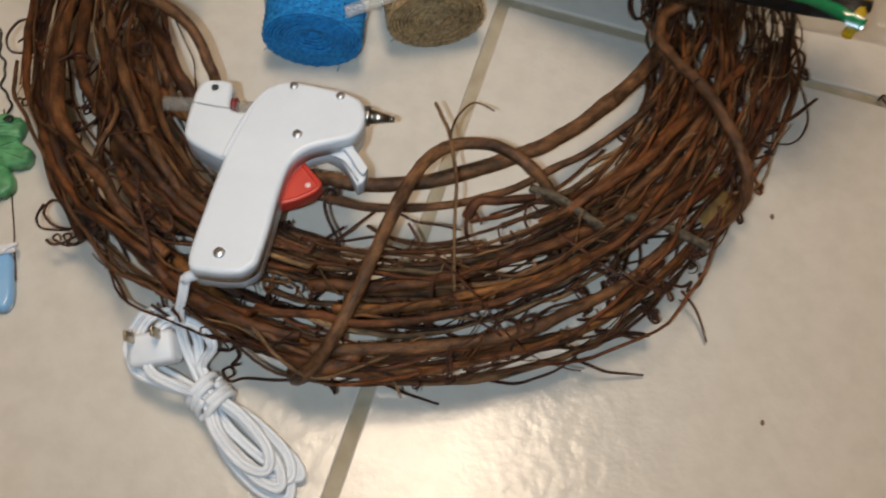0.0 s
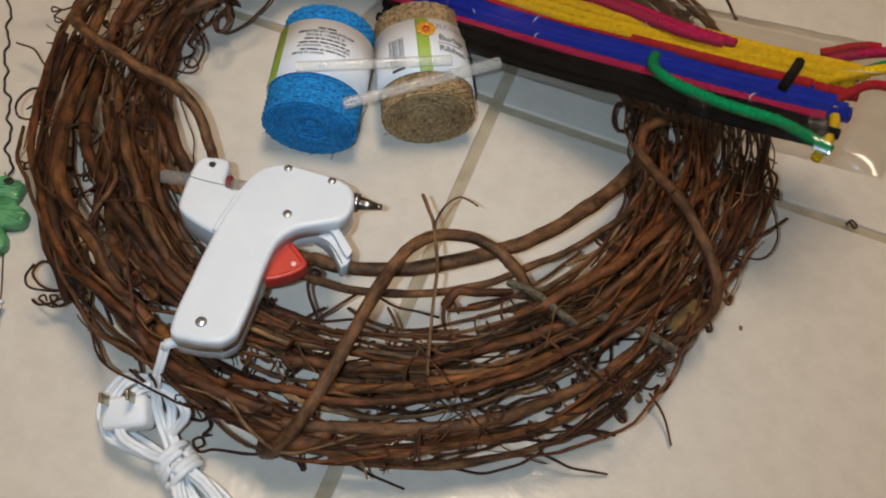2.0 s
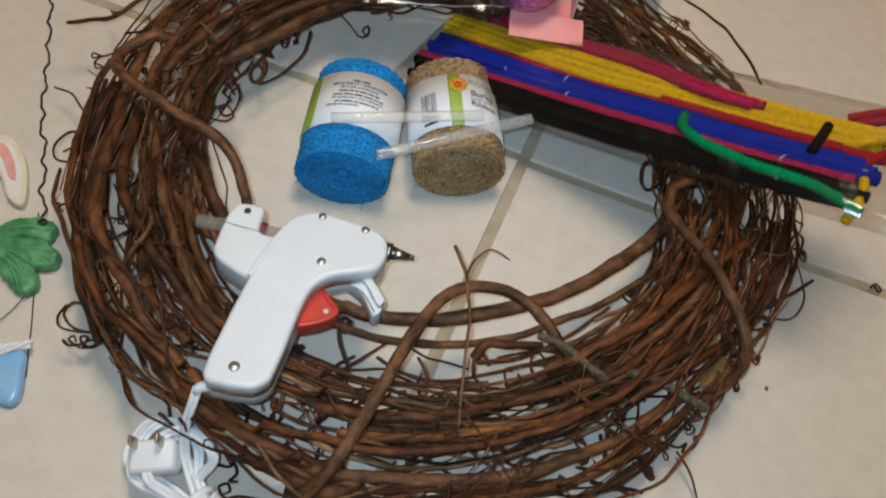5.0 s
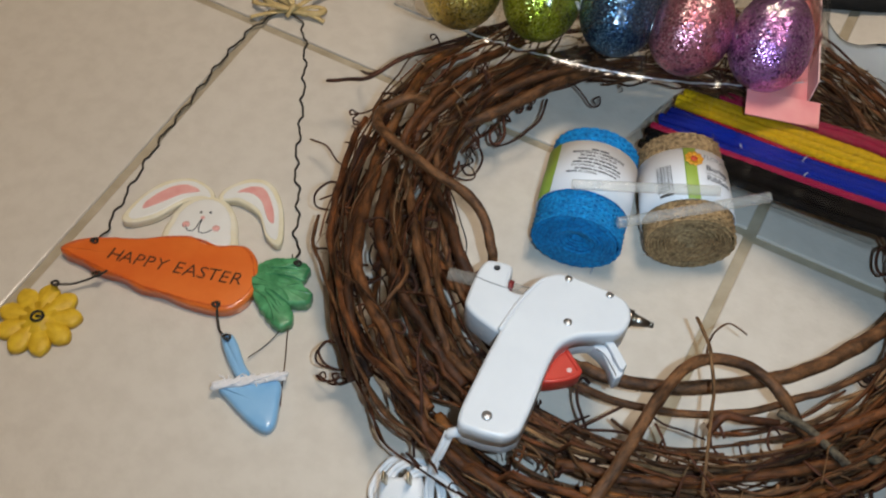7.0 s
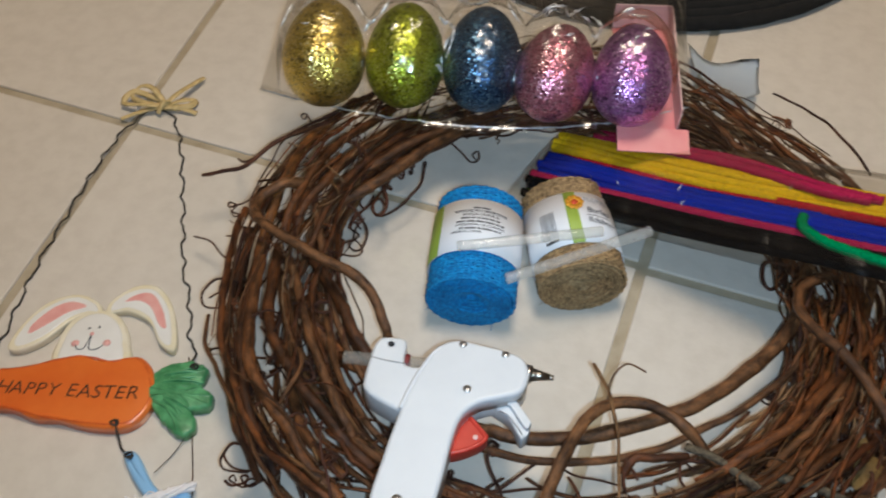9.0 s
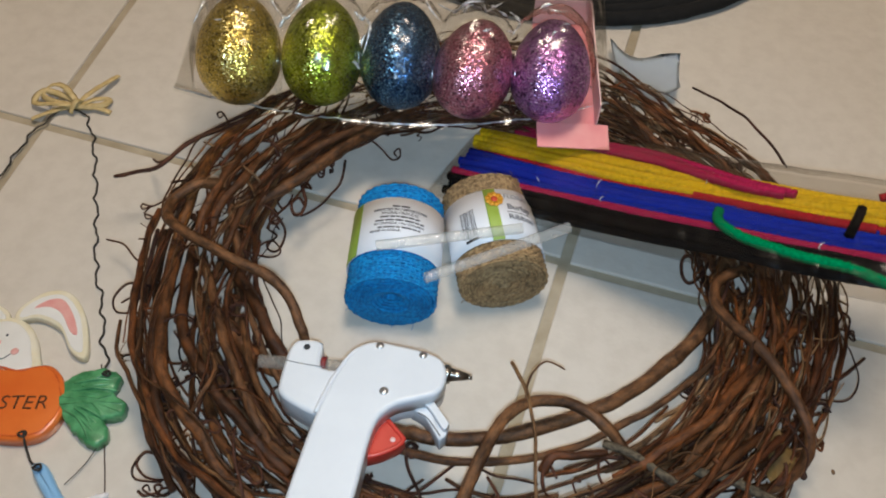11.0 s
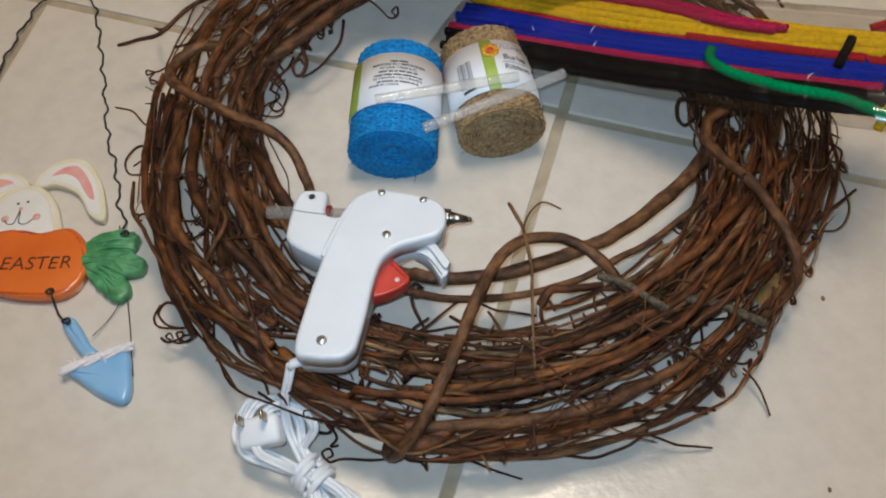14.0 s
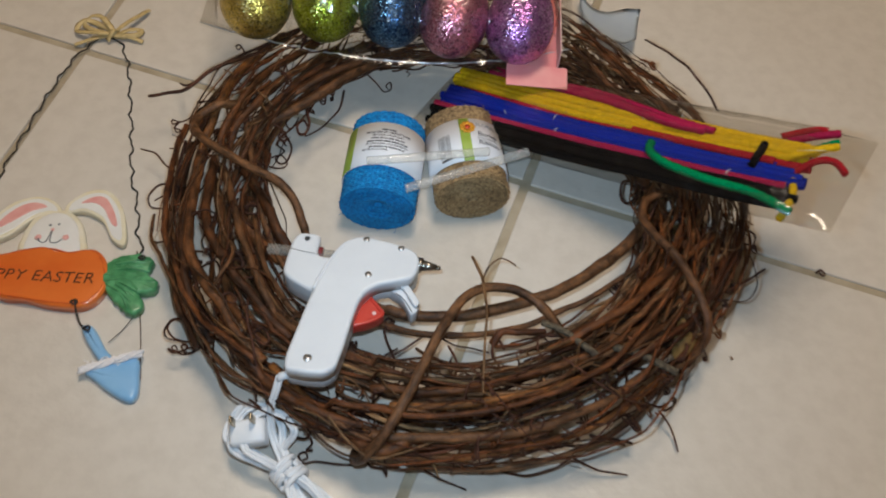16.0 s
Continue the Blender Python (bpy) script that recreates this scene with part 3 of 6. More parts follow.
# the vines that bind the bundle
single_vine([(0.175, 0.362, 0.030), (0.135, 0.343, 0.040), (0.106, 0.344, 0.052), (0.088, 0.356, 0.066), (0.067, 0.366, 0.073), (0.044, 0.364, 0.077), (0.026, 0.352, 0.080), (0.014, 0.330, 0.081), (0.002, 0.295, 0.080), (-0.008, 0.268, 0.076), (-0.018, 0.246, 0.066), (-0.030, 0.231, 0.052), (-0.040, 0.229, 0.034), (-0.044, 0.24, 0.018), (-0.036, 0.26, 0.008)], 0.0036, BARK_TAN, taper=-0.15)
single_vine([(-0.190, 0.535, 0.066), (-0.206, 0.525, 0.077), (-0.221, 0.511, 0.073), (-0.220, 0.492, 0.078), (-0.206, 0.477, 0.083), (-0.175, 0.459, 0.083), (-0.133, 0.440, 0.078), (-0.114, 0.416, 0.066), (-0.106, 0.402, 0.055), (-0.104, 0.39, 0.045)], 0.0042, BARK_TAN, taper=0.2)
single_vine([(0.200, 0.500, 0.05), (0.186, 0.486, 0.07), (0.167, 0.471, 0.072), (0.166, 0.447, 0.074), (0.186, 0.418, 0.078), (0.203, 0.389, 0.076), (0.214, 0.364, 0.068), (0.214, 0.350, 0.052), (0.200, 0.342, 0.030), (0.182, 0.346, 0.015)], 0.0040, BARK_TAN, taper=0.1)
single_vine([(-0.120, 0.405, 0.045), (-0.085, 0.366, 0.050), (-0.038, 0.350, 0.052), (-0.009, 0.346, 0.052), (0.026, 0.352, 0.052), (0.067, 0.368, 0.052), (0.094, 0.382, 0.052), (0.124, 0.407, 0.050), (0.154, 0.439, 0.05), (0.172, 0.47, 0.05), (0.182, 0.51, 0.05)], 0.0042, BARK_TAN, taper=-0.25)
single_vine([(-0.06, 0.347, 0.040), (-0.01, 0.337, 0.042), (0.035, 0.341, 0.042), (0.08, 0.358, 0.042), (0.135, 0.394, 0.046), (0.172, 0.432, 0.048), (0.192, 0.475, 0.05)], 0.0028, BARK_TAN)
single_vine([(-0.075, 0.325, 0.030), (-0.045, 0.318, 0.033), (-0.010, 0.310, 0.035), (0.025, 0.312, 0.04), (0.06, 0.318, 0.045)], 0.0018, BARK_TAN, 6)
single_vine([(-0.065, 0.332, 0.02), (-0.03, 0.325, 0.018), (0.0, 0.328, 0.02), (0.03, 0.320, 0.03)], 0.0011, TENDRIL, 6)
single_vine([(-0.01, 0.330, 0.03), (0.02, 0.318, 0.034), (0.05, 0.322, 0.04), (0.10, 0.34, 0.05)], 0.0014, BARK_TAN, 6)
# separate inner stems of the west arc
single_vine([(-0.196, 0.56, 0.06), (-0.176, 0.50, 0.055), (-0.160, 0.45, 0.048), (-0.137, 0.405, 0.040), (-0.105, 0.365, 0.035), (-0.07, 0.335, 0.03)], 0.0030, BARK_TAN)
single_vine([(-0.170, 0.53, 0.03), (-0.160, 0.48, 0.032), (-0.146, 0.435, 0.028), (-0.118, 0.392, 0.022), (-0.09, 0.355, 0.02)], 0.0022, BARK)
single_vine([(-0.175, 0.50, 0.05), (-0.158, 0.47, 0.045), (-0.145, 0.44, 0.05), (-0.142, 0.41, 0.045)], 0.0012, TENDRIL, 6)
# inner stems of the south-east arc
INNER = random.Random(17)
for i in range(13):
    a0, r0, r1, z = INNER.uniform(-1.35, -0.75), INNER.uniform(0.152, 0.172), INNER.uniform(0.150, 0.190), INNER.uniform(0.018, 0.05)
    sweep = INNER.uniform(0.5, 0.95)
    single_vine([(CX + (r0 + (r1 - r0) * t) * math.cos(a0 + sweep * t), CY + (r0 + (r1 - r0) * t) * math.sin(a0 + sweep * t), z + INNER.uniform(-0.004, 0.004)) for t in (0, 0.25, 0.5, 0.75, 1.0)],
                INNER.uniform(0.0009, 0.0022), INNER.choice((BARK, BARK, STRAW, TENDRIL)), 6, taper=0.4)
# stems that close the near outer edge
single_vine([(-0.140, 0.296, 0.036), (-0.105, 0.268, 0.040), (-0.070, 0.247, 0.042), (-0.036, 0.235, 0.042), (0.005, 0.234, 0.036), (0.05, 0.244, 0.035), (0.10, 0.268, 0.04)], 0.0026, BARK, taper=0.3)
single_vine([(-0.100, 0.272, 0.055), (-0.070, 0.254, 0.054), (-0.040, 0.241, 0.050), (-0.010, 0.236, 0.044), (0.04, 0.248, 0.04), (0.09, 0.256, 0.026)], 0.0019, BARK_TAN, taper=0.4)
single_vine([(-0.065, 0.25, 0.058), (-0.050, 0.236, 0.056), (-0.028, 0.226, 0.048), (0.0, 0.236, 0.05), (0.03, 0.252, 0.058)], 0.0013, STRAW, 6, taper=0.4)
# pale dry strands beside the packs
single_vine([(0.168, 0.512, 0.06), (0.174, 0.497, 0.072), (0.183, 0.482, 0.074)], 0.0009, STRAW, 5, "twig")
single_vine([(0.180, 0.508, 0.06), (0.181, 0.495, 0.074), (0.186, 0.478, 0.072)], 0.0007, STRAW, 5, "twig")
single_vine([(0.252, 0.506, 0.075), (0.243, 0.485, 0.08), (0.235, 0.455, 0.078), (0.232, 0.425, 0.07)], 0.0006, STRAW, 5, "twig")
single_vine([(0.222, 0.485, 0.075), (0.247, 0.478, 0.08), (0.252, 0.455, 0.078), (0.243, 0.435, 0.07), (0.228, 0.432, 0.07)], 0.0006, STRAW, 5, "twig")
# main stems of the far, west, east and near arcs
single_vine([(-0.177, 0.657, 0.045), (-0.202, 0.587, 0.060), (-0.209, 0.544, 0.066), (-0.213, 0.507, 0.063), (-0.218, 0.484, 0.050)], 0.0041, BARK_GOLD, taper=0.12)
single_vine([(-0.141, 0.645, 0.050), (-0.175, 0.586, 0.064), (-0.188, 0.548, 0.070), (-0.198, 0.510, 0.067), (-0.203, 0.487, 0.055)], 0.0036, BARK_OLD, taper=0.12)
single_vine([(-0.122, 0.640, 0.050), (-0.157, 0.582, 0.064), (-0.175, 0.545, 0.068), (-0.190, 0.514, 0.064), (-0.195, 0.492, 0.050)], 0.0038, BARK_OLD, taper=0.12)
single_vine([(-0.103, 0.638, 0.050), (-0.134, 0.600, 0.058), (-0.157, 0.560, 0.062), (-0.172, 0.529, 0.062), (-0.177, 0.498, 0.058), (-0.183, 0.477, 0.050)], 0.0031, BARK_OLD, taper=0.12)
single_vine([(-0.058, 0.649, 0.045), (-0.092, 0.621, 0.048), (-0.111, 0.598, 0.050), (-0.130, 0.574, 0.050), (-0.149, 0.555, 0.048), (-0.168, 0.539, 0.045), (-0.181, 0.519, 0.040)], 0.0053, BARK_TAN, taper=0.12)
single_vine([(-0.071, 0.642, 0.050), (-0.104, 0.612, 0.057), (-0.125, 0.591, 0.060), (-0.148, 0.569, 0.057), (-0.167, 0.558, 0.050)], 0.0036, BARK_TAN, taper=0.12)
single_vine([(-0.218, 0.501, 0.050), (-0.212, 0.458, 0.058), (-0.205, 0.411, 0.063), (-0.197, 0.375, 0.066), (-0.181, 0.351, 0.066), (-0.162, 0.331, 0.063), (-0.144, 0.309, 0.058), (-0.121, 0.293, 0.050)], 0.0045, BARK_OLD, taper=0.12)
single_vine([(-0.202, 0.482, 0.055), (-0.198, 0.434, 0.059), (-0.190, 0.405, 0.061), (-0.175, 0.381, 0.060), (-0.155, 0.359, 0.057), (-0.130, 0.336, 0.052), (-0.106, 0.317, 0.045)], 0.0043, BARK_OLD, taper=0.12)
single_vine([(-0.191, 0.467, 0.062), (-0.175, 0.431, 0.066), (-0.163, 0.403, 0.067), (-0.148, 0.375, 0.066), (-0.131, 0.346, 0.062), (-0.111, 0.328, 0.055), (-0.096, 0.319, 0.045)], 0.0034, BARK_TAN, taper=0.12)
single_vine([(-0.178, 0.438, 0.040), (-0.159, 0.420, 0.037), (-0.142, 0.404, 0.035), (-0.117, 0.391, 0.035)], 0.0057, BARK_OLD, taper=0.12)
single_vine([(-0.177, 0.478, 0.050), (-0.152, 0.444, 0.051), (-0.137, 0.419, 0.048), (-0.122, 0.401, 0.040)], 0.0048, BARK_OLD, taper=0.12)
single_vine([(-0.160, 0.437, 0.040), (-0.145, 0.394, 0.044), (-0.130, 0.368, 0.045), (-0.111, 0.346, 0.044), (-0.099, 0.337, 0.040)], 0.0026, BARK_TAN, taper=0.12)
single_vine([(-0.228, 0.500, 0.050), (-0.229, 0.465, 0.047), (-0.229, 0.432, 0.044), (-0.225, 0.406, 0.041), (-0.214, 0.373, 0.039), (-0.206, 0.350, 0.036), (-0.193, 0.329, 0.033), (-0.178, 0.308, 0.030)], 0.0031, BARK_OLD, taper=0.12)
single_vine([(-0.216, 0.480, 0.055), (-0.213, 0.432, 0.059), (-0.208, 0.395, 0.061), (-0.195, 0.354, 0.059), (-0.183, 0.330, 0.053), (-0.165, 0.306, 0.045)], 0.0036, BARK_OLD, taper=0.12)
single_vine([(-0.204, 0.473, 0.040), (-0.187, 0.432, 0.037), (-0.177, 0.396, 0.035), (-0.166, 0.362, 0.035), (-0.149, 0.334, 0.037), (-0.123, 0.312, 0.040)], 0.0040, BARK_OLD, taper=0.12)
single_vine([(-0.230, 0.493, 0.060), (-0.231, 0.469, 0.054), (-0.234, 0.445, 0.046), (-0.237, 0.423, 0.035)], 0.0016, TENDRIL, taper=0.12)
single_vine([(-0.176, 0.402, 0.060), (-0.162, 0.377, 0.067), (-0.167, 0.356, 0.067), (-0.171, 0.348, 0.060)], 0.0015, BARK_TAN, taper=0.12)
single_vine([(0.229, 0.456, 0.060), (0.184, 0.404, 0.069), (0.149, 0.362, 0.072), (0.119, 0.340, 0.068), (0.093, 0.325, 0.058)], 0.0036, BARK_RED, taper=0.12)
single_vine([(0.211, 0.496, 0.050), (0.196, 0.442, 0.054), (0.170, 0.395, 0.055), (0.140, 0.359, 0.052), (0.104, 0.336, 0.045)], 0.0038, BARK_RED, taper=0.12)
single_vine([(0.225, 0.499, 0.055), (0.210, 0.453, 0.061), (0.195, 0.412, 0.062), (0.172, 0.378, 0.058), (0.139, 0.344, 0.050)], 0.0034, BARK_RED, taper=0.12)
single_vine([(0.243, 0.467, 0.060), (0.230, 0.417, 0.063), (0.217, 0.384, 0.060), (0.199, 0.355, 0.050)], 0.0026, BARK_RED, taper=0.12)
single_vine([(0.256, 0.480, 0.050), (0.249, 0.445, 0.051), (0.237, 0.410, 0.048), (0.220, 0.379, 0.040)], 0.0024, BARK_RED, taper=0.12)
single_vine([(0.211, 0.373, 0.060), (0.171, 0.335, 0.066), (0.144, 0.313, 0.060)], 0.0029, BARK_RED, taper=0.12)
single_vine([(0.196, 0.370, 0.055), (0.162, 0.340, 0.062), (0.134, 0.316, 0.056)], 0.0034, BARK_OLD, taper=0.12)
single_vine([(0.260, 0.481, 0.050), (0.261, 0.453, 0.048), (0.251, 0.420, 0.041), (0.240, 0.394, 0.030)], 0.0014, BARK_RED, taper=0.12)
single_vine([(-0.032, 0.242, 0.050), (-0.006, 0.242, 0.053), (0.026, 0.245, 0.055), (0.057, 0.251, 0.056), (0.088, 0.261, 0.056), (0.120, 0.278, 0.055), (0.147, 0.297, 0.053), (0.175, 0.327, 0.050)], 0.0038, BARK_TAN, taper=0.12)
single_vine([(-0.006, 0.237, 0.022), (0.021, 0.235, 0.023), (0.054, 0.238, 0.024), (0.087, 0.247, 0.024), (0.113, 0.257, 0.024), (0.143, 0.276, 0.024), (0.175, 0.307, 0.024)], 0.0024, STRAW, taper=0.12)
single_vine([(-0.019, 0.240, 0.035), (0.008, 0.236, 0.037), (0.043, 0.240, 0.039), (0.078, 0.251, 0.040), (0.123, 0.269, 0.041), (0.157, 0.295, 0.041), (0.187, 0.328, 0.040)], 0.0029, BARK_GOLD, taper=0.12)
single_vine([(-0.039, 0.281, 0.050), (-0.005, 0.281, 0.052), (0.021, 0.283, 0.054), (0.053, 0.293, 0.055), (0.092, 0.310, 0.056), (0.136, 0.333, 0.056), (0.167, 0.359, 0.055)], 0.0036, BARK_OLD, taper=0.12)
single_vine([(-0.015, 0.295, 0.040), (0.046, 0.301, 0.042), (0.073, 0.307, 0.045), (0.120, 0.329, 0.047), (0.151, 0.352, 0.050)], 0.0029, BARK_TAN, taper=0.12)
single_vine([(-0.022, 0.263, 0.060), (0.016, 0.266, 0.061), (0.054, 0.276, 0.062), (0.092, 0.290, 0.061), (0.139, 0.315, 0.060)], 0.0028, BARK_GOLD, taper=0.12)
single_vine([(-0.062, 0.256, 0.035), (-0.045, 0.242, 0.041), (-0.030, 0.234, 0.045), (-0.017, 0.234, 0.048), (-0.006, 0.243, 0.050)], 0.0053, BARK_OLD, taper=0.12)
single_vine([(-0.116, 0.293, 0.045), (-0.082, 0.265, 0.046), (-0.053, 0.252, 0.044), (-0.019, 0.240, 0.040)], 0.0038, BARK_GOLD, taper=0.12)
single_vine([(-0.160, 0.312, 0.055), (-0.129, 0.286, 0.056), (-0.097, 0.265, 0.055), (-0.066, 0.253, 0.053), (-0.039, 0.249, 0.050)], 0.0038, BARK_OLD, taper=0.12)
# clearly seen curled tendrils
single_vine([(-0.225, 0.543, 0.050), (-0.232, 0.543, 0.050), (-0.235, 0.531, 0.051), (-0.243, 0.522, 0.051), (-0.251, 0.523, 0.052), (-0.250, 0.518, 0.052), (-0.244, 0.519, 0.053), (-0.247, 0.513, 0.053), (-0.240, 0.509, 0.054), (-0.244, 0.507, 0.054), (-0.247, 0.512, 0.055)], 0.0008, TENDRIL, 6, "tendril", 0.3)
single_vine([(-0.283, 0.512, 0.020), (-0.267, 0.505, 0.024), (-0.253, 0.489, 0.029), (-0.244, 0.481, 0.033), (-0.243, 0.471, 0.037), (-0.235, 0.468, 0.041), (-0.237, 0.471, 0.046), (-0.238, 0.466, 0.050)], 0.0008, TENDRIL, 6, "tendril", 0.3)
single_vine([(-0.227, 0.450, 0.050), (-0.242, 0.452, 0.048), (-0.250, 0.443, 0.046), (-0.250, 0.435, 0.044), (-0.245, 0.430, 0.042), (-0.232, 0.433, 0.040)], 0.0010, TENDRIL, 6, "tendril", 0.3)
single_vine([(-0.225, 0.450, 0.050), (-0.238, 0.449, 0.040), (-0.251, 0.447, 0.030)], 0.0009, TENDRIL, 6, "tendril", 0.3)
single_vine([(-0.166, 0.539, 0.045), (-0.153, 0.530, 0.043), (-0.144, 0.515, 0.042), (-0.145, 0.500, 0.040), (-0.151, 0.498, 0.038), (-0.156, 0.505, 0.037), (-0.151, 0.516, 0.035), (-0.158, 0.523, 0.033), (-0.157, 0.531, 0.032), (-0.151, 0.526, 0.030)], 0.0010, TENDRIL, 6, "tendril", 0.3)
single_vine([(-0.147, 0.562, 0.035), (-0.154, 0.560, 0.034), (-0.156, 0.552, 0.033), (-0.151, 0.546, 0.032), (-0.148, 0.552, 0.031), (-0.147, 0.562, 0.030)], 0.0010, TENDRIL, 6, "tendril", 0.3)
single_vine([(-0.140, 0.565, 0.040), (-0.134, 0.551, 0.038), (-0.135, 0.538, 0.037), (-0.141, 0.539, 0.035), (-0.145, 0.551, 0.033), (-0.141, 0.558, 0.032), (-0.136, 0.553, 0.030)], 0.0014, TENDRIL, 6, "tendril", 0.3)
single_vine([(-0.109, 0.600, 0.035), (-0.110, 0.582, 0.031), (-0.117, 0.569, 0.027), (-0.127, 0.556, 0.024), (-0.139, 0.549, 0.020)], 0.0011, TENDRIL, 6, "tendril", 0.3)
single_vine([(-0.093, 0.630, 0.030), (-0.081, 0.622, 0.027), (-0.073, 0.614, 0.025), (-0.067, 0.622, 0.022), (-0.069, 0.633, 0.020), (-0.073, 0.631, 0.017), (-0.070, 0.628, 0.015)], 0.0008, TENDRIL, 6, "tendril", 0.3)
single_vine([(-0.167, 0.552, 0.030), (-0.173, 0.535, 0.029), (-0.176, 0.525, 0.027), (-0.170, 0.504, 0.026), (-0.159, 0.486, 0.024), (-0.146, 0.465, 0.023), (-0.137, 0.448, 0.021), (-0.132, 0.427, 0.020)], 0.0007, TENDRIL, 6, "tendril", 0.3)
single_vine([(-0.179, 0.493, 0.040), (-0.175, 0.498, 0.039), (-0.164, 0.495, 0.037), (-0.149, 0.494, 0.036), (-0.145, 0.502, 0.034), (-0.151, 0.511, 0.033), (-0.160, 0.511, 0.031), (-0.168, 0.500, 0.030)], 0.0008, TENDRIL, 6, "tendril", 0.3)
single_vine([(-0.148, 0.422, 0.045), (-0.142, 0.429, 0.043), (-0.136, 0.421, 0.042), (-0.139, 0.413, 0.040), (-0.147, 0.416, 0.038), (-0.150, 0.423, 0.037), (-0.145, 0.430, 0.035), (-0.138, 0.421, 0.033), (-0.143, 0.416, 0.032), (-0.152, 0.421, 0.030)], 0.0011, TENDRIL, 6, "tendril", 0.3)
single_vine([(-0.168, 0.436, 0.050), (-0.162, 0.442, 0.049), (-0.155, 0.437, 0.047), (-0.159, 0.432, 0.046), (-0.167, 0.435, 0.045), (-0.165, 0.443, 0.044), (-0.154, 0.443, 0.042), (-0.150, 0.438, 0.041), (-0.157, 0.435, 0.040)], 0.0011, TENDRIL, 6, "tendril", 0.3)
single_vine([(-0.194, 0.331, 0.030), (-0.204, 0.335, 0.026), (-0.208, 0.328, 0.023), (-0.203, 0.322, 0.019), (-0.195, 0.321, 0.016), (-0.188, 0.324, 0.012)], 0.0010, TENDRIL, 6, "tendril", 0.3)
single_vine([(-0.180, 0.314, 0.020), (-0.187, 0.309, 0.018), (-0.192, 0.312, 0.017), (-0.189, 0.316, 0.015), (-0.185, 0.315, 0.014), (-0.193, 0.311, 0.012), (-0.202, 0.314, 0.011), (-0.205, 0.317, 0.009), (-0.203, 0.320, 0.008), (-0.201, 0.317, 0.006)], 0.0009, TENDRIL, 6, "tendril", 0.3)
single_vine([(-0.217, 0.398, 0.040), (-0.230, 0.402, 0.035), (-0.237, 0.403, 0.030), (-0.238, 0.402, 0.025), (-0.238, 0.406, 0.020)], 0.0009, TENDRIL, 6, "tendril", 0.3)
single_vine([(-0.198, 0.594, 0.060), (-0.204, 0.610, 0.059), (-0.211, 0.621, 0.058), (-0.215, 0.620, 0.057), (-0.212, 0.617, 0.056), (-0.210, 0.623, 0.055)], 0.0008, TENDRIL, 6, "tendril", 0.3)
single_vine([(-0.167, 0.575, 0.075), (-0.158, 0.574, 0.075), (-0.151, 0.564, 0.075), (-0.152, 0.550, 0.075), (-0.158, 0.552, 0.075)], 0.0009, TENDRIL, 6, "tendril", 0.3)
single_vine([(-0.202, 0.407, 0.070), (-0.193, 0.415, 0.068), (-0.184, 0.411, 0.067), (-0.186, 0.400, 0.065)], 0.0009, TENDRIL, 6, "tendril", 0.3)
single_vine([(-0.168, 0.375, 0.060), (-0.166, 0.382, 0.059), (-0.159, 0.382, 0.057), (-0.155, 0.373, 0.056), (-0.160, 0.371, 0.054), (-0.165, 0.377, 0.053), (-0.161, 0.382, 0.051), (-0.153, 0.377, 0.050)], 0.0016, TENDRIL, 6, "tendril", 0.3)
single_vine([(-0.170, 0.337, 0.068), (-0.179, 0.344, 0.067), (-0.183, 0.342, 0.067), (-0.181, 0.337, 0.066)], 0.0009, TENDRIL, 6, "tendril", 0.3)
single_vine([(-0.164, 0.338, 0.060), (-0.158, 0.343, 0.060), (-0.151, 0.339, 0.060), (-0.152, 0.334, 0.060), (-0.159, 0.336, 0.060)], 0.0010, TENDRIL, 6, "tendril", 0.3)
single_vine([(-0.138, 0.325, 0.050), (-0.127, 0.321, 0.048), (-0.122, 0.313, 0.046), (-0.127, 0.310, 0.044), (-0.134, 0.318, 0.042), (-0.130, 0.324, 0.040)], 0.0010, TENDRIL, 6, "tendril", 0.3)
single_vine([(-0.123, 0.387, 0.035), (-0.130, 0.384, 0.030), (-0.130, 0.378, 0.025), (-0.128, 0.375, 0.020)], 0.0008, TENDRIL, 6, "tendril", 0.3)
single_vine([(0.171, 0.515, 0.045), (0.156, 0.518, 0.042), (0.153, 0.503, 0.040), (0.159, 0.498, 0.037), (0.170, 0.509, 0.035), (0.177, 0.525, 0.032), (0.169, 0.502, 0.030)], 0.0013, TENDRIL, 6, "tendril", 0.3)
single_vine([(0.259, 0.477, 0.045), (0.269, 0.472, 0.042), (0.266, 0.459, 0.040)], 0.0011, TENDRIL, 6, "tendril", 0.3)
single_vine([(0.240, 0.410, 0.040), (0.260, 0.429, 0.035), (0.279, 0.447, 0.030)], 0.0014, TENDRIL, 6, "tendril", 0.3)
single_vine([(0.241, 0.410, 0.030), (0.257, 0.410, 0.032), (0.267, 0.420, 0.035), (0.268, 0.437, 0.037), (0.261, 0.463, 0.040)], 0.0007, TENDRIL, 6, "tendril", 0.3)
single_vine([(0.195, 0.484, 0.070), (0.199, 0.471, 0.068), (0.193, 0.458, 0.065)], 0.0007, TENDRIL, 6, "tendril", 0.3)
single_vine([(0.237, 0.487, 0.078), (0.227, 0.468, 0.075), (0.219, 0.441, 0.073), (0.213, 0.407, 0.070)], 0.0006, TENDRIL, 6, "tendril", 0.3)
single_vine([(0.193, 0.384, 0.072), (0.203, 0.366, 0.068), (0.212, 0.349, 0.064), (0.208, 0.335, 0.060)], 0.0008, TENDRIL, 6, "tendril", 0.3)
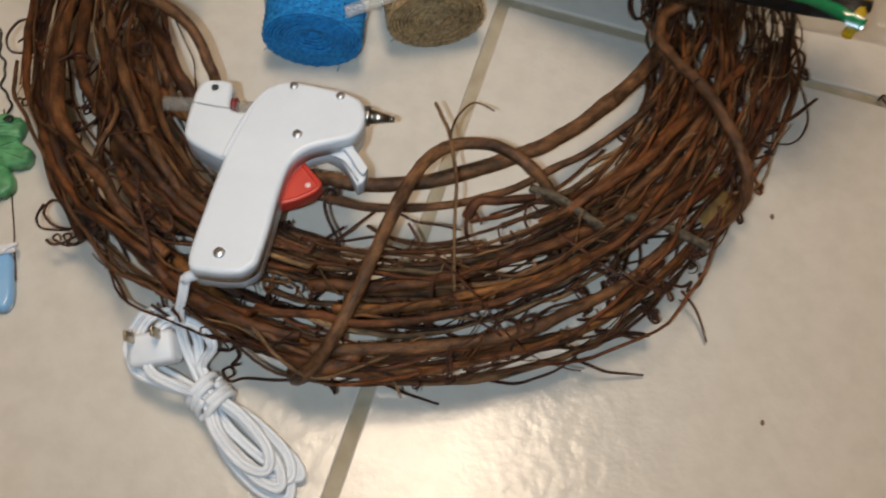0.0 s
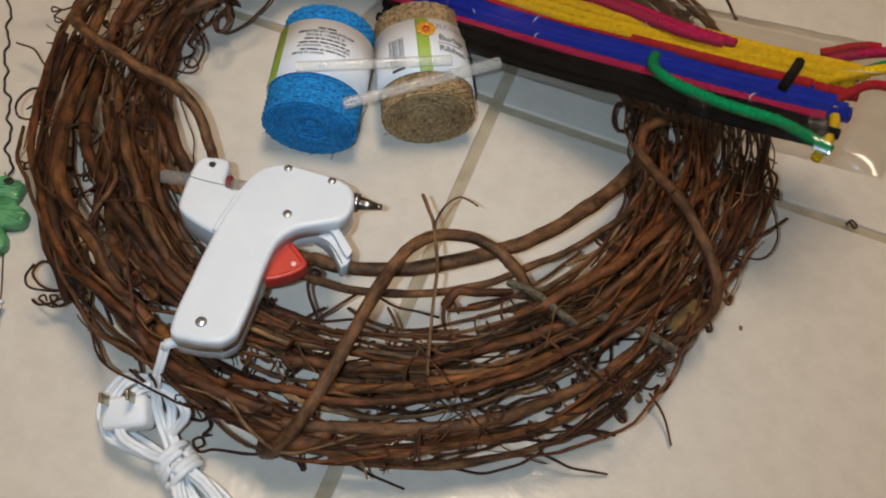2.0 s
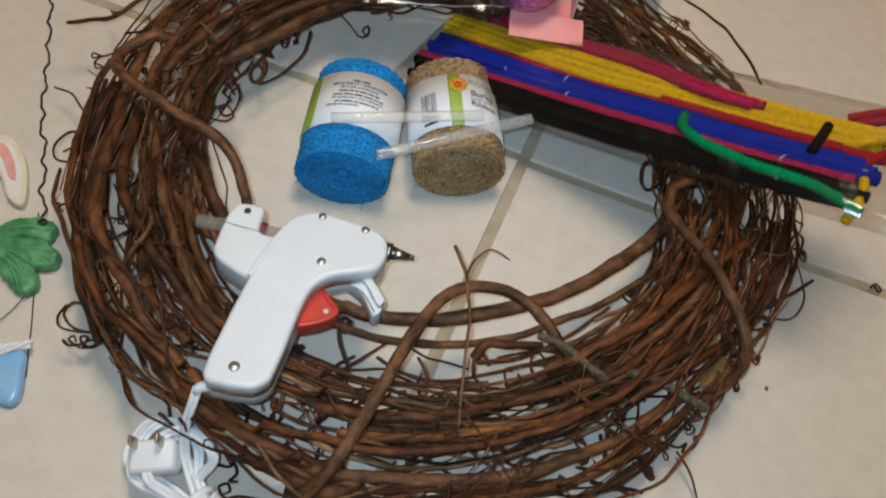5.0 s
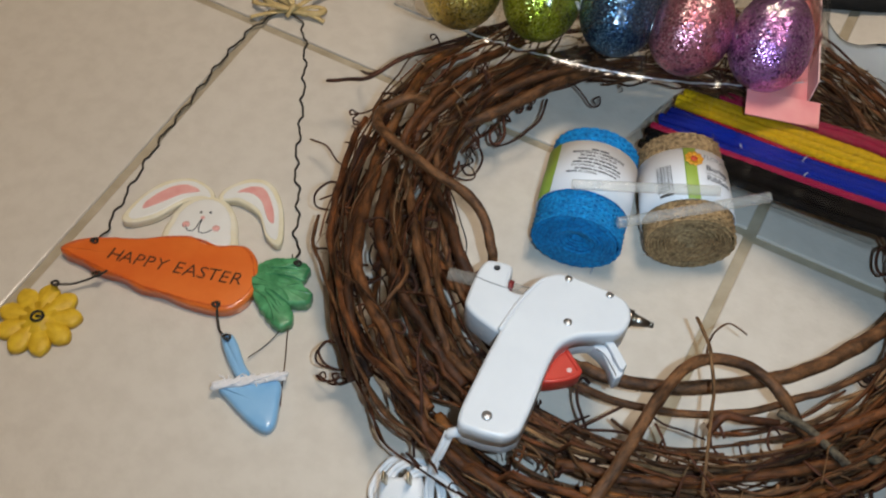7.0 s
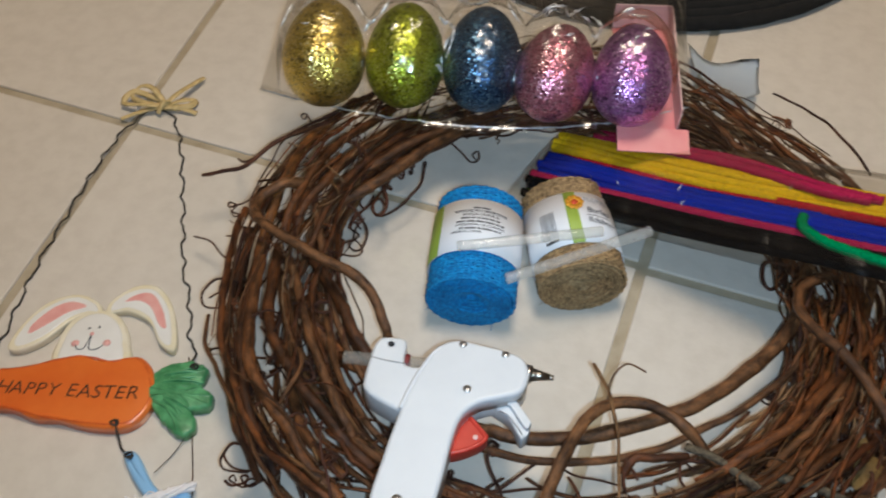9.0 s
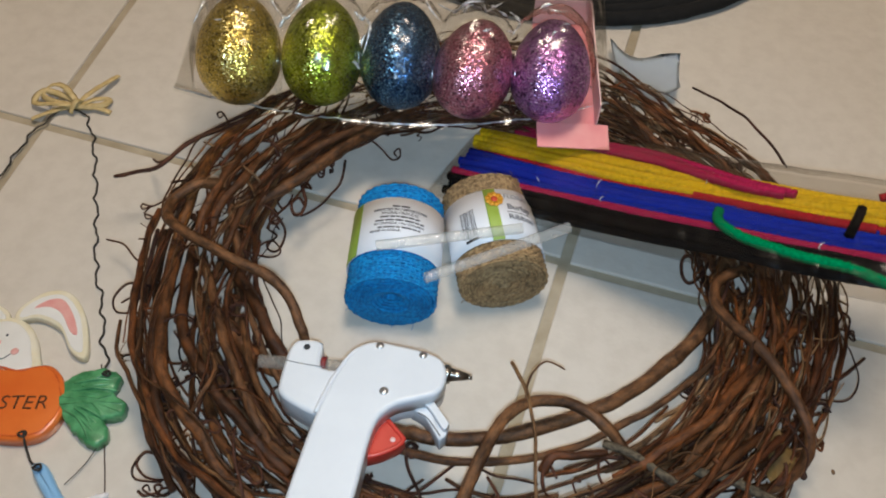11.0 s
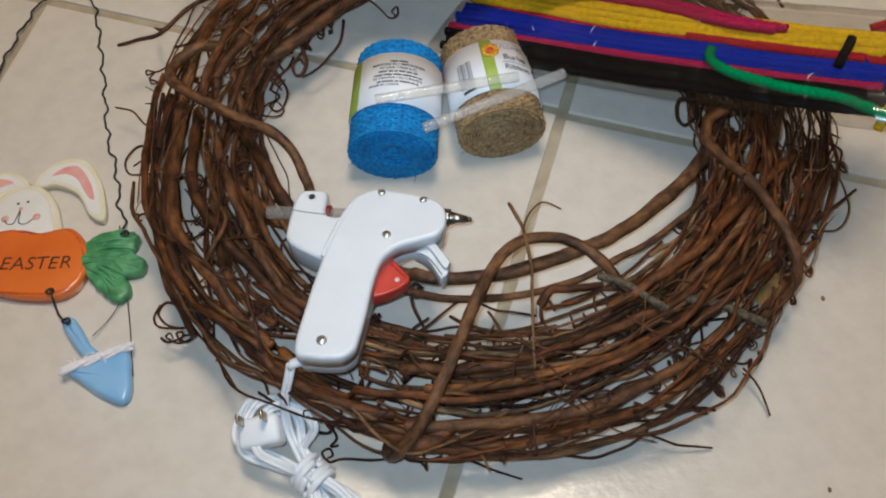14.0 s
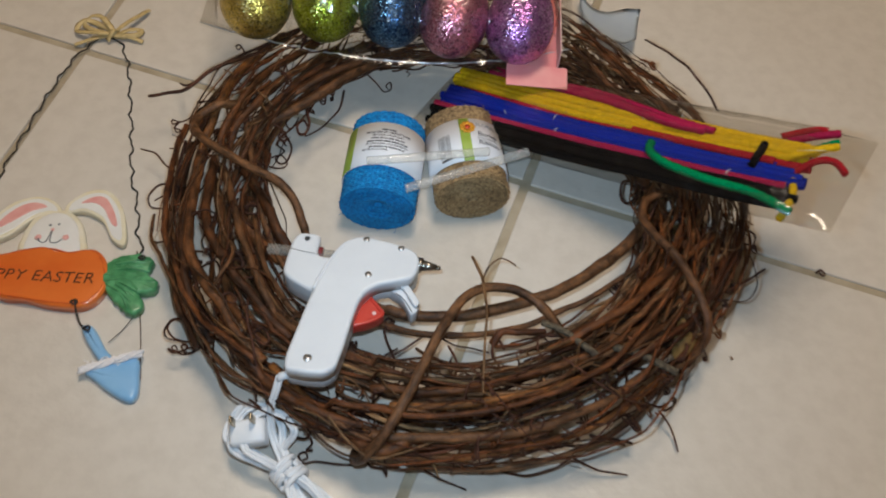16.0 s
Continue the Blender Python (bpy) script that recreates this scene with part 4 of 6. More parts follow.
single_vine([(-0.028, 0.343, 0.045), (-0.033, 0.346, 0.044), (-0.036, 0.342, 0.043), (-0.032, 0.337, 0.042), (-0.028, 0.342, 0.041), (-0.032, 0.345, 0.040)], 0.0013, TENDRIL, 6, "tendril", 0.3)
single_vine([(-0.035, 0.336, 0.045), (-0.033, 0.328, 0.042), (-0.025, 0.312, 0.040), (-0.025, 0.305, 0.037), (-0.035, 0.308, 0.035), (-0.033, 0.319, 0.032), (-0.024, 0.328, 0.030)], 0.0011, TENDRIL, 6, "tendril", 0.3)
single_vine([(0.008, 0.236, 0.015), (0.022, 0.233, 0.009), (0.041, 0.229, 0.003)], 0.0010, TENDRIL, 6, "tendril", 0.3)
single_vine([(0.061, 0.245, 0.008), (0.085, 0.242, 0.012), (0.105, 0.249, 0.016), (0.119, 0.259, 0.020)], 0.0010, TENDRIL, 6, "tendril", 0.3)
single_vine([(0.120, 0.259, 0.015), (0.140, 0.254, 0.009), (0.163, 0.256, 0.003)], 0.0010, TENDRIL, 6, "tendril", 0.3)
single_vine([(0.172, 0.310, 0.020), (0.185, 0.309, 0.019), (0.191, 0.314, 0.017), (0.189, 0.308, 0.016), (0.197, 0.314, 0.014), (0.201, 0.321, 0.013), (0.199, 0.322, 0.011), (0.200, 0.318, 0.010)], 0.0010, TENDRIL, 6, "tendril", 0.3)
single_vine([(0.186, 0.308, 0.015), (0.196, 0.297, 0.009), (0.203, 0.280, 0.003)], 0.0010, TENDRIL, 6, "tendril", 0.3)
single_vine([(0.139, 0.272, 0.030), (0.158, 0.272, 0.020)], 0.0013, TENDRIL, 6, "tendril", 0.3)
single_vine([(-0.128, 0.280, 0.030), (-0.124, 0.270, 0.021), (-0.119, 0.265, 0.012)], 0.0010, TENDRIL, 6, "tendril", 0.3)
single_vine([(-0.097, 0.244, 0.020), (-0.094, 0.249, 0.019), (-0.083, 0.249, 0.018), (-0.080, 0.255, 0.017), (-0.084, 0.257, 0.015), (-0.078, 0.248, 0.014), (-0.082, 0.242, 0.013), (-0.077, 0.243, 0.012)], 0.0011, TENDRIL, 6, "tendril", 0.3)
single_vine([(-0.040, 0.238, 0.006), (-0.057, 0.236, 0.007), (-0.074, 0.236, 0.008), (-0.082, 0.233, 0.009), (-0.087, 0.238, 0.009), (-0.083, 0.241, 0.010), (-0.080, 0.237, 0.011), (-0.083, 0.234, 0.012)], 0.0010, TENDRIL, 6, "tendril", 0.3)
single_vine([(-0.037, 0.241, 0.012), (-0.031, 0.236, 0.009), (-0.020, 0.237, 0.007), (-0.010, 0.242, 0.004)], 0.0010, TENDRIL, 6, "tendril", 0.3)
single_vine([(0.016, 0.324, 0.050), (0.024, 0.310, 0.050), (0.020, 0.300, 0.050), (0.027, 0.299, 0.050)], 0.0010, TENDRIL, 6, "tendril", 0.3)
single_vine([(0.092, 0.320, 0.050), (0.085, 0.330, 0.050), (0.087, 0.343, 0.050), (0.095, 0.336, 0.050)], 0.0010, TENDRIL, 6, "tendril", 0.3)
single_vine([(0.008, 0.331, 0.050), (0.022, 0.325, 0.050), (0.047, 0.322, 0.050)], 0.0010, TENDRIL, 6, "tendril", 0.3)
single_vine([(-0.004, 0.337, 0.040), (-0.019, 0.321, 0.040), (-0.031, 0.311, 0.040)], 0.0011, TENDRIL, 6, "tendril", 0.3)
single_vine([(0.051, 0.318, 0.050), (0.051, 0.332, 0.048), (0.056, 0.335, 0.047), (0.060, 0.329, 0.045)], 0.0013, TENDRIL, 6, "tendril", 0.3)
single_vine([(0.081, 0.254, 0.065), (0.082, 0.263, 0.064), (0.091, 0.265, 0.062), (0.089, 0.258, 0.061), (0.084, 0.259, 0.060)], 0.0010, TENDRIL, 6, "tendril", 0.3)
single_vine([(0.038, 0.267, 0.070), (0.044, 0.271, 0.069), (0.052, 0.263, 0.067), (0.072, 0.251, 0.066)], 0.0010, TENDRIL, 6, "tendril", 0.3)
single_vine([(0.032, 0.269, 0.070), (0.035, 0.285, 0.068), (0.053, 0.286, 0.066)], 0.0008, TENDRIL, 6, "tendril", 0.3)
single_vine([(-0.202, 0.325, 0.040), (-0.205, 0.316, 0.037), (-0.201, 0.311, 0.033), (-0.187, 0.313, 0.030)], 0.0010, TENDRIL, 6, "tendril", 0.3)
single_vine([(-0.204, 0.311, 0.020), (-0.200, 0.308, 0.020), (-0.195, 0.309, 0.020), (-0.191, 0.311, 0.020), (-0.191, 0.315, 0.020), (-0.195, 0.314, 0.020), (-0.191, 0.308, 0.020)], 0.0010, TENDRIL, 6, "tendril", 0.3)
# broken bark-covered branches
single_vine([(0.085, 0.345, 0.066), (0.105, 0.338, 0.066), (0.130, 0.322, 0.062)], 0.0027, LICHEN, taper=0.0)
single_vine([(0.142, 0.335, 0.058), (0.165, 0.328, 0.061), (0.190, 0.318, 0.060)], 0.0029, LICHEN, taper=0.0)
single_vine([(0.050, 0.332, 0.045), (0.056, 0.340, 0.052), (0.072, 0.342, 0.052), (0.09, 0.347, 0.05)], 0.0036, BARK, taper=0.4)
# loose twigs and strands
single_vine([(0.027, 0.391, 0.078), (0.036, 0.368, 0.083), (0.042, 0.335, 0.084), (0.043, 0.30, 0.083), (0.044, 0.272, 0.076)], 0.0013, STRAW, 5, "twig")
single_vine([(0.036, 0.362, 0.075), (0.040, 0.388, 0.068), (0.050, 0.402, 0.064), (0.063, 0.398, 0.062)], 0.0008, STRAW, 5, "twig")
single_vine([(0.180, 0.712, 0.041), (0.203, 0.695, 0.042), (0.222, 0.672, 0.044), (0.238, 0.64, 0.045), (0.246, 0.617, 0.045)], 0.0010, TENDRIL, 6, "twig", taper=-0.3)
single_vine([(-0.284, 0.555, 0.045), (-0.266, 0.556, 0.05), (-0.249, 0.562, 0.052), (-0.227, 0.585, 0.06), (-0.19, 0.612, 0.06)], 0.0014, TENDRIL, 6, "twig", taper=-0.4)
single_vine([(-0.27, 0.60, 0.02), (-0.25, 0.575, 0.045), (-0.225, 0.595, 0.055), (-0.18, 0.63, 0.06)], 0.001, TENDRIL, 6, "twig", taper=-0.4)
single_vine([(0.13, 0.272, 0.03), (0.15, 0.275, 0.02), (0.165, 0.277, 0.014)], 0.0016, TENDRIL, 5, "twig")
single_vine([(-0.262, 0.412, 0.002), (-0.251, 0.38, 0.002), (-0.238, 0.34, 0.002), (-0.224, 0.29, 0.002)], 0.0006, STRAW, 5, "twig")


def tendril(start, heading, reach, coils, size, r, mat=TENDRIL, droop=0.0):
    """A thin tendril: a loose bend, then a corkscrew of a few turns."""
    s = Vector(start)
    d = Vector(heading).normalized()
    side = d.cross(Vector((0, 0, 1)))
    side = side.normalized() if side.length > 0.1 else Vector((1, 0, 0))
    up = side.cross(d)
    bend = RNG.uniform(-0.6, 0.6)
    pts = []
    for i in range(7):
        t = i / 6
        pts.append(s + d * reach * t + side * bend * reach * t * t - Vector((0, 0, droop * t * t)))
    e, n = pts[-1], int(coils * 10)
    tip = (pts[-1] - pts[-2]).normalized()
    ax = side if RNG.random() < 0.5 else up
    for i in range(1, n + 1):
        a = 2 * math.pi * i / 10
        rr = size * (1 - 0.55 * i / n)
        pts.append(e + tip * math.sin(a) * rr + (tip.cross(ax)) * (1 - math.cos(a)) * rr + ax * i / n * size * 1.6)
    for p in pts:
        p.z = max(tucked(p).z, r)
    return part("tendril", tube_bm(spline(pts, 2), lambda t: r * (1 - 0.4 * t), 5), mat, wreath)


for i in range(215):
    th = RNG.uniform(0, 2 * math.pi)
    if 0.1 < th < 0.45:
        continue
    west = 2.5 < th < 4.4
    rho = RNG.choice((-0.040, 0.01, 0.0, 0.02, -0.02, 0.025) if west else (-0.040, 0.036, 0.04, 0.0, 0.02, -0.02, 0.01)) + RNG.uniform(-0.006, 0.006)
    p = on_ring(th, rho, RNG.uniform(0.02, 0.066))
    way = Vector((math.cos(th) * (1 if rho > 0 else -1), math.sin(th) * (1 if rho > 0 else -1), RNG.uniform(-0.1, 0.4))) + Vector((RNG.uniform(-1, 1), RNG.uniform(-1, 1), 0))
    tendril(p, way, RNG.uniform(0.005, 0.016), RNG.uniform(0.8, 3.0), RNG.uniform(0.002, 0.005), RNG.uniform(0.0007, 0.0012), RNG.choice((TENDRIL, TENDRIL, BARK_RED)), droop=0.004)
# short snapped side shoots
for i in range(130):
    th = RNG.uniform(0, 2 * math.pi)
    p = on_ring(th, RNG.uniform(-0.045, 0.052), RNG.uniform(0.03, 0.072))
    d = Vector((RNG.uniform(-1, 1), RNG.uniform(-1, 1), RNG.uniform(0.0, 0.8))).normalized() * RNG.uniform(0.006, 0.02)
    part("shoot", tube_bm([p, tucked(p + d * 0.5 + Vector((0.001, 0, 0.0))), tucked(p + d)], lambda t: 0.0012 * (1 - 0.5 * t), 5), RNG.choice((TENDRIL, BARK, STRAW)), wreath)
# curled dry leaf caught among the vines
leaf = bmesh.new()
rows = []
for i in range(9):
    t = i / 8
    w = 0.0085 * math.sin(math.pi * (0.08 + 0.84 * t)) ** 0.8
    rows.append([leaf.verts.new((0.195 + 0.002 * t + 0.003 * math.sin(4 * t) + w * s, 0.364 - 0.028 * t, 0.064 - 0.010 * t - 0.005 * s * s + 0.003 * math.sin(9 * t + 3 * s))) for s in (-1, -0.5, 0, 0.5, 1)])
for a, b in zip(rows, rows[1:]):
    for k in range(4):
        leaf.faces.new((a[k], a[k + 1], b[k + 1], b[k]))
bmesh.ops.solidify(leaf, geom=leaf.faces[:], thickness=0.0006)
part("leaf", leaf, LEAF_DRY, wreath, "curled yellow-brown dry leaf")

# ---- glue gun ----
gun = thing("glue_gun", (-0.08, 0.30, 0.05), "small white plastic hot glue gun lying on the wreath", "glue gun")
ZM = 0.0655
body_outline = loop2([(-0.1005, 0.277), (-0.097, 0.310), (-0.091, 0.344), (-0.083, 0.372), (-0.073, 0.392), (-0.062, 0.3985), (-0.046, 0.397), (-0.028, 0.3935), (-0.017, 0.388), (-0.0135, 0.376), (-0.018, 0.364), (-0.030, 0.3585), (-0.044, 0.353), (-0.053, 0.343), (-0.057, 0.326), (-0.060, 0.300), (-0.0622, 0.2860), (-0.0640, 0.2790), (-0.0700, 0.2735), (-0.0765, 0.2720), (-0.089, 0.2720)], 6)
part("body", pillow([(-0.066 + (x + 0.066) * 0.993, 0.34 + (y - 0.34) * 0.996) for x, y in body_outline], ZM - 0.0095, ZM + 0.003, 0.0016, under=True), WHITE_PLASTIC, gun, "lower half of the white housing")
part("body", pillow(body_outline, ZM + 0.0002, ZM + 0.0135, 0.0028), WHITE_PLASTIC, gun, "upper half of the white housing")
rear = loop2([(-0.066, 0.377), (-0.0925, 0.3785), (-0.0950, 0.3970), (-0.109, 0.3985), (-0.1140, 0.395), (-0.1165, 0.386), (-0.1180, 0.366), (-0.1165, 0.3580), (-0.107, 0.351), (-0.088, 0.344), (-0.068, 0.350)], 5)
part("rear_housing", pillow(rear, ZM - 0.014, ZM + 0.0095, 0.0030, 5, under=True), WHITE_PLASTIC, gun, "rounded rear of the white housing")
part("seam", tube_bm(spline([(-0.1165, 0.3815, ZM + 0.0094), (-0.105, 0.3795, ZM + 0.0097), (-0.092, 0.3785, ZM + 0.0096), (-0.078, 0.3780, ZM + 0.0096)], 4), 0.0003, 5), RECESS_SHADE, gun)
part("collar", disc(bmesh.new(), (-0.0955, 0.3855, ZM + 0.001), 0.0052, 0.004, (1, -0.02, 0)), DARK_RED, gun, "dark red ring round the glue stick")
part("loaded_stick", disc(bmesh.new(), (-0.135, 0.3845, ZM + 0.001), 0.0044, 0.0635, (1, 0.0, 0), 32), STICK_OLD, gun, "smoky clear glue stick in the rear of the gun", False)
nozzle = disc(bmesh.new(), (-0.0155, 0.3865, ZM - 0.001), 0.0062, 0.004, (1, -0.03, -0.05), 16)
disc(nozzle, (-0.0125, 0.3864, ZM - 0.001), 0.0048, 0.0125, (1, -0.03, -0.05), 16, 0.0022)
disc(nozzle, (-0.0002, 0.386, ZM - 0.0017), 0.0022, 0.003, (1, -0.03, -0.05), 12, 0.0017)
part("nozzle", nozzle, NICKEL, gun, "tapered metal nozzle")
trig_out = [(-0.036, 0.366), (-0.026, 0.3672), (-0.0235, 0.3665), (-0.0110, 0.3500), (-0.0103, 0.3475), (-0.0112, 0.3420), (-0.0135, 0.3395), (-0.0160, 0.3392), (-0.0250, 0.3530), (-0.036, 0.3600)]
trigger = part("trigger", pillow(loop2(trig_out, 3), ZM - 0.013, ZM + 0.0005, 0.0010, under=True), WHITE_PLASTIC, gun)
part("trigger_face", pillow(loop2([(-0.032, 0.367), (-0.0250, 0.3672), (-0.0225, 0.3655), (-0.0108, 0.3500), (-0.0103, 0.3470), (-0.0118, 0.3440), (-0.0150, 0.3462), (-0.0235, 0.3585), (-0.032, 0.3635)], 3), ZM - 0.001, ZM + 0.0042, 0.0008), WHITE_PLASTIC, trigger)
part("trigger_groove_shade", tube_bm(spline([(-0.0300, 0.3560, ZM + 0.0007), (-0.0235, 0.3525, ZM + 0.0007), (-0.0148, 0.3408, ZM + 0.0007)], 4), 0.0004, 5), RECESS_SHADE, trigger)
stand = pillow(loop2([(-0.058, 0.356), (-0.0500, 0.3525), (-0.0475, 0.3500), (-0.0400, 0.3418), (-0.0365, 0.3385), (-0.0360, 0.3365), (-0.0385, 0.3325), (-0.0440, 0.3285), (-0.0510, 0.3248), (-0.058, 0.3225), (-0.0650, 0.3215), (-0.068, 0.335)], 4), ZM - 0.011, ZM - 0.0008, 0.0008, under=True)
red_stand = part("stand", stand, RED_PLASTIC, gun, "red plastic fold-out stand")
part("stand_rim", tube_bm(spline([(-0.0495, 0.3515, ZM - 0.0012), (-0.0445, 0.3460, ZM - 0.0012), (-0.0385, 0.3395, ZM - 0.0012), (-0.0372, 0.3370, ZM - 0.0012), (-0.0395, 0.3335, ZM - 0.0012), (-0.0445, 0.3297, ZM - 0.0012), (-0.052, 0.3260, ZM - 0.0012), (-0.063, 0.3232, ZM - 0.0012)], 6), 0.0017, 7), RED_PLASTIC, red_stand)
part("rivet", disc(bmesh.new(), (-0.0435, 0.3365, ZM - 0.001), 0.0017, 0.0006, sides=16), CARD_PALE, red_stand)
for x, y, z, r in ((-0.0515, 0.3620, ZM + 0.0128, 0.0034), (-0.0845, 0.2835, ZM + 0.0132, 0.0036), (-0.1045, 0.3925, ZM + 0.0083, 0.0030), (-0.0575, 0.3950, ZM + 0.0130, 0.0030), (-0.0295, 0.3902, ZM + 0.0130, 0.0030)):
    sc = disc(bmesh.new(), (x, y, z), r, 0.0012, sides=18, r2=r * 0.75)
    screw = part("screw", sc, STEEL, gun)
    part("slot", box_bm(-r * 0.6, -0.0003, z + 0.0011, r * 0.6, 0.0003, z + 0.0014, Matrix.Translation((x, y, 0)) @ pose(0, 0, 0, 0, 0, 40)), RECESS_SHADE, screw)
part("housing_ridge", tube_bm(spline([(-0.0635, 0.3965, ZM + 0.0112), (-0.0745, 0.3885, ZM + 0.0125), (-0.0845, 0.3680, ZM + 0.0125), (-0.0915, 0.3440, ZM + 0.0125)], 6), 0.0014, 6), WHITE_PLASTIC, gun)
part("cord_boot", tube_bm([(-0.0955, 0.2765, ZM), (-0.1035, 0.2739, ZM - 0.0015), (-0.1044, 0.2717, ZM - 0.004)], lambda t: 0.0036 - 0.0010 * t, 10), WHITE_PLASTIC, gun)


def flat_cord(pts, r=0.0017):
    """Two-core flat flex."""
    bm = bmesh.new()
    path = spline(pts, 7)
    for s in (-1, 1):
        off = []
        for i, p in enumerate(path):
            d = path[min(i + 1, len(path) - 1)] - path[max(i - 1, 0)]
            q = d.cross(Vector((0, 0, 1)))
            q = q.normalized() if q.length > 1e-6 else Vector((1, 0, 0))
            off.append(p + q * s * r * 0.85)
        tube(bm, off, r, 7)
    return bm


part("cord", flat_cord([(-0.104, 0.274, 0.064), (-0.106, 0.267, 0.056), (-0.109, 0.260, 0.044), (-0.109, 0.252, 0.030), (-0.105, 0.242, 0.020), (-0.093, 0.223, 0.016)]), CORD, gun, "white flat power cord")
knot = Vector((-0.0915, 0.2215, 0.012))
for k, (dx, dy, w, h) in enumerate(((0.050, -0.042, 0.010, 0.006), (0.046, -0.048, 0.008, 0.011), (0.056, -0.040, 0.006, 0.004), (0.038, -0.040, 0.009, 0.014), (0.050, -0.052, 0.011, 0.003))):
    d = Vector((dx, dy, 0))
    q = Vector((dy, -dx, 0)).normalized()
    part("cord", flat_cord([knot + Vector((0, 0, h - 0.006)), knot + d * 0.35 + q * w + Vector((0, 0, h - 0.007)), knot + d * 0.8 + q * w * 0.9 + Vector((0, 0, h - 0.009)), knot + d * 1.02 + Vector((0, 0, h - 0.0095)), knot + d * 0.82 - q * w * 0.9 + Vector((0, 0, h - 0.009)), knot + d * 0.35 - q * w * 0.8 + Vector((0, 0, h - 0.007)), knot + Vector((0, 0, h - 0.005))]), CORD, gun)
for k, (x1, y1, x2, y2, h) in enumerate(((-0.143, 0.244, -0.128, 0.268, 0.012), (-0.136, 0.234, -0.116, 0.266, 0.022), (-0.125, 0.232, -0.104, 0.258, 0.030))):
    part("cord", flat_cord([knot + Vector((-0.002, 0, 0.003)), ((x1 + knot.x) / 2, y1 - 0.010, h), (x1, y1, h), (x1 + 0.004, (y1 + y2) / 2 + 0.01, h + 0.004), (x2, y2, h + 0.006), (x2 + 0.014, y2 - 0.012, h + 0.004), (knot.x - 0.006, knot.y + 0.015, 0.02), knot + Vector((0.002, 0.002, 0.006))]), CORD, gun)
for k in range(4):
    ring = []
    c = knot + Vector((0.0035 * (k - 1.5), -0.003 * (k - 1.5), 0.002))
    ax = Vector((0.77, -0.64, 0))
    s = Vector((0.64, 0.77, 0))
    for i in range(15):
        a = 2 * math.pi * i / 14 + k
        ring.append(c + s * math.cos(a) * 0.0105 + Vector((0, 0, 1)) * math.sin(a) * 0.0095 + ax * 0.003 * i / 14)
    part("cord", tube_bm(spline(ring, 2), 0.0024, 7), CORD, gun)
plug_m = pose(-0.124, 0.243, 0.028, 12, -8, 12)
plug = part("plug", box_bm(-0.0135, -0.0095, -0.010, 0.0135, 0.0095, 0.008, plug_m, 0.003), CORD, gun, "white two-pin plug")
for x in (-0.0085, 0.0065):
    part("prong", box_bm(x - 0.0008, 0.004, 0.007, x + 0.0008, 0.010, 0.021, plug_m, 0.0004), BRASS, plug)

# ---- ribbon rolls ----


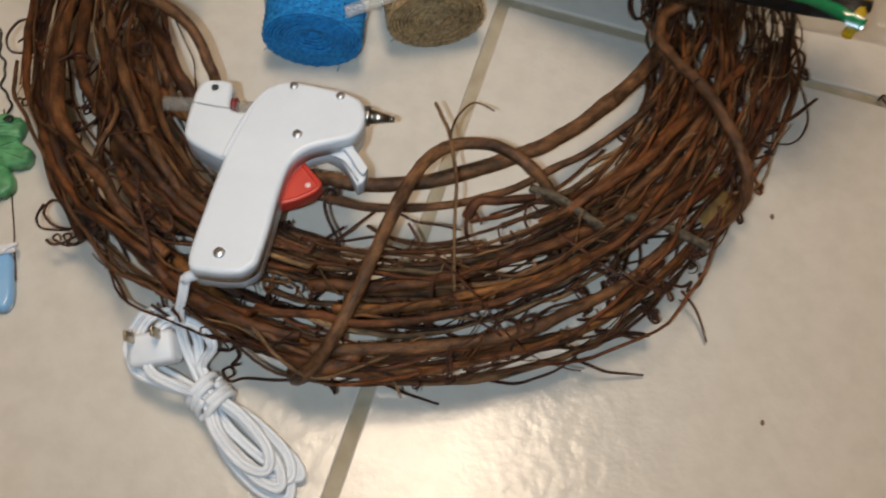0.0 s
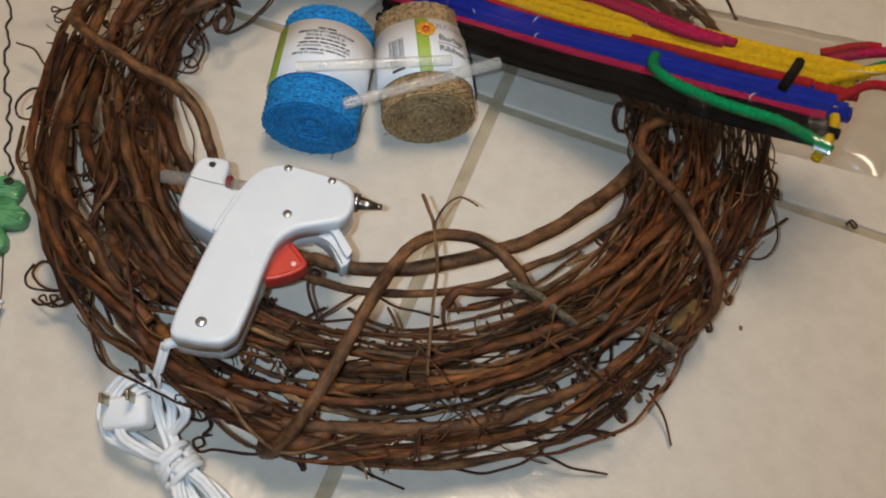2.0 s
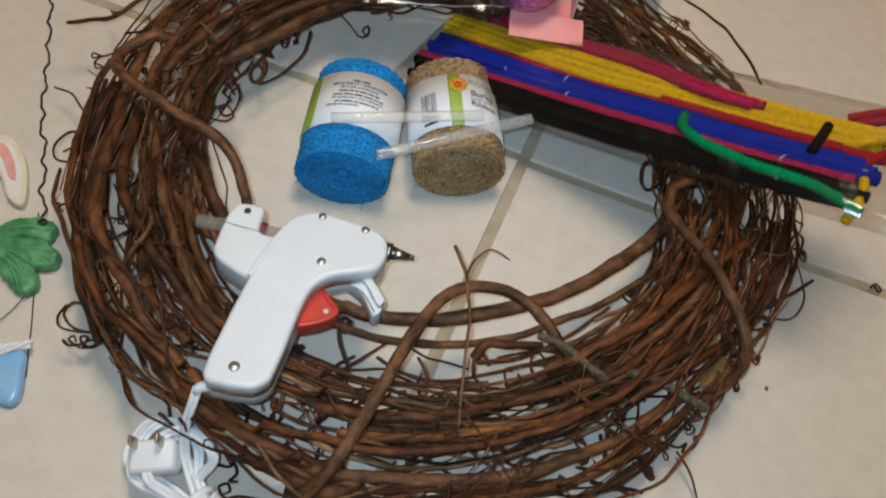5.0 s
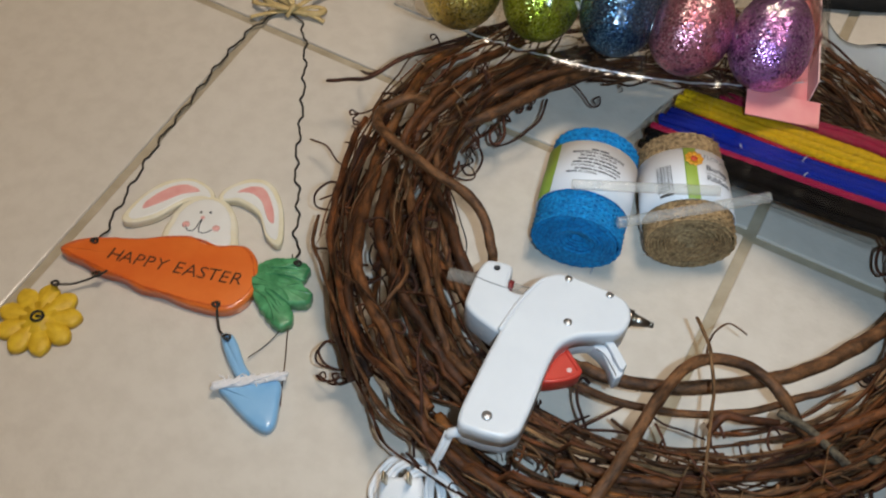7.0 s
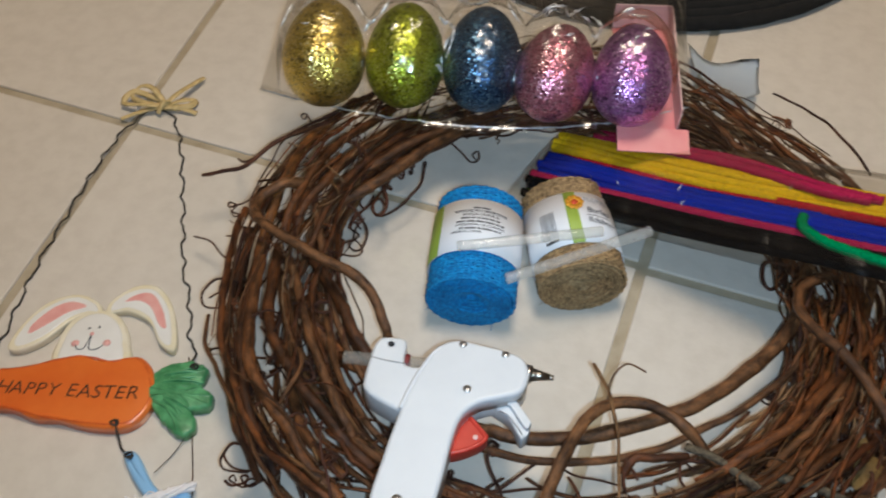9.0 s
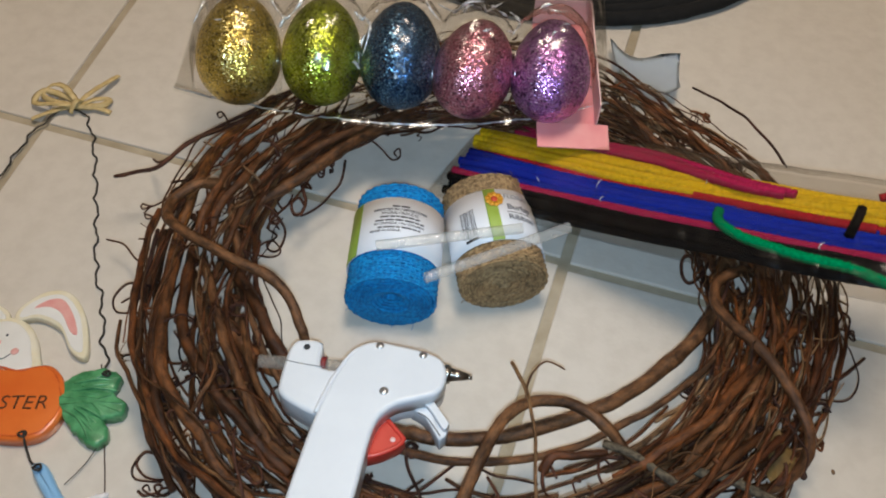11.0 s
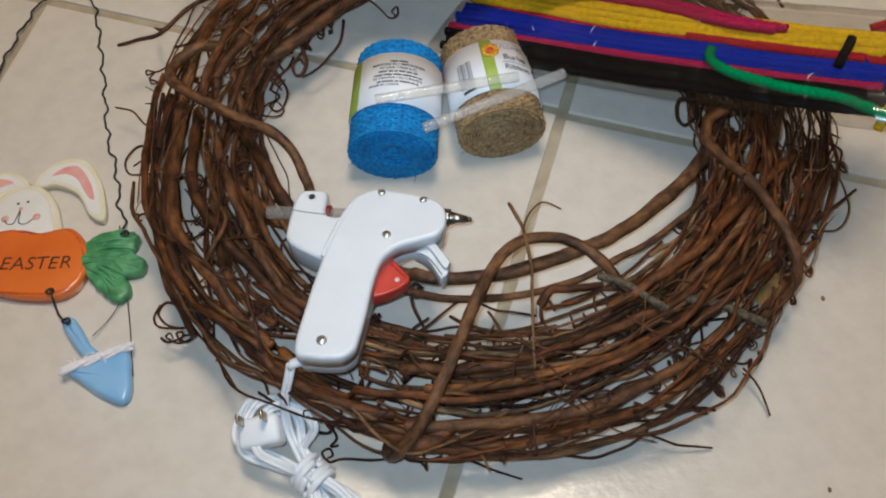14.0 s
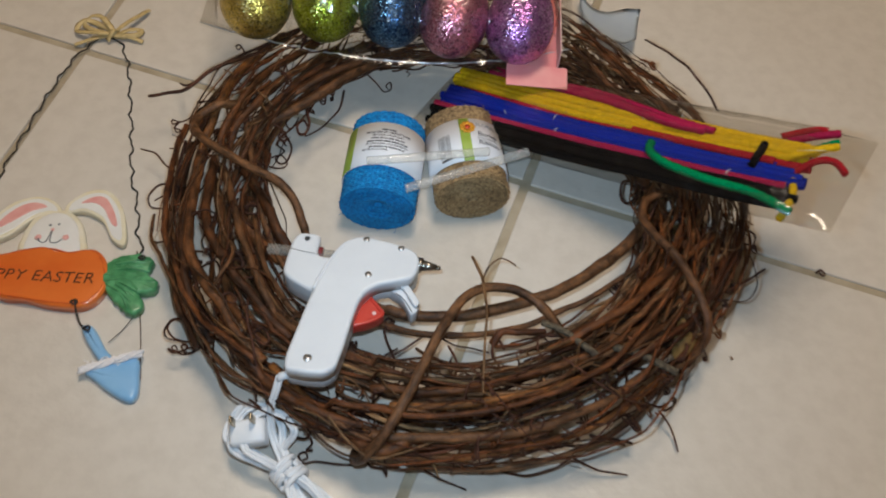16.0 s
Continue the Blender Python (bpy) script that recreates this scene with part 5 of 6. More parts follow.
def ribbon_roll(front, back, r, mat, label, seed, loose, core):
    """A roll of burlap lying on its side, wound in a spiral, with a paper band round its middle."""
    rng = random.Random(seed)
    front, back = Vector(front), Vector(back)
    ax = (back - front).normalized()
    side = ax.cross(Vector((0, 0, 1))).normalized()
    length = (back - front).length
    roll = thing("ribbon_roll", (front.x, front.y, 0), label, "ribbon", "burlap ribbon rolls")

    def at(a, rr, t):
        # flattened to 0.86 of their height to fit the camera's view
        return front + ax * t + side * math.cos(a) * rr + Vector((0, 0, 0.86)) * math.sin(a) * rr
    # wound cloth, one spiral layer after another, seen at both ends
    turns, n = 12, 56
    bm = bmesh.new()
    last = None
    lean = [rng.uniform(-0.0012, 0.0012) for _ in range(turns + 2)]
    for i in range(turns * n + 1):
        a = 2 * math.pi * i / n
        w = i / (turns * n)
        rr = 0.004 + (r - 0.004) * w
        rr = min(rr + loose * (0.0011 * math.sin(2 * a + 0.7 * i / n) + 0.0005 * math.sin(5 * a)) * (1 - w), r)
        k = i // n
        e0 = rng.uniform(-0.0003, 0.0003) + loose * (lean[k] + (lean[k + 1] - lean[k]) * (i % n) / n) + core * max(0.0, 0.4 - w)
        e1 = rng.uniform(-0.0006, 0.0006)
        th = (r - 0.004) / turns * (0.92 - 0.22 * loose)
        col = [bm.verts.new(at(a, rr, e0)), bm.verts.new(at(a, rr - th, e0 + 0.0007)), bm.verts.new(at(a, rr - th, length + e1)), bm.verts.new(at(a, rr, length + e1))]
        if last:
            for k in range(4):
                bm.faces.new((last[k], last[(k + 1) % 4], col[(k + 1) % 4], col[k]))
        last = col
    part("cloth", bm, mat, roll)
    # coarse basket weave on the outside: flat weft threads over and under the warp
    weave = bmesh.new()
    count, around = 36, 104
    for k in range(count):
        t = length * (k + 0.5) / count
        drift = rng.uniform(-0.0003, 0.0003)
        ring = [at(2 * math.pi * i / around, r - 0.0004 + 0.0007 * ((i // 2 + k) % 2), t + drift) for i in range(around + 1)]
        tube(weave, ring, 0.00125, 5)
    for i in range(around // 2):
        a = 2 * math.pi * (2 * i + 1) / around
        line = [at(a + rng.uniform(-0.012, 0.012), r + 0.0002, length * (k + 0.5) / count) for k in range(count)]
        tube(weave, line, 0.0008, 4)
    part("weave", weave, mat, roll)
    # pulled loops of thread over the wound end
    loops = bmesh.new()
    for k in range(int(26 * loose)):
        a, rr = rng.uniform(0, 2 * math.pi), r * rng.uniform(0.2, 0.85)
        span = rng.uniform(0.4, 1.4)
        tube(loops, [at(a + span * u, rr + 0.0015 * math.sin(7 * u + k), -0.0008 - 0.0016 * math.sin(math.pi * u)) for u in [m / 10 for m in range(11)]], 0.00035, 4)
    if loose > 0.3:
        tagged(part("pulled_threads", loops, mat, roll), kind="stuff")
    loops.free() if loose <= 0.3 else None
    fr = bmesh.new()
    for k in range(46):
        a = rng.uniform(0, 2 * math.pi)
        t = rng.choice((0.0, length))
        p = at(a, r * rng.uniform(0.7, 1.0), t)
        d = (ax * (-1 if t == 0 else 1) * rng.uniform(0.2, 1) + side * rng.uniform(-1, 1) + Vector((0, 0, rng.uniform(-0.4, 1)))).normalized() * rng.uniform(0.002, 0.007)
        q = p + d
        q.z = max(q.z, 0.001)
        tube(fr, [p, (p + q) / 2 + Vector((0.0004, 0, 0.0003)), q], 0.00022, 3)
    tagged(part("frayed_threads", fr, mat, roll), kind="stuff")
    return roll, at, length


def band(roll, at, r, t0, t1, a0, a1, mat, name, lift=0.0026, label="", parent=None, steps=40):
    bm = bmesh.new()
    last = None
    for i in range(steps + 1):
        a = a0 + (a1 - a0) * i / steps
        col = [bm.verts.new(at(a, r + lift, t0)), bm.verts.new(at(a, r + lift, t1)), bm.verts.new(at(a, r + lift - 0.0004, t1)), bm.verts.new(at(a, r + lift - 0.0004, t0))]
        if last:
            for k in range(4):
                bm.faces.new((last[k], last[(k + 1) % 4], col[(k + 1) % 4], col[k]))
        last = col
    bm.faces.new(last)
    return part(name, bm, mat, parent or roll, label)


def on_band(at, r, a, t, lift=0.0032):
    """A frame on the label: x along the writing, y along the roll, z outwards."""
    p = at(a, r + lift, t)
    y = (at(a, r, t + 0.01) - at(a, r, t)).normalized()
    z = (at(a, r + 0.01, t) - at(a, r, t)).normalized()
    x = y.cross(z)
    m = Matrix((x, y, z)).transposed().to_4x4()
    m.translation = p
    return m


def band_lettering(text, size, at, r, a0, t0, mat, parent, offset=0.0):
    """Printed words wrapped round a roll's paper band."""
    cu = bpy.data.curves.new("lettering", "FONT")
    cu.body, cu.size, cu.extrude, cu.align_x, cu.align_y, cu.offset = text, size, 0.00008, "CENTER", "CENTER", offset
    ob = bpy.data.objects.new("lettering", cu)
    scene.collection.objects.link(ob)
    bpy.context.view_layer.update()
    me = bpy.data.meshes.new_from_object(ob.evaluated_get(bpy.context.evaluated_depsgraph_get()))
    bpy.data.objects.remove(ob)
    base = origin_of(parent)
    for v in me.vertices:
        v.co = at(a0 - v.co.x / r, r + 0.0030 + v.co.z, t0 + v.co.y) - base
    me.materials.clear()
    me.materials.append(mat)
    out = new("lettering", me)
    out.parent = parent
    return out


RB = 0.0325
blue, at_b, len_b = ribbon_roll((-0.059, 0.465, 0.86 * RB + 0.0015), (-0.060, 0.5575, 0.86 * RB + 0.0015), RB, BLUE_BURLAP, "bright blue burlap ribbon roll with a white paper band", 3, 0.3, 0.016)
lab = band(blue, at_b, RB, 0.026, 0.0765, 0, 2 * math.pi, PAPER, "paper_band", label="white printed paper band")
band(blue, at_b, RB, 0.026, 0.0765, 2.45, 2.95, GREEN_INK, "green_stripe", 0.0030, parent=lab, steps=10)
word_rng = random.Random(12)
for k, w in enumerate((0.012, 0.0, 0.0, 0.028, 0.035, 0.0, 0.030, 0.0)):
    tt = 0.0675 - 0.0034 * k
    a, end = 1.50 + w / 2 / RB, 1.50 - w / 2 / RB
    while a > end:
        step = min(word_rng.uniform(0.0022, 0.0085) / RB, a - end)
        band(blue, at_b, RB, tt - 0.00065, tt + 0.00065, a - step, a, INK, "print_line", 0.0029, parent=lab, steps=3)
        a -= step + 0.0009 / RB
for words, tt, a in (("IMPORTED BY / IMPORTE PAR", 0.0641, 1.50), ("IN U.S.A. / AUX E.-U.", 0.0607, 1.50), ("IN CANADA / AU CANADA", 0.0505, 1.50), ("MADE IN CHINA", 0.0437, 1.80)):
    band_lettering(words, 0.0029, at_b, RB, a, tt, INK, lab, 0.00006)

tan, at_t, len_t = ribbon_roll((0.0228, 0.4895, 0.86 * RB + 0.0015), (0.0044, 0.5745, 0.86 * RB + 0.0015), RB, TAN_BURLAP, "natural tan burlap ribbon roll with a printed paper band", 5, 1.0, -0.004)
labt = band(tan, at_t, RB, 0.0185, 0.0685, 0, 2 * math.pi, PAPER, "paper_band", label="white paper band with green stripe and orange flower")
band(tan, at_t, RB, 0.0185, 0.0685, 1.50, 1.76, GREEN_INK, "green_stripe", 0.0030, parent=labt, steps=8)
fl = bmesh.new()
fm = on_band(at_t, RB, 1.55, 0.0575, 0.0034)
for k in range(9):
    a = 2 * math.pi * k / 9
    disc(fl, fm @ Vector((0.0048 * math.cos(a), 0.0048 * math.sin(a), 0)), 0.0024, 0.0004, fm.to_3x3() @ Vector((0, 0, 1)), 8)
part("printed_flower", fl, ORANGE_INK, labt)
part("flower_centre", disc(bmesh.new(), fm @ Vector((0, 0, 0.0003)), 0.0026, 0.0004, fm.to_3x3() @ Vector((0, 0, 1)), 12), RED_INK, labt)
band_lettering("Burlap", 0.0076, at_t, RB, 1.00, 0.0505, INK, labt, 0.00005)
band_lettering("Ribbon", 0.0076, at_t, RB, 0.98, 0.0405, INK, labt, 0.00005)
band(tan, at_t, RB, 0.0455, 0.0459, 0.72, 1.32, INK, "print_line", 0.0029, parent=labt, steps=8)
band_lettering("FLORAL", 0.0058, at_t, RB, 1.02, 0.0610, GREY_INK, labt, 0.00005)
for k in range(14):
    a = 2.05 + 0.026 * k
    w = 0.006 if k % 3 else 0.013
    band(tan, at_t, RB, 0.028, 0.053, a, a + w, INK, "barcode_bar", 0.0029, parent=labt, steps=2)
band(tan, at_t, RB, 0.0235, 0.0260, 2.05, 2.36, INK, "print_line", 0.0029, parent=labt, steps=6)

# ---- loose glue sticks across the rolls ----
for a, b in (((-0.0711, 0.488, 0.0655), (0.0326, 0.5145, 0.0655)), ((-0.0340, 0.4596, 0.0690), (0.0657, 0.5105, 0.0750))):
    a, b = Vector(a), Vector(b)
    st = thing("glue_stick", a, "clear glue stick lying across the ribbon rolls", "glue stick", "loose glue sticks")
    bm = disc(bmesh.new(), a, 0.0038, (b - a).length, b - a, 32)
    part("stick", bm, STICK, st, "", False)

# ---- pipe cleaners in their bag ----
PA, PB = Vector((-0.010, 0.628, 0.020)), Vector((0.251, 0.487, 0.113))
pd = (PB - PA).normalized()
pv = Vector((0, 0, 1)).cross(pd).normalized()
pn = pd.cross(pv)
pack = thing("pipe_cleaner_pack", PA, "clear bag of coloured chenille pipe cleaners across the wreath", "craft pack")


def pack_at(t, v, h):
    sag = 0.006 * math.sin(math.pi * t)
    return PA + pd * (0.360 * t) + pv * v * 1.2 + pn * (h - sag)


def chenille(pts, color, r=0.0037, label=""):
    path = spline(pts, 1)
    dense = []
    for a, b in zip(path, path[1:]):
        k = max(1, int((b - a).length / 0.0008))
        dense += [a.lerp(b, i / k) for i in range(k)]
    dense.append(path[-1])
    return part("pipe_cleaner", tube_bm(dense, r, 7, jitter=0.16 if color == "black" else 0.24, rng=RNG), FUZZ[color], pack, label)


def stem(v0, v1, h, color, t0=0.0, t1=0.96, bow=0.0, r=0.0037):
    seed = RNG.uniform(0, 40)
    pts = []
    for i in range(25):
        t = t0 + (t1 - t0) * i / 24
        pts.append(pack_at(t, v0 + (v1 - v0) * t + bow * math.sin(math.pi * t) + 0.0022 * noise.noise((4 * t, seed, 0)), h + 0.002 * noise.noise((4 * t, seed, 5))))
    return chenille(pts, color, r)


for v, color, h in ((-0.036, "black", 0.0), (-0.031, "black", 0.002), (-0.033, "black", 0.006), (-0.027, "black", 0.006), (-0.025, "black", 0.0), (-0.023, "pink", 0.0085),
                    (-0.019, "blue", 0.009), (-0.014, "blue", 0.010), (-0.009, "blue", 0.010), (-0.0165, "blue", 0.0035), (-0.004, "blue", 0.0095), (-0.010, "blue", 0.003), (0.0, "red", 0.008),
                    (0.004, "yellow", 0.011), (0.009, "yellow", 0.0125), (0.0145, "yellow", 0.0125), (0.0195, "yellow", 0.011), (0.007, "yellow", 0.005), (0.014, "yellow", 0.005), (0.022, "yellow", 0.004), (0.026, "red", 0.002)):
    stem(v, v * 0.86 + 0.002, h, color, RNG.uniform(0, 0.03), RNG.uniform(0.9, 0.985))
for dv in (0.0, 0.005):
    chenille(spline([pack_at(0.08, 0.027 + dv, 0.009), pack_at(0.28, 0.027 + dv, 0.011), pack_at(0.42, 0.025 + dv, 0.014), pack_at(0.55, 0.016 + dv, 0.0175), pack_at(0.64, 0.011 + dv * 0.8, 0.0185), pack_at(0.72 + dv * 4, 0.011 + dv * 0.4, 0.0175)], 8), "pink", 0.0036)
stem(0.026, 0.018, 0.012, "yellow", 0.5, 0.98)
stem(0.002, -0.001, 0.013, "red", 0.55, 0.9)
chenille(spline([pack_at(0.615, -0.009, 0.014), pack_at(0.63, -0.020, 0.016), pack_at(0.69, -0.029, 0.016), pack_at(0.80, -0.034, 0.015), pack_at(0.90, -0.035, 0.013), pack_at(0.985, -0.041, 0.008)], 8), "green", 0.0037, "bent green pipe cleaner")
chenille(spline([pack_at(0.90, 0.022, 0.012), pack_at(0.95, 0.030, 0.014), pack_at(1.0, 0.038, 0.014)], 8), "pink", 0.0033)
chenille(spline([pack_at(0.88, 0.028, 0.010), pack_at(0.93, 0.037, 0.012), pack_at(0.97, 0.041, 0.012)], 8), "red", 0.003)
chenille(spline([pack_at(0.92, 0.006, 0.012), pack_at(0.98, 0.016, 0.016), pack_at(1.01, 0.024, 0.014)], 8), "yellow", 0.0033)
chenille(spline([pack_at(0.95, 0.014, 0.012), pack_at(0.985, 0.023, 0.014), pack_at(1.005, 0.03, 0.013)], 8), "green", 0.0026)
chenille(spline([pack_at(0.95, -0.006, 0.010), pack_at(0.985, 0.006, 0.014), pack_at(1.02, 0.010, 0.012), pack_at(1.05, 0.004, 0.008)], 8), "red", 0.003)
chenille(spline([pack_at(0.955, -0.01, 0.010), pack_at(0.97, -0.026, 0.006), pack_at(0.965, -0.043, 0.0)], 8), "yellow", 0.0033)
chenille(spline([pack_at(0.862, -0.012, 0.0155), pack_at(0.864, 0.0, 0.0175), pack_at(0.864, 0.010, 0.0175)], 6), "black", 0.0034, "black tie round the bundle")


def film_bag(at, nu, nv, top, bottom, wrinkle, seed, name, parent, label, mat=None):
    """Two thin sheets of film, joined along their edges. at(u, v, h) gives places, top and bottom the height of each sheet."""
    bm = bmesh.new()
    for f in (top, bottom):
        grid = []
        for i in range(nu + 1):
            row = []
            for j in range(nv + 1):
                u, v = i / nu, j / nv
                edge = min(1.0, 8 * min(u, 1 - u, v, 1 - v))
                w = noise.noise((u * 14 + seed, v * 7, 1.0 if f is top else 5.0)) + 0.5 * noise.noise((u * 37, v * 22, seed)) - 0.9 * abs(noise.noise((u * 24 + v * 9, v * 16 - u * 8, seed))) - 0.35 * abs(noise.noise((u * 60 + v * 30, v * 30, seed)))
                row.append(bm.verts.new(at(u, v, f(u, v) + wrinkle * w * (0.35 + 0.65 * edge))))
            grid.append(row)
        for a, b in zip(grid, grid[1:]):
            for j in range(nv):
                bm.faces.new((a[j], b[j], b[j + 1], a[j + 1]))
    bmesh.ops.remove_doubles(bm, verts=bm.verts, dist=0.0004)
    return part(name, bm, mat or FILM, parent, label)


def glint_streaks(at, top, count, seed, parent, lo=0.08, hi=0.92, size=0.0006, turn=0.0):
    """Film folds as raised tubes whose pale metallic colour imitates glints."""
    rng = random.Random(seed)
    bm = bmesh.new()
    for _ in range(count):
        u, v = rng.uniform(0.04, 0.96), rng.uniform(lo, hi)
        a = turn + rng.gauss(0, 0.45)
        reach, bend = rng.uniform(0.006, 0.03) * (2.2 if rng.random() < 0.12 else 1.0), rng.uniform(-1.2, 1.2)
        pts = []
        for i in range(12):
            t = i / 11 - 0.5
            uu = min(0.99, max(0.01, u + 0.6 * reach * math.cos(a + bend * t) * t * 2))
            vv = min(0.98, max(0.02, v + 2.2 * reach * math.sin(a + bend * t) * t * 2))
            pts.append(at(uu, vv, top(uu, vv) + 0.0012))
        r = size * rng.uniform(0.5, 1.6)
        tube(bm, pts, lambda t: r * (0.1 + math.sin(math.pi * t) ** 1.5), 6)
    return tagged(part("glint_streaks", bm, GLINT, parent, "glint streaks on folds of the clear film"), kind="stuff")


def dome(u, v, p=0.35):
    return max(0.0, 4 * v * (1 - v)) ** p * max(0.0, min(1.0, 9 * u, 7 * (1 - u))) ** 0.5


film_bag(lambda u, v, h: pack_at(-0.02 + 1.095 * u, -0.046 + 0.092 * v, h), 90, 26, lambda u, v: 0.004 + 0.0175 * dome(u, v), lambda u, v: 0.002 - 0.006 * dome(u, v), 0.0016, 3.0, "bag", pack, "clear crinkled plastic bag", FILM_THIN)

glint_streaks(lambda u, v, h: pack_at(-0.02 + 1.095 * u, -0.046 + 0.092 * v, h), lambda u, v: 0.004 + 0.0175 * dome(u, v), 8, 5, pack, size=0.0004, turn=1.5)

# ---- glitter eggs in their bag ----
egg_pack = thing("egg_pack", (-0.07, 0.64, 0.07), "clear bag of five glitter eggs with pink card on wreath", "egg pack")
EGGS = (((-0.196, 0.645, 0.105), 0.0315, 0.089, (0.80, 0.60, 0.12), (1.0, 0.9, 0.5), "gold glitter egg", 4),
        ((-0.131, 0.649, 0.105), 0.0300, 0.087, (0.48, 0.58, 0.03), (0.95, 1.0, 0.3), "lime green glitter egg", 2),
        ((-0.069, 0.651, 0.105), 0.0300, 0.087, (0.045, 0.11, 0.24), (0.35, 0.7, 0.95), "dark blue glitter egg", 0),
        ((-0.011, 0.642, 0.104), 0.0295, 0.080, (0.75, 0.26, 0.36), (1.0, 0.75, 0.82), "pink glitter egg", -14),
        ((0.049, 0.646, 0.104), 0.0295, 0.083, (0.60, 0.25, 0.66), (0.95, 0.75, 1.0), "purple glitter egg", -4))
for at, r, length, base, spark, label, yaw in EGGS:
    bm = bmesh.new()
    bmesh.ops.create_uvsphere(bm, u_segments=40, v_segments=28, radius=1.0)
    for v in bm.verts:
        z = v.co.z
        k = r * 1.05 * (1 - 0.13 * z)
        v.co = Vector((v.co.x * k, v.co.y * k, z * length / 2))
    bmesh.ops.transform(bm, matrix=Matrix.Translation(at) @ pose(0, 0, 0, 0, 0, yaw) @ pose(0, 0, 0, -62, 0, 0), verts=bm.verts)
    part("egg", bm, glitter_material(label.replace(" ", "_"), base, spark), egg_pack, label)
card_m = pose(0.069, 0.603, 0.066, 0, 0, 3)
tray = part("card", box_bm(-0.026, 0.0, -0.001, 0.021, 0.135, 0.0, card_m @ pose(0, 0, 0, 6, 0, 0)), CARD, egg_pack, "pink printed folded card", False)
part("card_side", box_bm(0.0205, 0.02, 0.0, 0.0215, 0.135, 0.026, card_m @ pose(0, 0, 0, 6, 0, 0)), CARD_PALE, tray, "", False)
part("card_back", box_bm(-0.026, 0.1355, 0.0, 0.021, 0.1365, 0.026, card_m @ pose(0, 0, 0, 6, 0, 0)), CARD_PALE, tray, "", False)
part("card_flap", box_bm(-0.027, -0.004, 0.0, 0.030, 0.018, 0.001, card_m @ pose(0, 0, 0.002, 16, 3, 2)), CARD, tray, "", False)
for k in range(9):
    part("barcode_bar", box_bm(0.0216, 0.108 + 0.0022 * k, 0.006, 0.0219, 0.1088 + 0.0022 * k + 0.0005 * (k % 2), 0.022, card_m @ pose(0, 0, 0, 6, 0, 0)), INK, tray, "", False)


def egg_front(u):
    return 0.611 + (0.10 if u < 0.5 else 0.17) * (u - 0.5) ** 2


def egg_top(u, v):
    """Height of the upper film: it hugs the eggs and sags between them."""
    x = -0.252 + 0.352 * u
    y = egg_front(u) + 0.136 * v
    z = 0.070 + 0.014 * v + 0.044 * (4 * v * (1 - v)) ** 0.5 * min(1.0, 9 * u, 14 * (1 - u))
    for at, r, length, *_ in EGGS:
        dx, dy = (x - at[0]) / (r + 0.007), (y - at[1]) / 0.049
        q = 1 - dx * dx - dy * dy
        if q > 0:
            z = max(z, at[2] + 0.30 * (y - at[1]) + 0.0385 * q ** 0.5)
    return z


film_bag(lambda u, v, h: Vector((-0.252 + 0.352 * u, egg_front(u) + 0.136 * v, h)), 150, 60, egg_top, lambda u, v: 0.068 + 0.012 * v, 0.0022, 8.0, "bag", egg_pack, "clear crinkled plastic bag with shiny seam")
glint_streaks(lambda u, v, h: Vector((-0.252 + 0.352 * u, egg_front(u) + 0.136 * v, h)), egg_top, 34, 9, egg_pack, 0.04, 0.85, 0.0010, 0.25)
# long painted glints along film folds over the tops of the eggs
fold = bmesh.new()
glint_rng = random.Random(4)
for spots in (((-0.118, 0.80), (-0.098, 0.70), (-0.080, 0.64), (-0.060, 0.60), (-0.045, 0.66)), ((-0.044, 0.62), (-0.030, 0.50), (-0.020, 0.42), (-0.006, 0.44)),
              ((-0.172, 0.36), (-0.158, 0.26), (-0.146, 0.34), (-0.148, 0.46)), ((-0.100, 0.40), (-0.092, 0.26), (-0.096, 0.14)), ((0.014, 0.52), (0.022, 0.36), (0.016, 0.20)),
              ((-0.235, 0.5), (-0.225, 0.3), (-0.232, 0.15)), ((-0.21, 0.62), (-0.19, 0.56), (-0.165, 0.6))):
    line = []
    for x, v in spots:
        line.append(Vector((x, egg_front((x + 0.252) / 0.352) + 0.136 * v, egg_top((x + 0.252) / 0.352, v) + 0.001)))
    tube(fold, [p + Vector((0, glint_rng.uniform(-0.0006, 0.0006), 0)) for p in spline(line, 8)], lambda t: 0.0016 * (0.15 + math.sin(math.pi * t)) * (0.7 + 0.3 * math.sin(23 * t)), 6)
part("folds", fold, GLINT, egg_pack, "long glint streaks on folds of the clear film")
seam = bmesh.new()
path = [Vector((-0.252 + 0.352 * u, egg_front(u) - 0.001, 0.0695 + 0.002 * noise.noise((u * 30, 0, 2)))) for u in [i / 80 for i in range(81)]]
tube(seam, path, lambda t: 0.0007 + 0.0006 * max(0.0, noise.noise((t * 40, 3.0, 1.0))), 5, jitter=1.2, rng=RNG)
hem = bmesh.new()
edge_rows = []
for i, p in enumerate(path):
    edge_rows.append([hem.verts.new(p + Vector((0, dy, dz + 0.0012 * noise.noise((i * 0.4, dy * 300, 5.0))))) for dy, dz in ((-0.0035, -0.001), (0.0, 0.0008), (0.004, 0.0015))])
for a, b in zip(edge_rows, edge_rows[1:]):
    for k in range(2):
        hem.faces.new((a[k], a[k + 1], b[k + 1], b[k]))
part("hem", hem, FILM, egg_pack, "glossy flat hem of the clear bag")
part("seam", seam, SEAM_FILM, egg_pack, "heat-sealed edge of the bag, glints put into its colour")

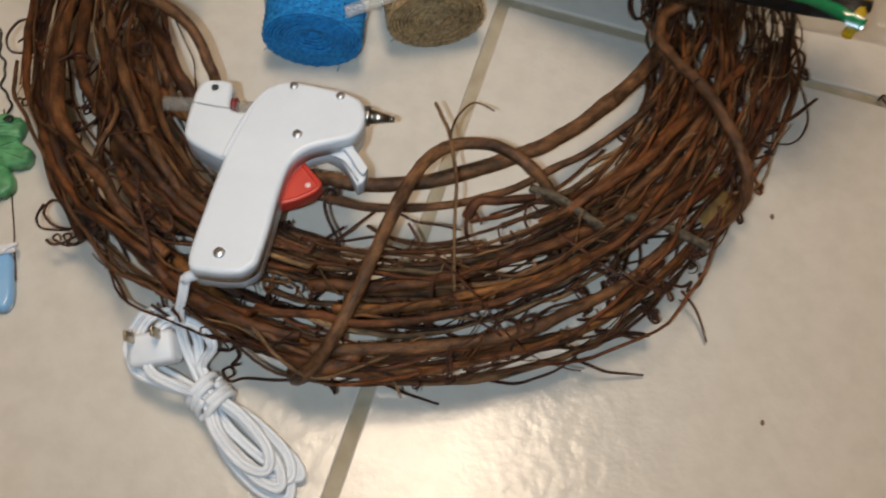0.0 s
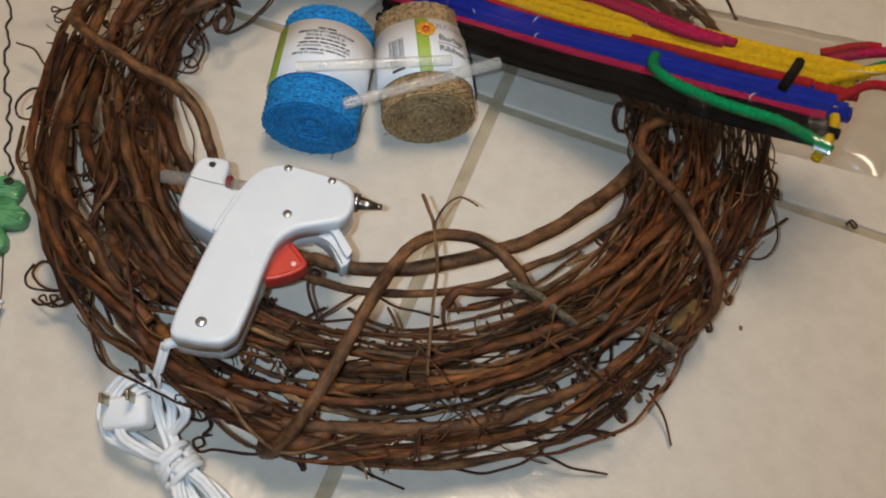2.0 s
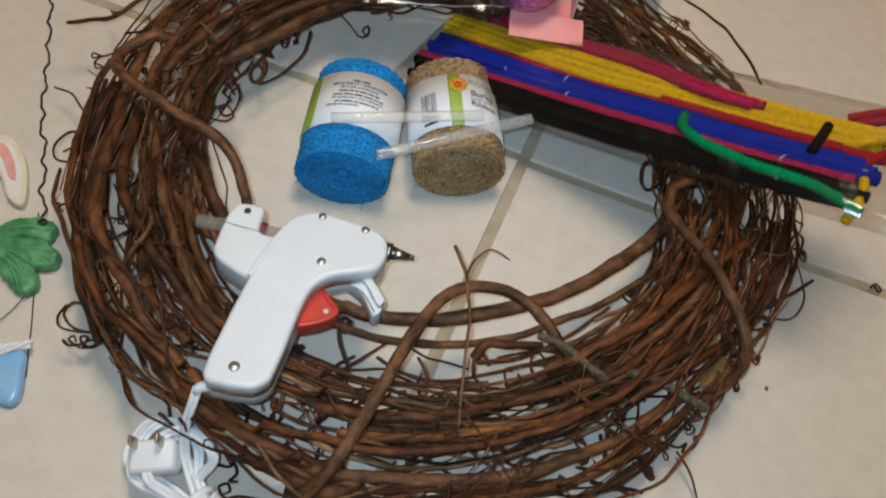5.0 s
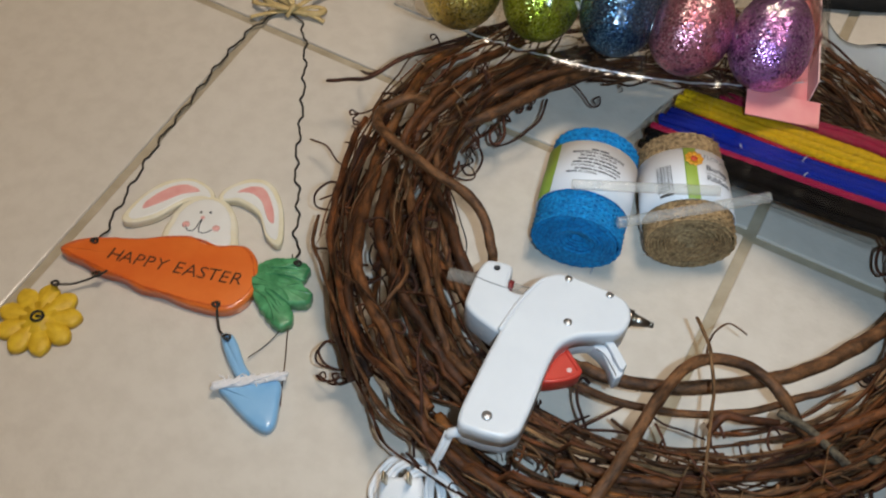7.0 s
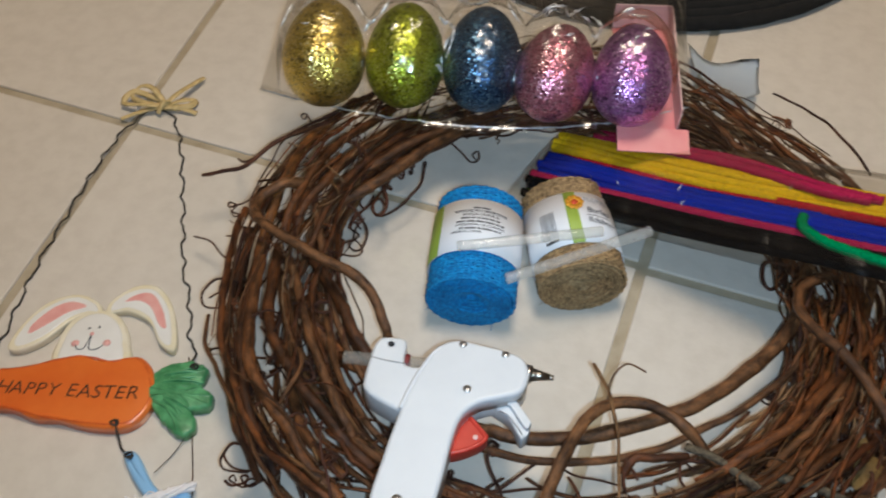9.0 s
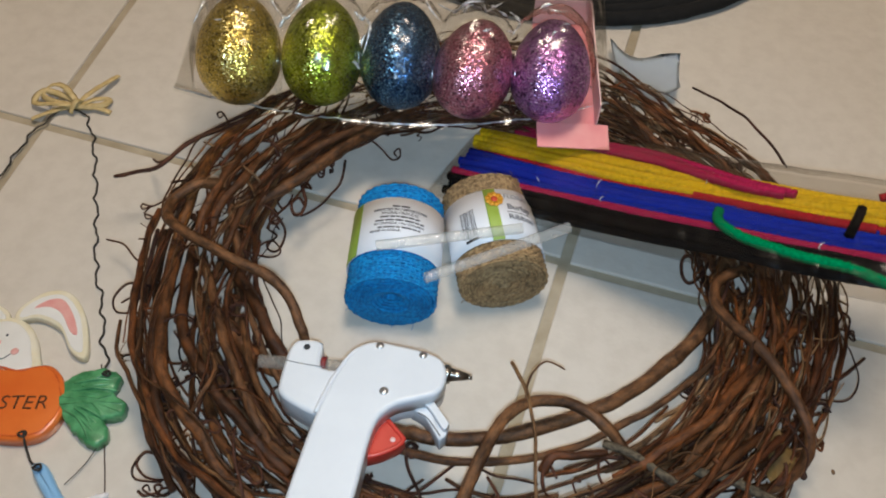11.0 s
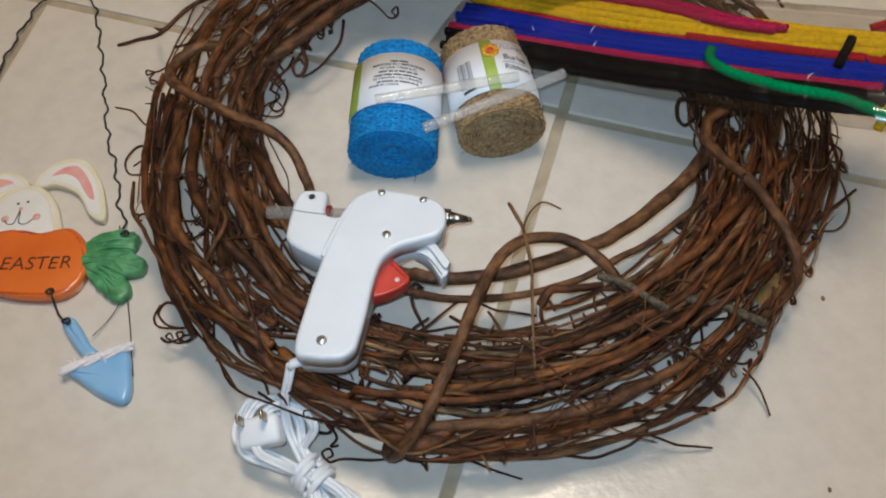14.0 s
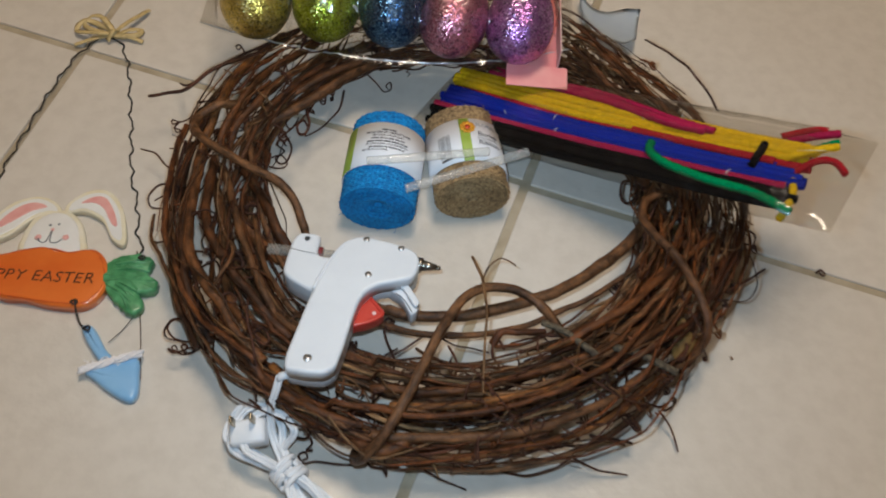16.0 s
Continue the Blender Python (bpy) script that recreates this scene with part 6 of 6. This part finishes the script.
# ---- hanging sign, laid flat ----
sign = thing("easter_sign", (-0.34, 0.37, 0), "painted carrot and bunny hanging sign lying on tiles", "sign")
carrot = part("carrot", pillow(loop2([(-0.424, 0.363), (-0.417, 0.372), (-0.404, 0.379), (-0.388, 0.383), (-0.372, 0.388), (-0.354, 0.395), (-0.338, 0.401), (-0.326, 0.398), (-0.314, 0.399), (-0.302, 0.403), (-0.292, 0.403), (-0.281, 0.393), (-0.274, 0.374), (-0.276, 0.358), (-0.284, 0.348), (-0.297, 0.344), (-0.318, 0.344), (-0.336, 0.347), (-0.353, 0.346), (-0.370, 0.351), (-0.386, 0.351), (-0.405, 0.356), (-0.418, 0.358)], 5), 0.001, 0.0105, 0.0030, 5, 0.0008), ORANGE, sign, "glossy orange carrot board")
rim_rng = random.Random(21)
rim_line = loop2([(-0.421, 0.363), (-0.404, 0.3765), (-0.372, 0.3855), (-0.338, 0.3985), (-0.314, 0.3965), (-0.293, 0.4005), (-0.2765, 0.374), (-0.286, 0.350), (-0.318, 0.3465), (-0.353, 0.3485), (-0.386, 0.3535), (-0.416, 0.360)], 6)
part("rim", tube_bm([(x + rim_rng.uniform(-0.0004, 0.0004), y + rim_rng.uniform(-0.0004, 0.0004), 0.0101) for x, y in rim_line + rim_line[:1]], 0.0009, 5, 0.7, 0.6, rim_rng), ORANGE_DEEP, carrot, "uneven darker rim of the board")
for word, x, y, size, turn in (("H", -0.3820, 0.3665, 0.0150, -2), ("A", -0.3725, 0.3668, 0.0148, 3), ("P", -0.3635, 0.3670, 0.0144, -1), ("P", -0.3555, 0.3676, 0.0146, 3), ("Y", -0.3465, 0.3682, 0.0146, 0),
                               ("E", -0.3330, 0.3690, 0.0152, 2), ("A", -0.3238, 0.3693, 0.0156, 5), ("S", -0.3150, 0.3700, 0.0152, 0), ("T", -0.3068, 0.3706, 0.0154, 6), ("E", -0.2985, 0.3712, 0.0150, 2), ("R", -0.2895, 0.3722, 0.0152, 6)):
    lettering(word, size, pose(x, y, 0.0116, 0, 0, turn + 2), CHAR, carrot, name="letter", offset=-0.0002, shear=0.14)
for pts, z in (([(-0.280, 0.393), (-0.268, 0.402), (-0.252, 0.405), (-0.242, 0.397), (-0.246, 0.385), (-0.262, 0.379), (-0.277, 0.378)], 0.0095),
               ([(-0.279, 0.382), (-0.262, 0.387), (-0.242, 0.385), (-0.232, 0.374), (-0.240, 0.366), (-0.258, 0.366), (-0.277, 0.370)], 0.0108),
               ([(-0.278, 0.372), (-0.262, 0.374), (-0.246, 0.367), (-0.239, 0.352), (-0.248, 0.345), (-0.259, 0.352), (-0.270, 0.361)], 0.0092)):
    part("carrot_leaf", pillow([(x + 0.0016 * noise.noise((x * 260, y * 260, 1.5)), y + 0.0016 * noise.noise((x * 260, y * 260, 8.5))) for x, y in loop2(pts, 9)], 0.001, z, 0.0028, 4, 0.0012), GREEN, sign, "ridged green leaf of the carrot")
for y0, x1, y1 in ((0.390, -0.246, 0.396), (0.379, -0.238, 0.376), (0.369, -0.247, 0.353), (0.384, -0.242, 0.388), (0.374, -0.244, 0.365)):
    for off in (-0.0035, 0.0035):
        part("leaf_rib", tube_bm(spline([(-0.266, y0 + off * 0.5, 0.0108), (-0.256, (y0 + y1) / 2 + off, 0.0114), (x1 - 0.003, y1 + off * 1.4, 0.0085)], 5), 0.0009, 5), GREEN, sign)
    part("leaf_rib", tube_bm(spline([(-0.272, y0, 0.0100), (-0.258, (y0 + y1) / 2 + 0.001, 0.0116), (x1, y1, 0.0085)], 5), 0.0011, 5), GREEN, sign)
part("bunny_head", pillow(loop2([(-0.355, 0.392), (-0.361, 0.415), (-0.357, 0.432), (-0.346, 0.442), (-0.331, 0.443), (-0.317, 0.434), (-0.307, 0.416), (-0.305, 0.398)], 6), 0.001, 0.0075, 0.003, 4), CREAM_EDGE, sign, "white bunny head with yellowed edge")
part("bunny_face", pillow(loop2([(-0.351, 0.392), (-0.356, 0.414), (-0.353, 0.429), (-0.344, 0.438), (-0.332, 0.439), (-0.320, 0.431), (-0.312, 0.416), (-0.310, 0.398)], 6), 0.004, 0.0082, 0.002, 4, 0.0008), CREAM, sign)
for edge_pts, white_pts, pink_pts in (
        ([(-0.337, 0.441), (-0.343, 0.450), (-0.361, 0.455), (-0.380, 0.446), (-0.391, 0.428), (-0.396, 0.404), (-0.387, 0.400), (-0.371, 0.411), (-0.358, 0.430), (-0.347, 0.438)],
         [(-0.340, 0.441), (-0.346, 0.448), (-0.361, 0.452), (-0.377, 0.443), (-0.388, 0.427), (-0.392, 0.408), (-0.386, 0.404), (-0.372, 0.415), (-0.359, 0.433), (-0.348, 0.440)],
         [(-0.350, 0.444), (-0.362, 0.447), (-0.374, 0.440), (-0.384, 0.424), (-0.384, 0.415), (-0.374, 0.424), (-0.362, 0.437)]),
        ([(-0.333, 0.441), (-0.333, 0.453), (-0.319, 0.468), (-0.301, 0.469), (-0.285, 0.452), (-0.274, 0.426), (-0.273, 0.413), (-0.285, 0.418), (-0.298, 0.436), (-0.317, 0.444)],
         [(-0.330, 0.443), (-0.329, 0.453), (-0.317, 0.464), (-0.303, 0.465), (-0.288, 0.450), (-0.278, 0.426), (-0.277, 0.417), (-0.286, 0.422), (-0.299, 0.440), (-0.317, 0.447)],
         [(-0.322, 0.452), (-0.314, 0.460), (-0.303, 0.461), (-0.291, 0.447), (-0.284, 0.432), (-0.290, 0.434), (-0.301, 0.449), (-0.312, 0.454)])):
    ear = part("bunny_ear", pillow(loop2(edge_pts, 5), 0.001, 0.0075, 0.0014, 4), CREAM_EDGE, sign, "floppy white bunny ear with pink inside")
    part("ear_front", pillow(loop2(white_pts, 5), 0.004, 0.0080, 0.0007, 3), CREAM, ear)
    part("ear_inside", pillow(loop2(pink_pts, 5), 0.005, 0.0084, 0.0004, 2), PINK_EAR, ear)
for x, y, r, mat, name in ((-0.340, 0.424, 0.0011, INK, "eye"), (-0.333, 0.426, 0.0011, INK, "eye"), (-0.346, 0.410, 0.0030, PINK_EAR, "cheek"), (-0.323, 0.413, 0.0030, PINK_EAR, "cheek"), (-0.3365, 0.4195, 0.0018, PINK_EAR, "nose")):
    part(name, disc(bmesh.new(), (x, y, 0.0088), r, 0.0006, sides=14, r2=r * 0.8), mat, sign)
part("mouth", tube_bm(spline([(-0.3455, 0.4085, 0.0094), (-0.3425, 0.4050, 0.0094), (-0.338, 0.4065, 0.0094), (-0.3365, 0.418, 0.0094), (-0.3345, 0.4068, 0.0094), (-0.329, 0.4062, 0.0094), (-0.325, 0.4105, 0.0094)], 6), 0.0004, 4), INK, sign)


def wavy_wire(pts, name="wire", amp=0.0016, waves=90, r=0.0009):
    path = spline(pts, 14)
    run, out = 0.0, [path[0]]
    for a, b, c in zip(path, path[1:], path[2:] + [path[-1]]):
        run += (b - a).length
        d = (c - a)
        q = Vector((-d.y, d.x, 0))
        q = q.normalized() if q.length > 1e-9 else q
        out.append(b + q * amp * (math.sin(run * waves * 2.4) + 0.5 * math.sin(run * waves * 5.3 + 1)))
    return part(name, tube_bm(out, r, 6), WIRE, sign, "thin crimped black wire")


wavy_wire([(-0.402, 0.374, 0.012), (-0.403, 0.384, 0.004), (-0.406, 0.420, 0.0015), (-0.407, 0.479, 0.0015), (-0.403, 0.540, 0.0015), (-0.397, 0.600, 0.0015), (-0.388, 0.645, 0.0015), (-0.370, 0.668, 0.004), (-0.356, 0.667, 0.003), (-0.345, 0.655, 0.0015), (-0.332, 0.626, 0.0015), (-0.310, 0.560, 0.0015), (-0.292, 0.499, 0.0015), (-0.276, 0.462, 0.0015), (-0.266, 0.430, 0.0015), (-0.256, 0.410, 0.004), (-0.252, 0.399, 0.0115)])
wavy_wire([(-0.380, 0.352, 0.012), (-0.386, 0.347, 0.010), (-0.398, 0.338, 0.007), (-0.411, 0.331, 0.010)], amp=0.0003)
wavy_wire([(-0.294, 0.350, 0.012), (-0.291, 0.341, 0.006), (-0.285, 0.333, 0.003), (-0.276, 0.325, 0.009)], amp=0.0004)
for x, y in ((-0.402, 0.374), (-0.252, 0.399), (-0.386, 0.347), (-0.294, 0.348), (-0.410, 0.331), (-0.276, 0.325)):
    bm = bmesh.new()
    tube(bm, [(x + 0.0026 * math.cos(a), y + 0.002 * math.sin(a), 0.0118 + 0.0008 * math.sin(2 * a)) for a in [0.5 * k for k in range(16)]], 0.0009, 5)
    part("wire_twist", bm, WIRE, sign)
part("thread", tube_bm(spline([(-0.243, 0.349, 0.006), (-0.250, 0.334, 0.002), (-0.258, 0.318, 0.004)], 5), 0.0004, 4), WIRE, sign)
# daisy
daisy = part("daisy", disc(bmesh.new(), (-0.410, 0.304, 0.001), 0.013, 0.006, sides=20), YELLOW, sign, "yellow painted daisy")
for k in range(9):
    a = 2 * math.pi * k / 9 + 0.35
    c, s = math.cos(a), math.sin(a)
    pts = [(-0.410 + c * u - s * w, 0.304 + s * u + c * w) for u, w in ((0.004, -0.003), (0.014, -0.0062), (0.024, -0.0072), (0.0300, 0.0), (0.024, 0.0072), (0.014, 0.0062), (0.004, 0.003))]
    part("petal", pillow(loop2(pts, 4), 0.001, 0.0065, 0.0025, 3, 0.001), YELLOW, daisy)
ring = [(-0.410 + 0.0042 * math.cos(k), 0.304 + 0.0042 * math.sin(k), 0.0082) for k in [0.45 * i for i in range(15)]]
part("daisy_centre", tube_bm(ring + [(-0.4085, 0.3045, 0.0085), (-0.411, 0.3035, 0.0085)], 0.0010, 5), WIRE, daisy, "dark coiled wire centre")
# trowel
trowel = part("trowel", pillow(loop2([(-0.267, 0.290), (-0.247, 0.302), (-0.230, 0.306), (-0.224, 0.290), (-0.221, 0.274), (-0.227, 0.268), (-0.243, 0.274), (-0.258, 0.283)], 5), 0.001, 0.0085, 0.0035, 4, 0.0008), SKY, sign, "glossy light blue trowel with white yarn tied on")
part("trowel_handle", pillow(loop2([(-0.282, 0.327), (-0.277, 0.331), (-0.270, 0.327), (-0.258, 0.312), (-0.250, 0.304), (-0.254, 0.298), (-0.260, 0.301), (-0.272, 0.313)], 5), 0.001, 0.0090, 0.0035, 4), SKY, trowel)
# dark disc laid on the handle, painting the shade inside its hole
part("hole_shade", disc(bmesh.new(), (-0.2755, 0.3245, 0.0087), 0.0014, 0.0006, sides=12), INK, trowel)
for k in range(9):
    path = []
    for i in range(12):
        u = -0.06 + 1.10 * i / 11
        path.append((-0.268 + 0.040 * u + 0.0008 * math.sin(3 * k + 5 * u), 0.289 + 0.020 * u + 0.0024 * math.sin(2.2 * k + 6 * u), 0.0095 + 0.0016 * math.cos(2.2 * k + 6 * u)))
    part("yarn", tube_bm(spline(path, 3), 0.0012, 6, jitter=0.5, rng=RNG), FLUFF, trowel)
for k in range(26):
    u = RNG.random()
    c = Vector((-0.268 + 0.042 * u, 0.289 + 0.021 * u, 0.0098))
    end = c + Vector((RNG.uniform(-0.007, 0.009), RNG.uniform(-0.004, 0.007), RNG.uniform(-0.002, 0.003)))
    part("yarn_wisp", tube_bm(spline([c, c.lerp(end, 0.5) + Vector((0.001, 0.001, 0.001)), end], 4), 0.0006, 5, jitter=0.5, rng=RNG), FLUFF, trowel)
# raffia bow
for pts in ([(-0.358, 0.672, 0.006), (-0.376, 0.668, 0.010), (-0.398, 0.672, 0.006), (-0.392, 0.684, 0.010), (-0.372, 0.680, 0.008), (-0.358, 0.673, 0.007)],
            [(-0.358, 0.672, 0.007), (-0.372, 0.685, 0.014), (-0.386, 0.690, 0.012), (-0.392, 0.679, 0.008), (-0.374, 0.671, 0.008), (-0.358, 0.671, 0.006)],
            [(-0.358, 0.672, 0.006), (-0.345, 0.678, 0.009), (-0.334, 0.684, 0.005), (-0.338, 0.674, 0.006), (-0.358, 0.670, 0.006)],
            [(-0.360, 0.671, 0.008), (-0.348, 0.690, 0.010), (-0.336, 0.717, 0.004)], [(-0.360, 0.671, 0.006), (-0.344, 0.672, 0.005), (-0.330, 0.670, 0.002)],
            [(-0.366, 0.670, 0.006), (-0.384, 0.662, 0.004), (-0.396, 0.655, 0.002)], [(-0.364, 0.664, 0.004), (-0.359, 0.672, 0.012), (-0.356, 0.679, 0.004)]):
    part("raffia", tube_bm(spline(pts, 6), 0.0028, 6, 0.35, 0.3, RNG), RAFFIA, sign, "pale yellow raffia bow")

# ---- scraps on the floor ----
scrap = bmesh.new()
far_edge = spline([(0.116, 0.806, 0.016), (0.131, 0.797, 0.006), (0.150, 0.796, 0.003), (0.170, 0.803, 0.003), (0.186, 0.806, 0.004)], 3)
near_edge = spline([(0.121, 0.748, 0.026), (0.132, 0.731, 0.028), (0.147, 0.721, 0.028), (0.162, 0.724, 0.022), (0.176, 0.736, 0.020)], 3)
rows = []
for i, (p, q) in enumerate(zip(far_edge, near_edge)):
    row = []
    for k in range(9):
        u = k / 8
        c = p.lerp(q, u)
        row.append(scrap.verts.new((c.x, c.y, c.z - 0.006 * math.sin(math.pi * u) + 0.0008 * math.sin(0.9 * i + 2 * u))))
    rows.append(row)
for a, b in zip(rows, rows[1:]):
    for k in range(8):
        scrap.faces.new((a[k], a[k + 1], b[k + 1], b[k]))
bmesh.ops.solidify(scrap, geom=scrap.faces[:], thickness=0.0002)
tagged(new("paper_scrap", mesh_of("paper_scrap", scrap, SCRAP)), "curled white paper scrap beside the wreath", "paper")
bit = tube_bm(spline([(0.336, 0.470, 0.002), (0.340, 0.4735, 0.003), (0.344, 0.470, 0.002), (0.341, 0.467, 0.003), (0.338, 0.471, 0.004)], 5), 0.0009, 5)
tagged(new("tendril_scrap", mesh_of("tendril_scrap", bit, TENDRIL)), "tiny broken dark tendril on a grout joint", "plant scrap")
for x, y, r in ((0.253, 0.372, 0.0013), (0.235, 0.232, 0.0012)):
    bm = bmesh.new()
    bmesh.ops.create_icosphere(bm, subdivisions=2, radius=r, matrix=Matrix.Translation((x, y, r * 0.6)) @ Matrix.Diagonal((1, 1.6, 0.6, 1)))
    tagged(new("bark_crumb", mesh_of("bark_crumb", bm, STRAW)), "tiny brown bark crumb on a tile", "plant scrap")

# ---- coiled black mat ----
MX, MY, MR = 0.085, 1.115, 0.278
mat_thing = thing("round_mat", (MX, MY, 0), "round black coiled cord mat on the tiles", "mat")
for k in range(22):
    r = MR - 0.0062 - 0.0122 * k
    if r < 0.01:
        break
    n = max(24, int(r * 420))
    pts = [(MX + (r + 0.0006 * math.sin(60 * a)) * math.cos(a), MY + r * math.sin(a), 0.0085 + 0.0004 * math.sin(45 * a)) for a in [2 * math.pi * i / n for i in range(n + 1)]]
    part("coil", tube_bm(pts, 0.0075, 7, jitter=0.18, rng=RNG), BLACK_MAT, mat_thing)

# ---- floor tiles ----
def joint_u(i, w):
    """Where a column joint runs: west of the wreath, skewed to fit the camera's view."""
    if i == -1:
        return -1.003 - 0.083 * min(1.5, max(-1.5, w))
    return float(i)


def laid_tile(i, j):
    bm = bmesh.new()
    g = JOINT / 2
    slip = 0.0045 if i < 0 else 0.001
    low, high = j * PITCH + g + slip, (j + 1) * PITCH - g + slip
    edge = [(joint_u(i, j) * PITCH + g, low), (joint_u(i + 1, j) * PITCH - g, low), (joint_u(i + 1, j + 1) * PITCH - g, high), (joint_u(i, j + 1) * PITCH + g, high)]
    mid = Vector(((i + 0.5) * PITCH, (j + 0.5) * PITCH, 0))
    lower = [bm.verts.new(Vector((x, y, -0.007)) - mid) for x, y in edge]
    upper = [bm.verts.new(Vector((x, y, 0.0)) - mid) for x, y in edge]
    bm.faces.new(lower[::-1])
    bm.faces.new(upper)
    for k in range(4):
        bm.faces.new((lower[k], lower[(k + 1) % 4], upper[(k + 1) % 4], upper[k]))
    bmesh.ops.bevel(bm, geom=bm.edges[:], offset=0.0012, segments=2, affect="EDGES", profile=0.5)
    return mesh_of("tile", bm, TILE, False)


plain_east, plain_west = laid_tile(0, 0), laid_tile(-4, 0)
for i in range(-5, 5):
    for j in range(-5, 5):
        me = laid_tile(i, j) if i in (-2, -1) else plain_east if i >= 0 else plain_west
        ob = new("tile", me)
        ob.matrix_basis = GRID @ pose((i + 0.5) * PITCH, (j + 0.5) * PITCH, 0)
        ob.parent = floor
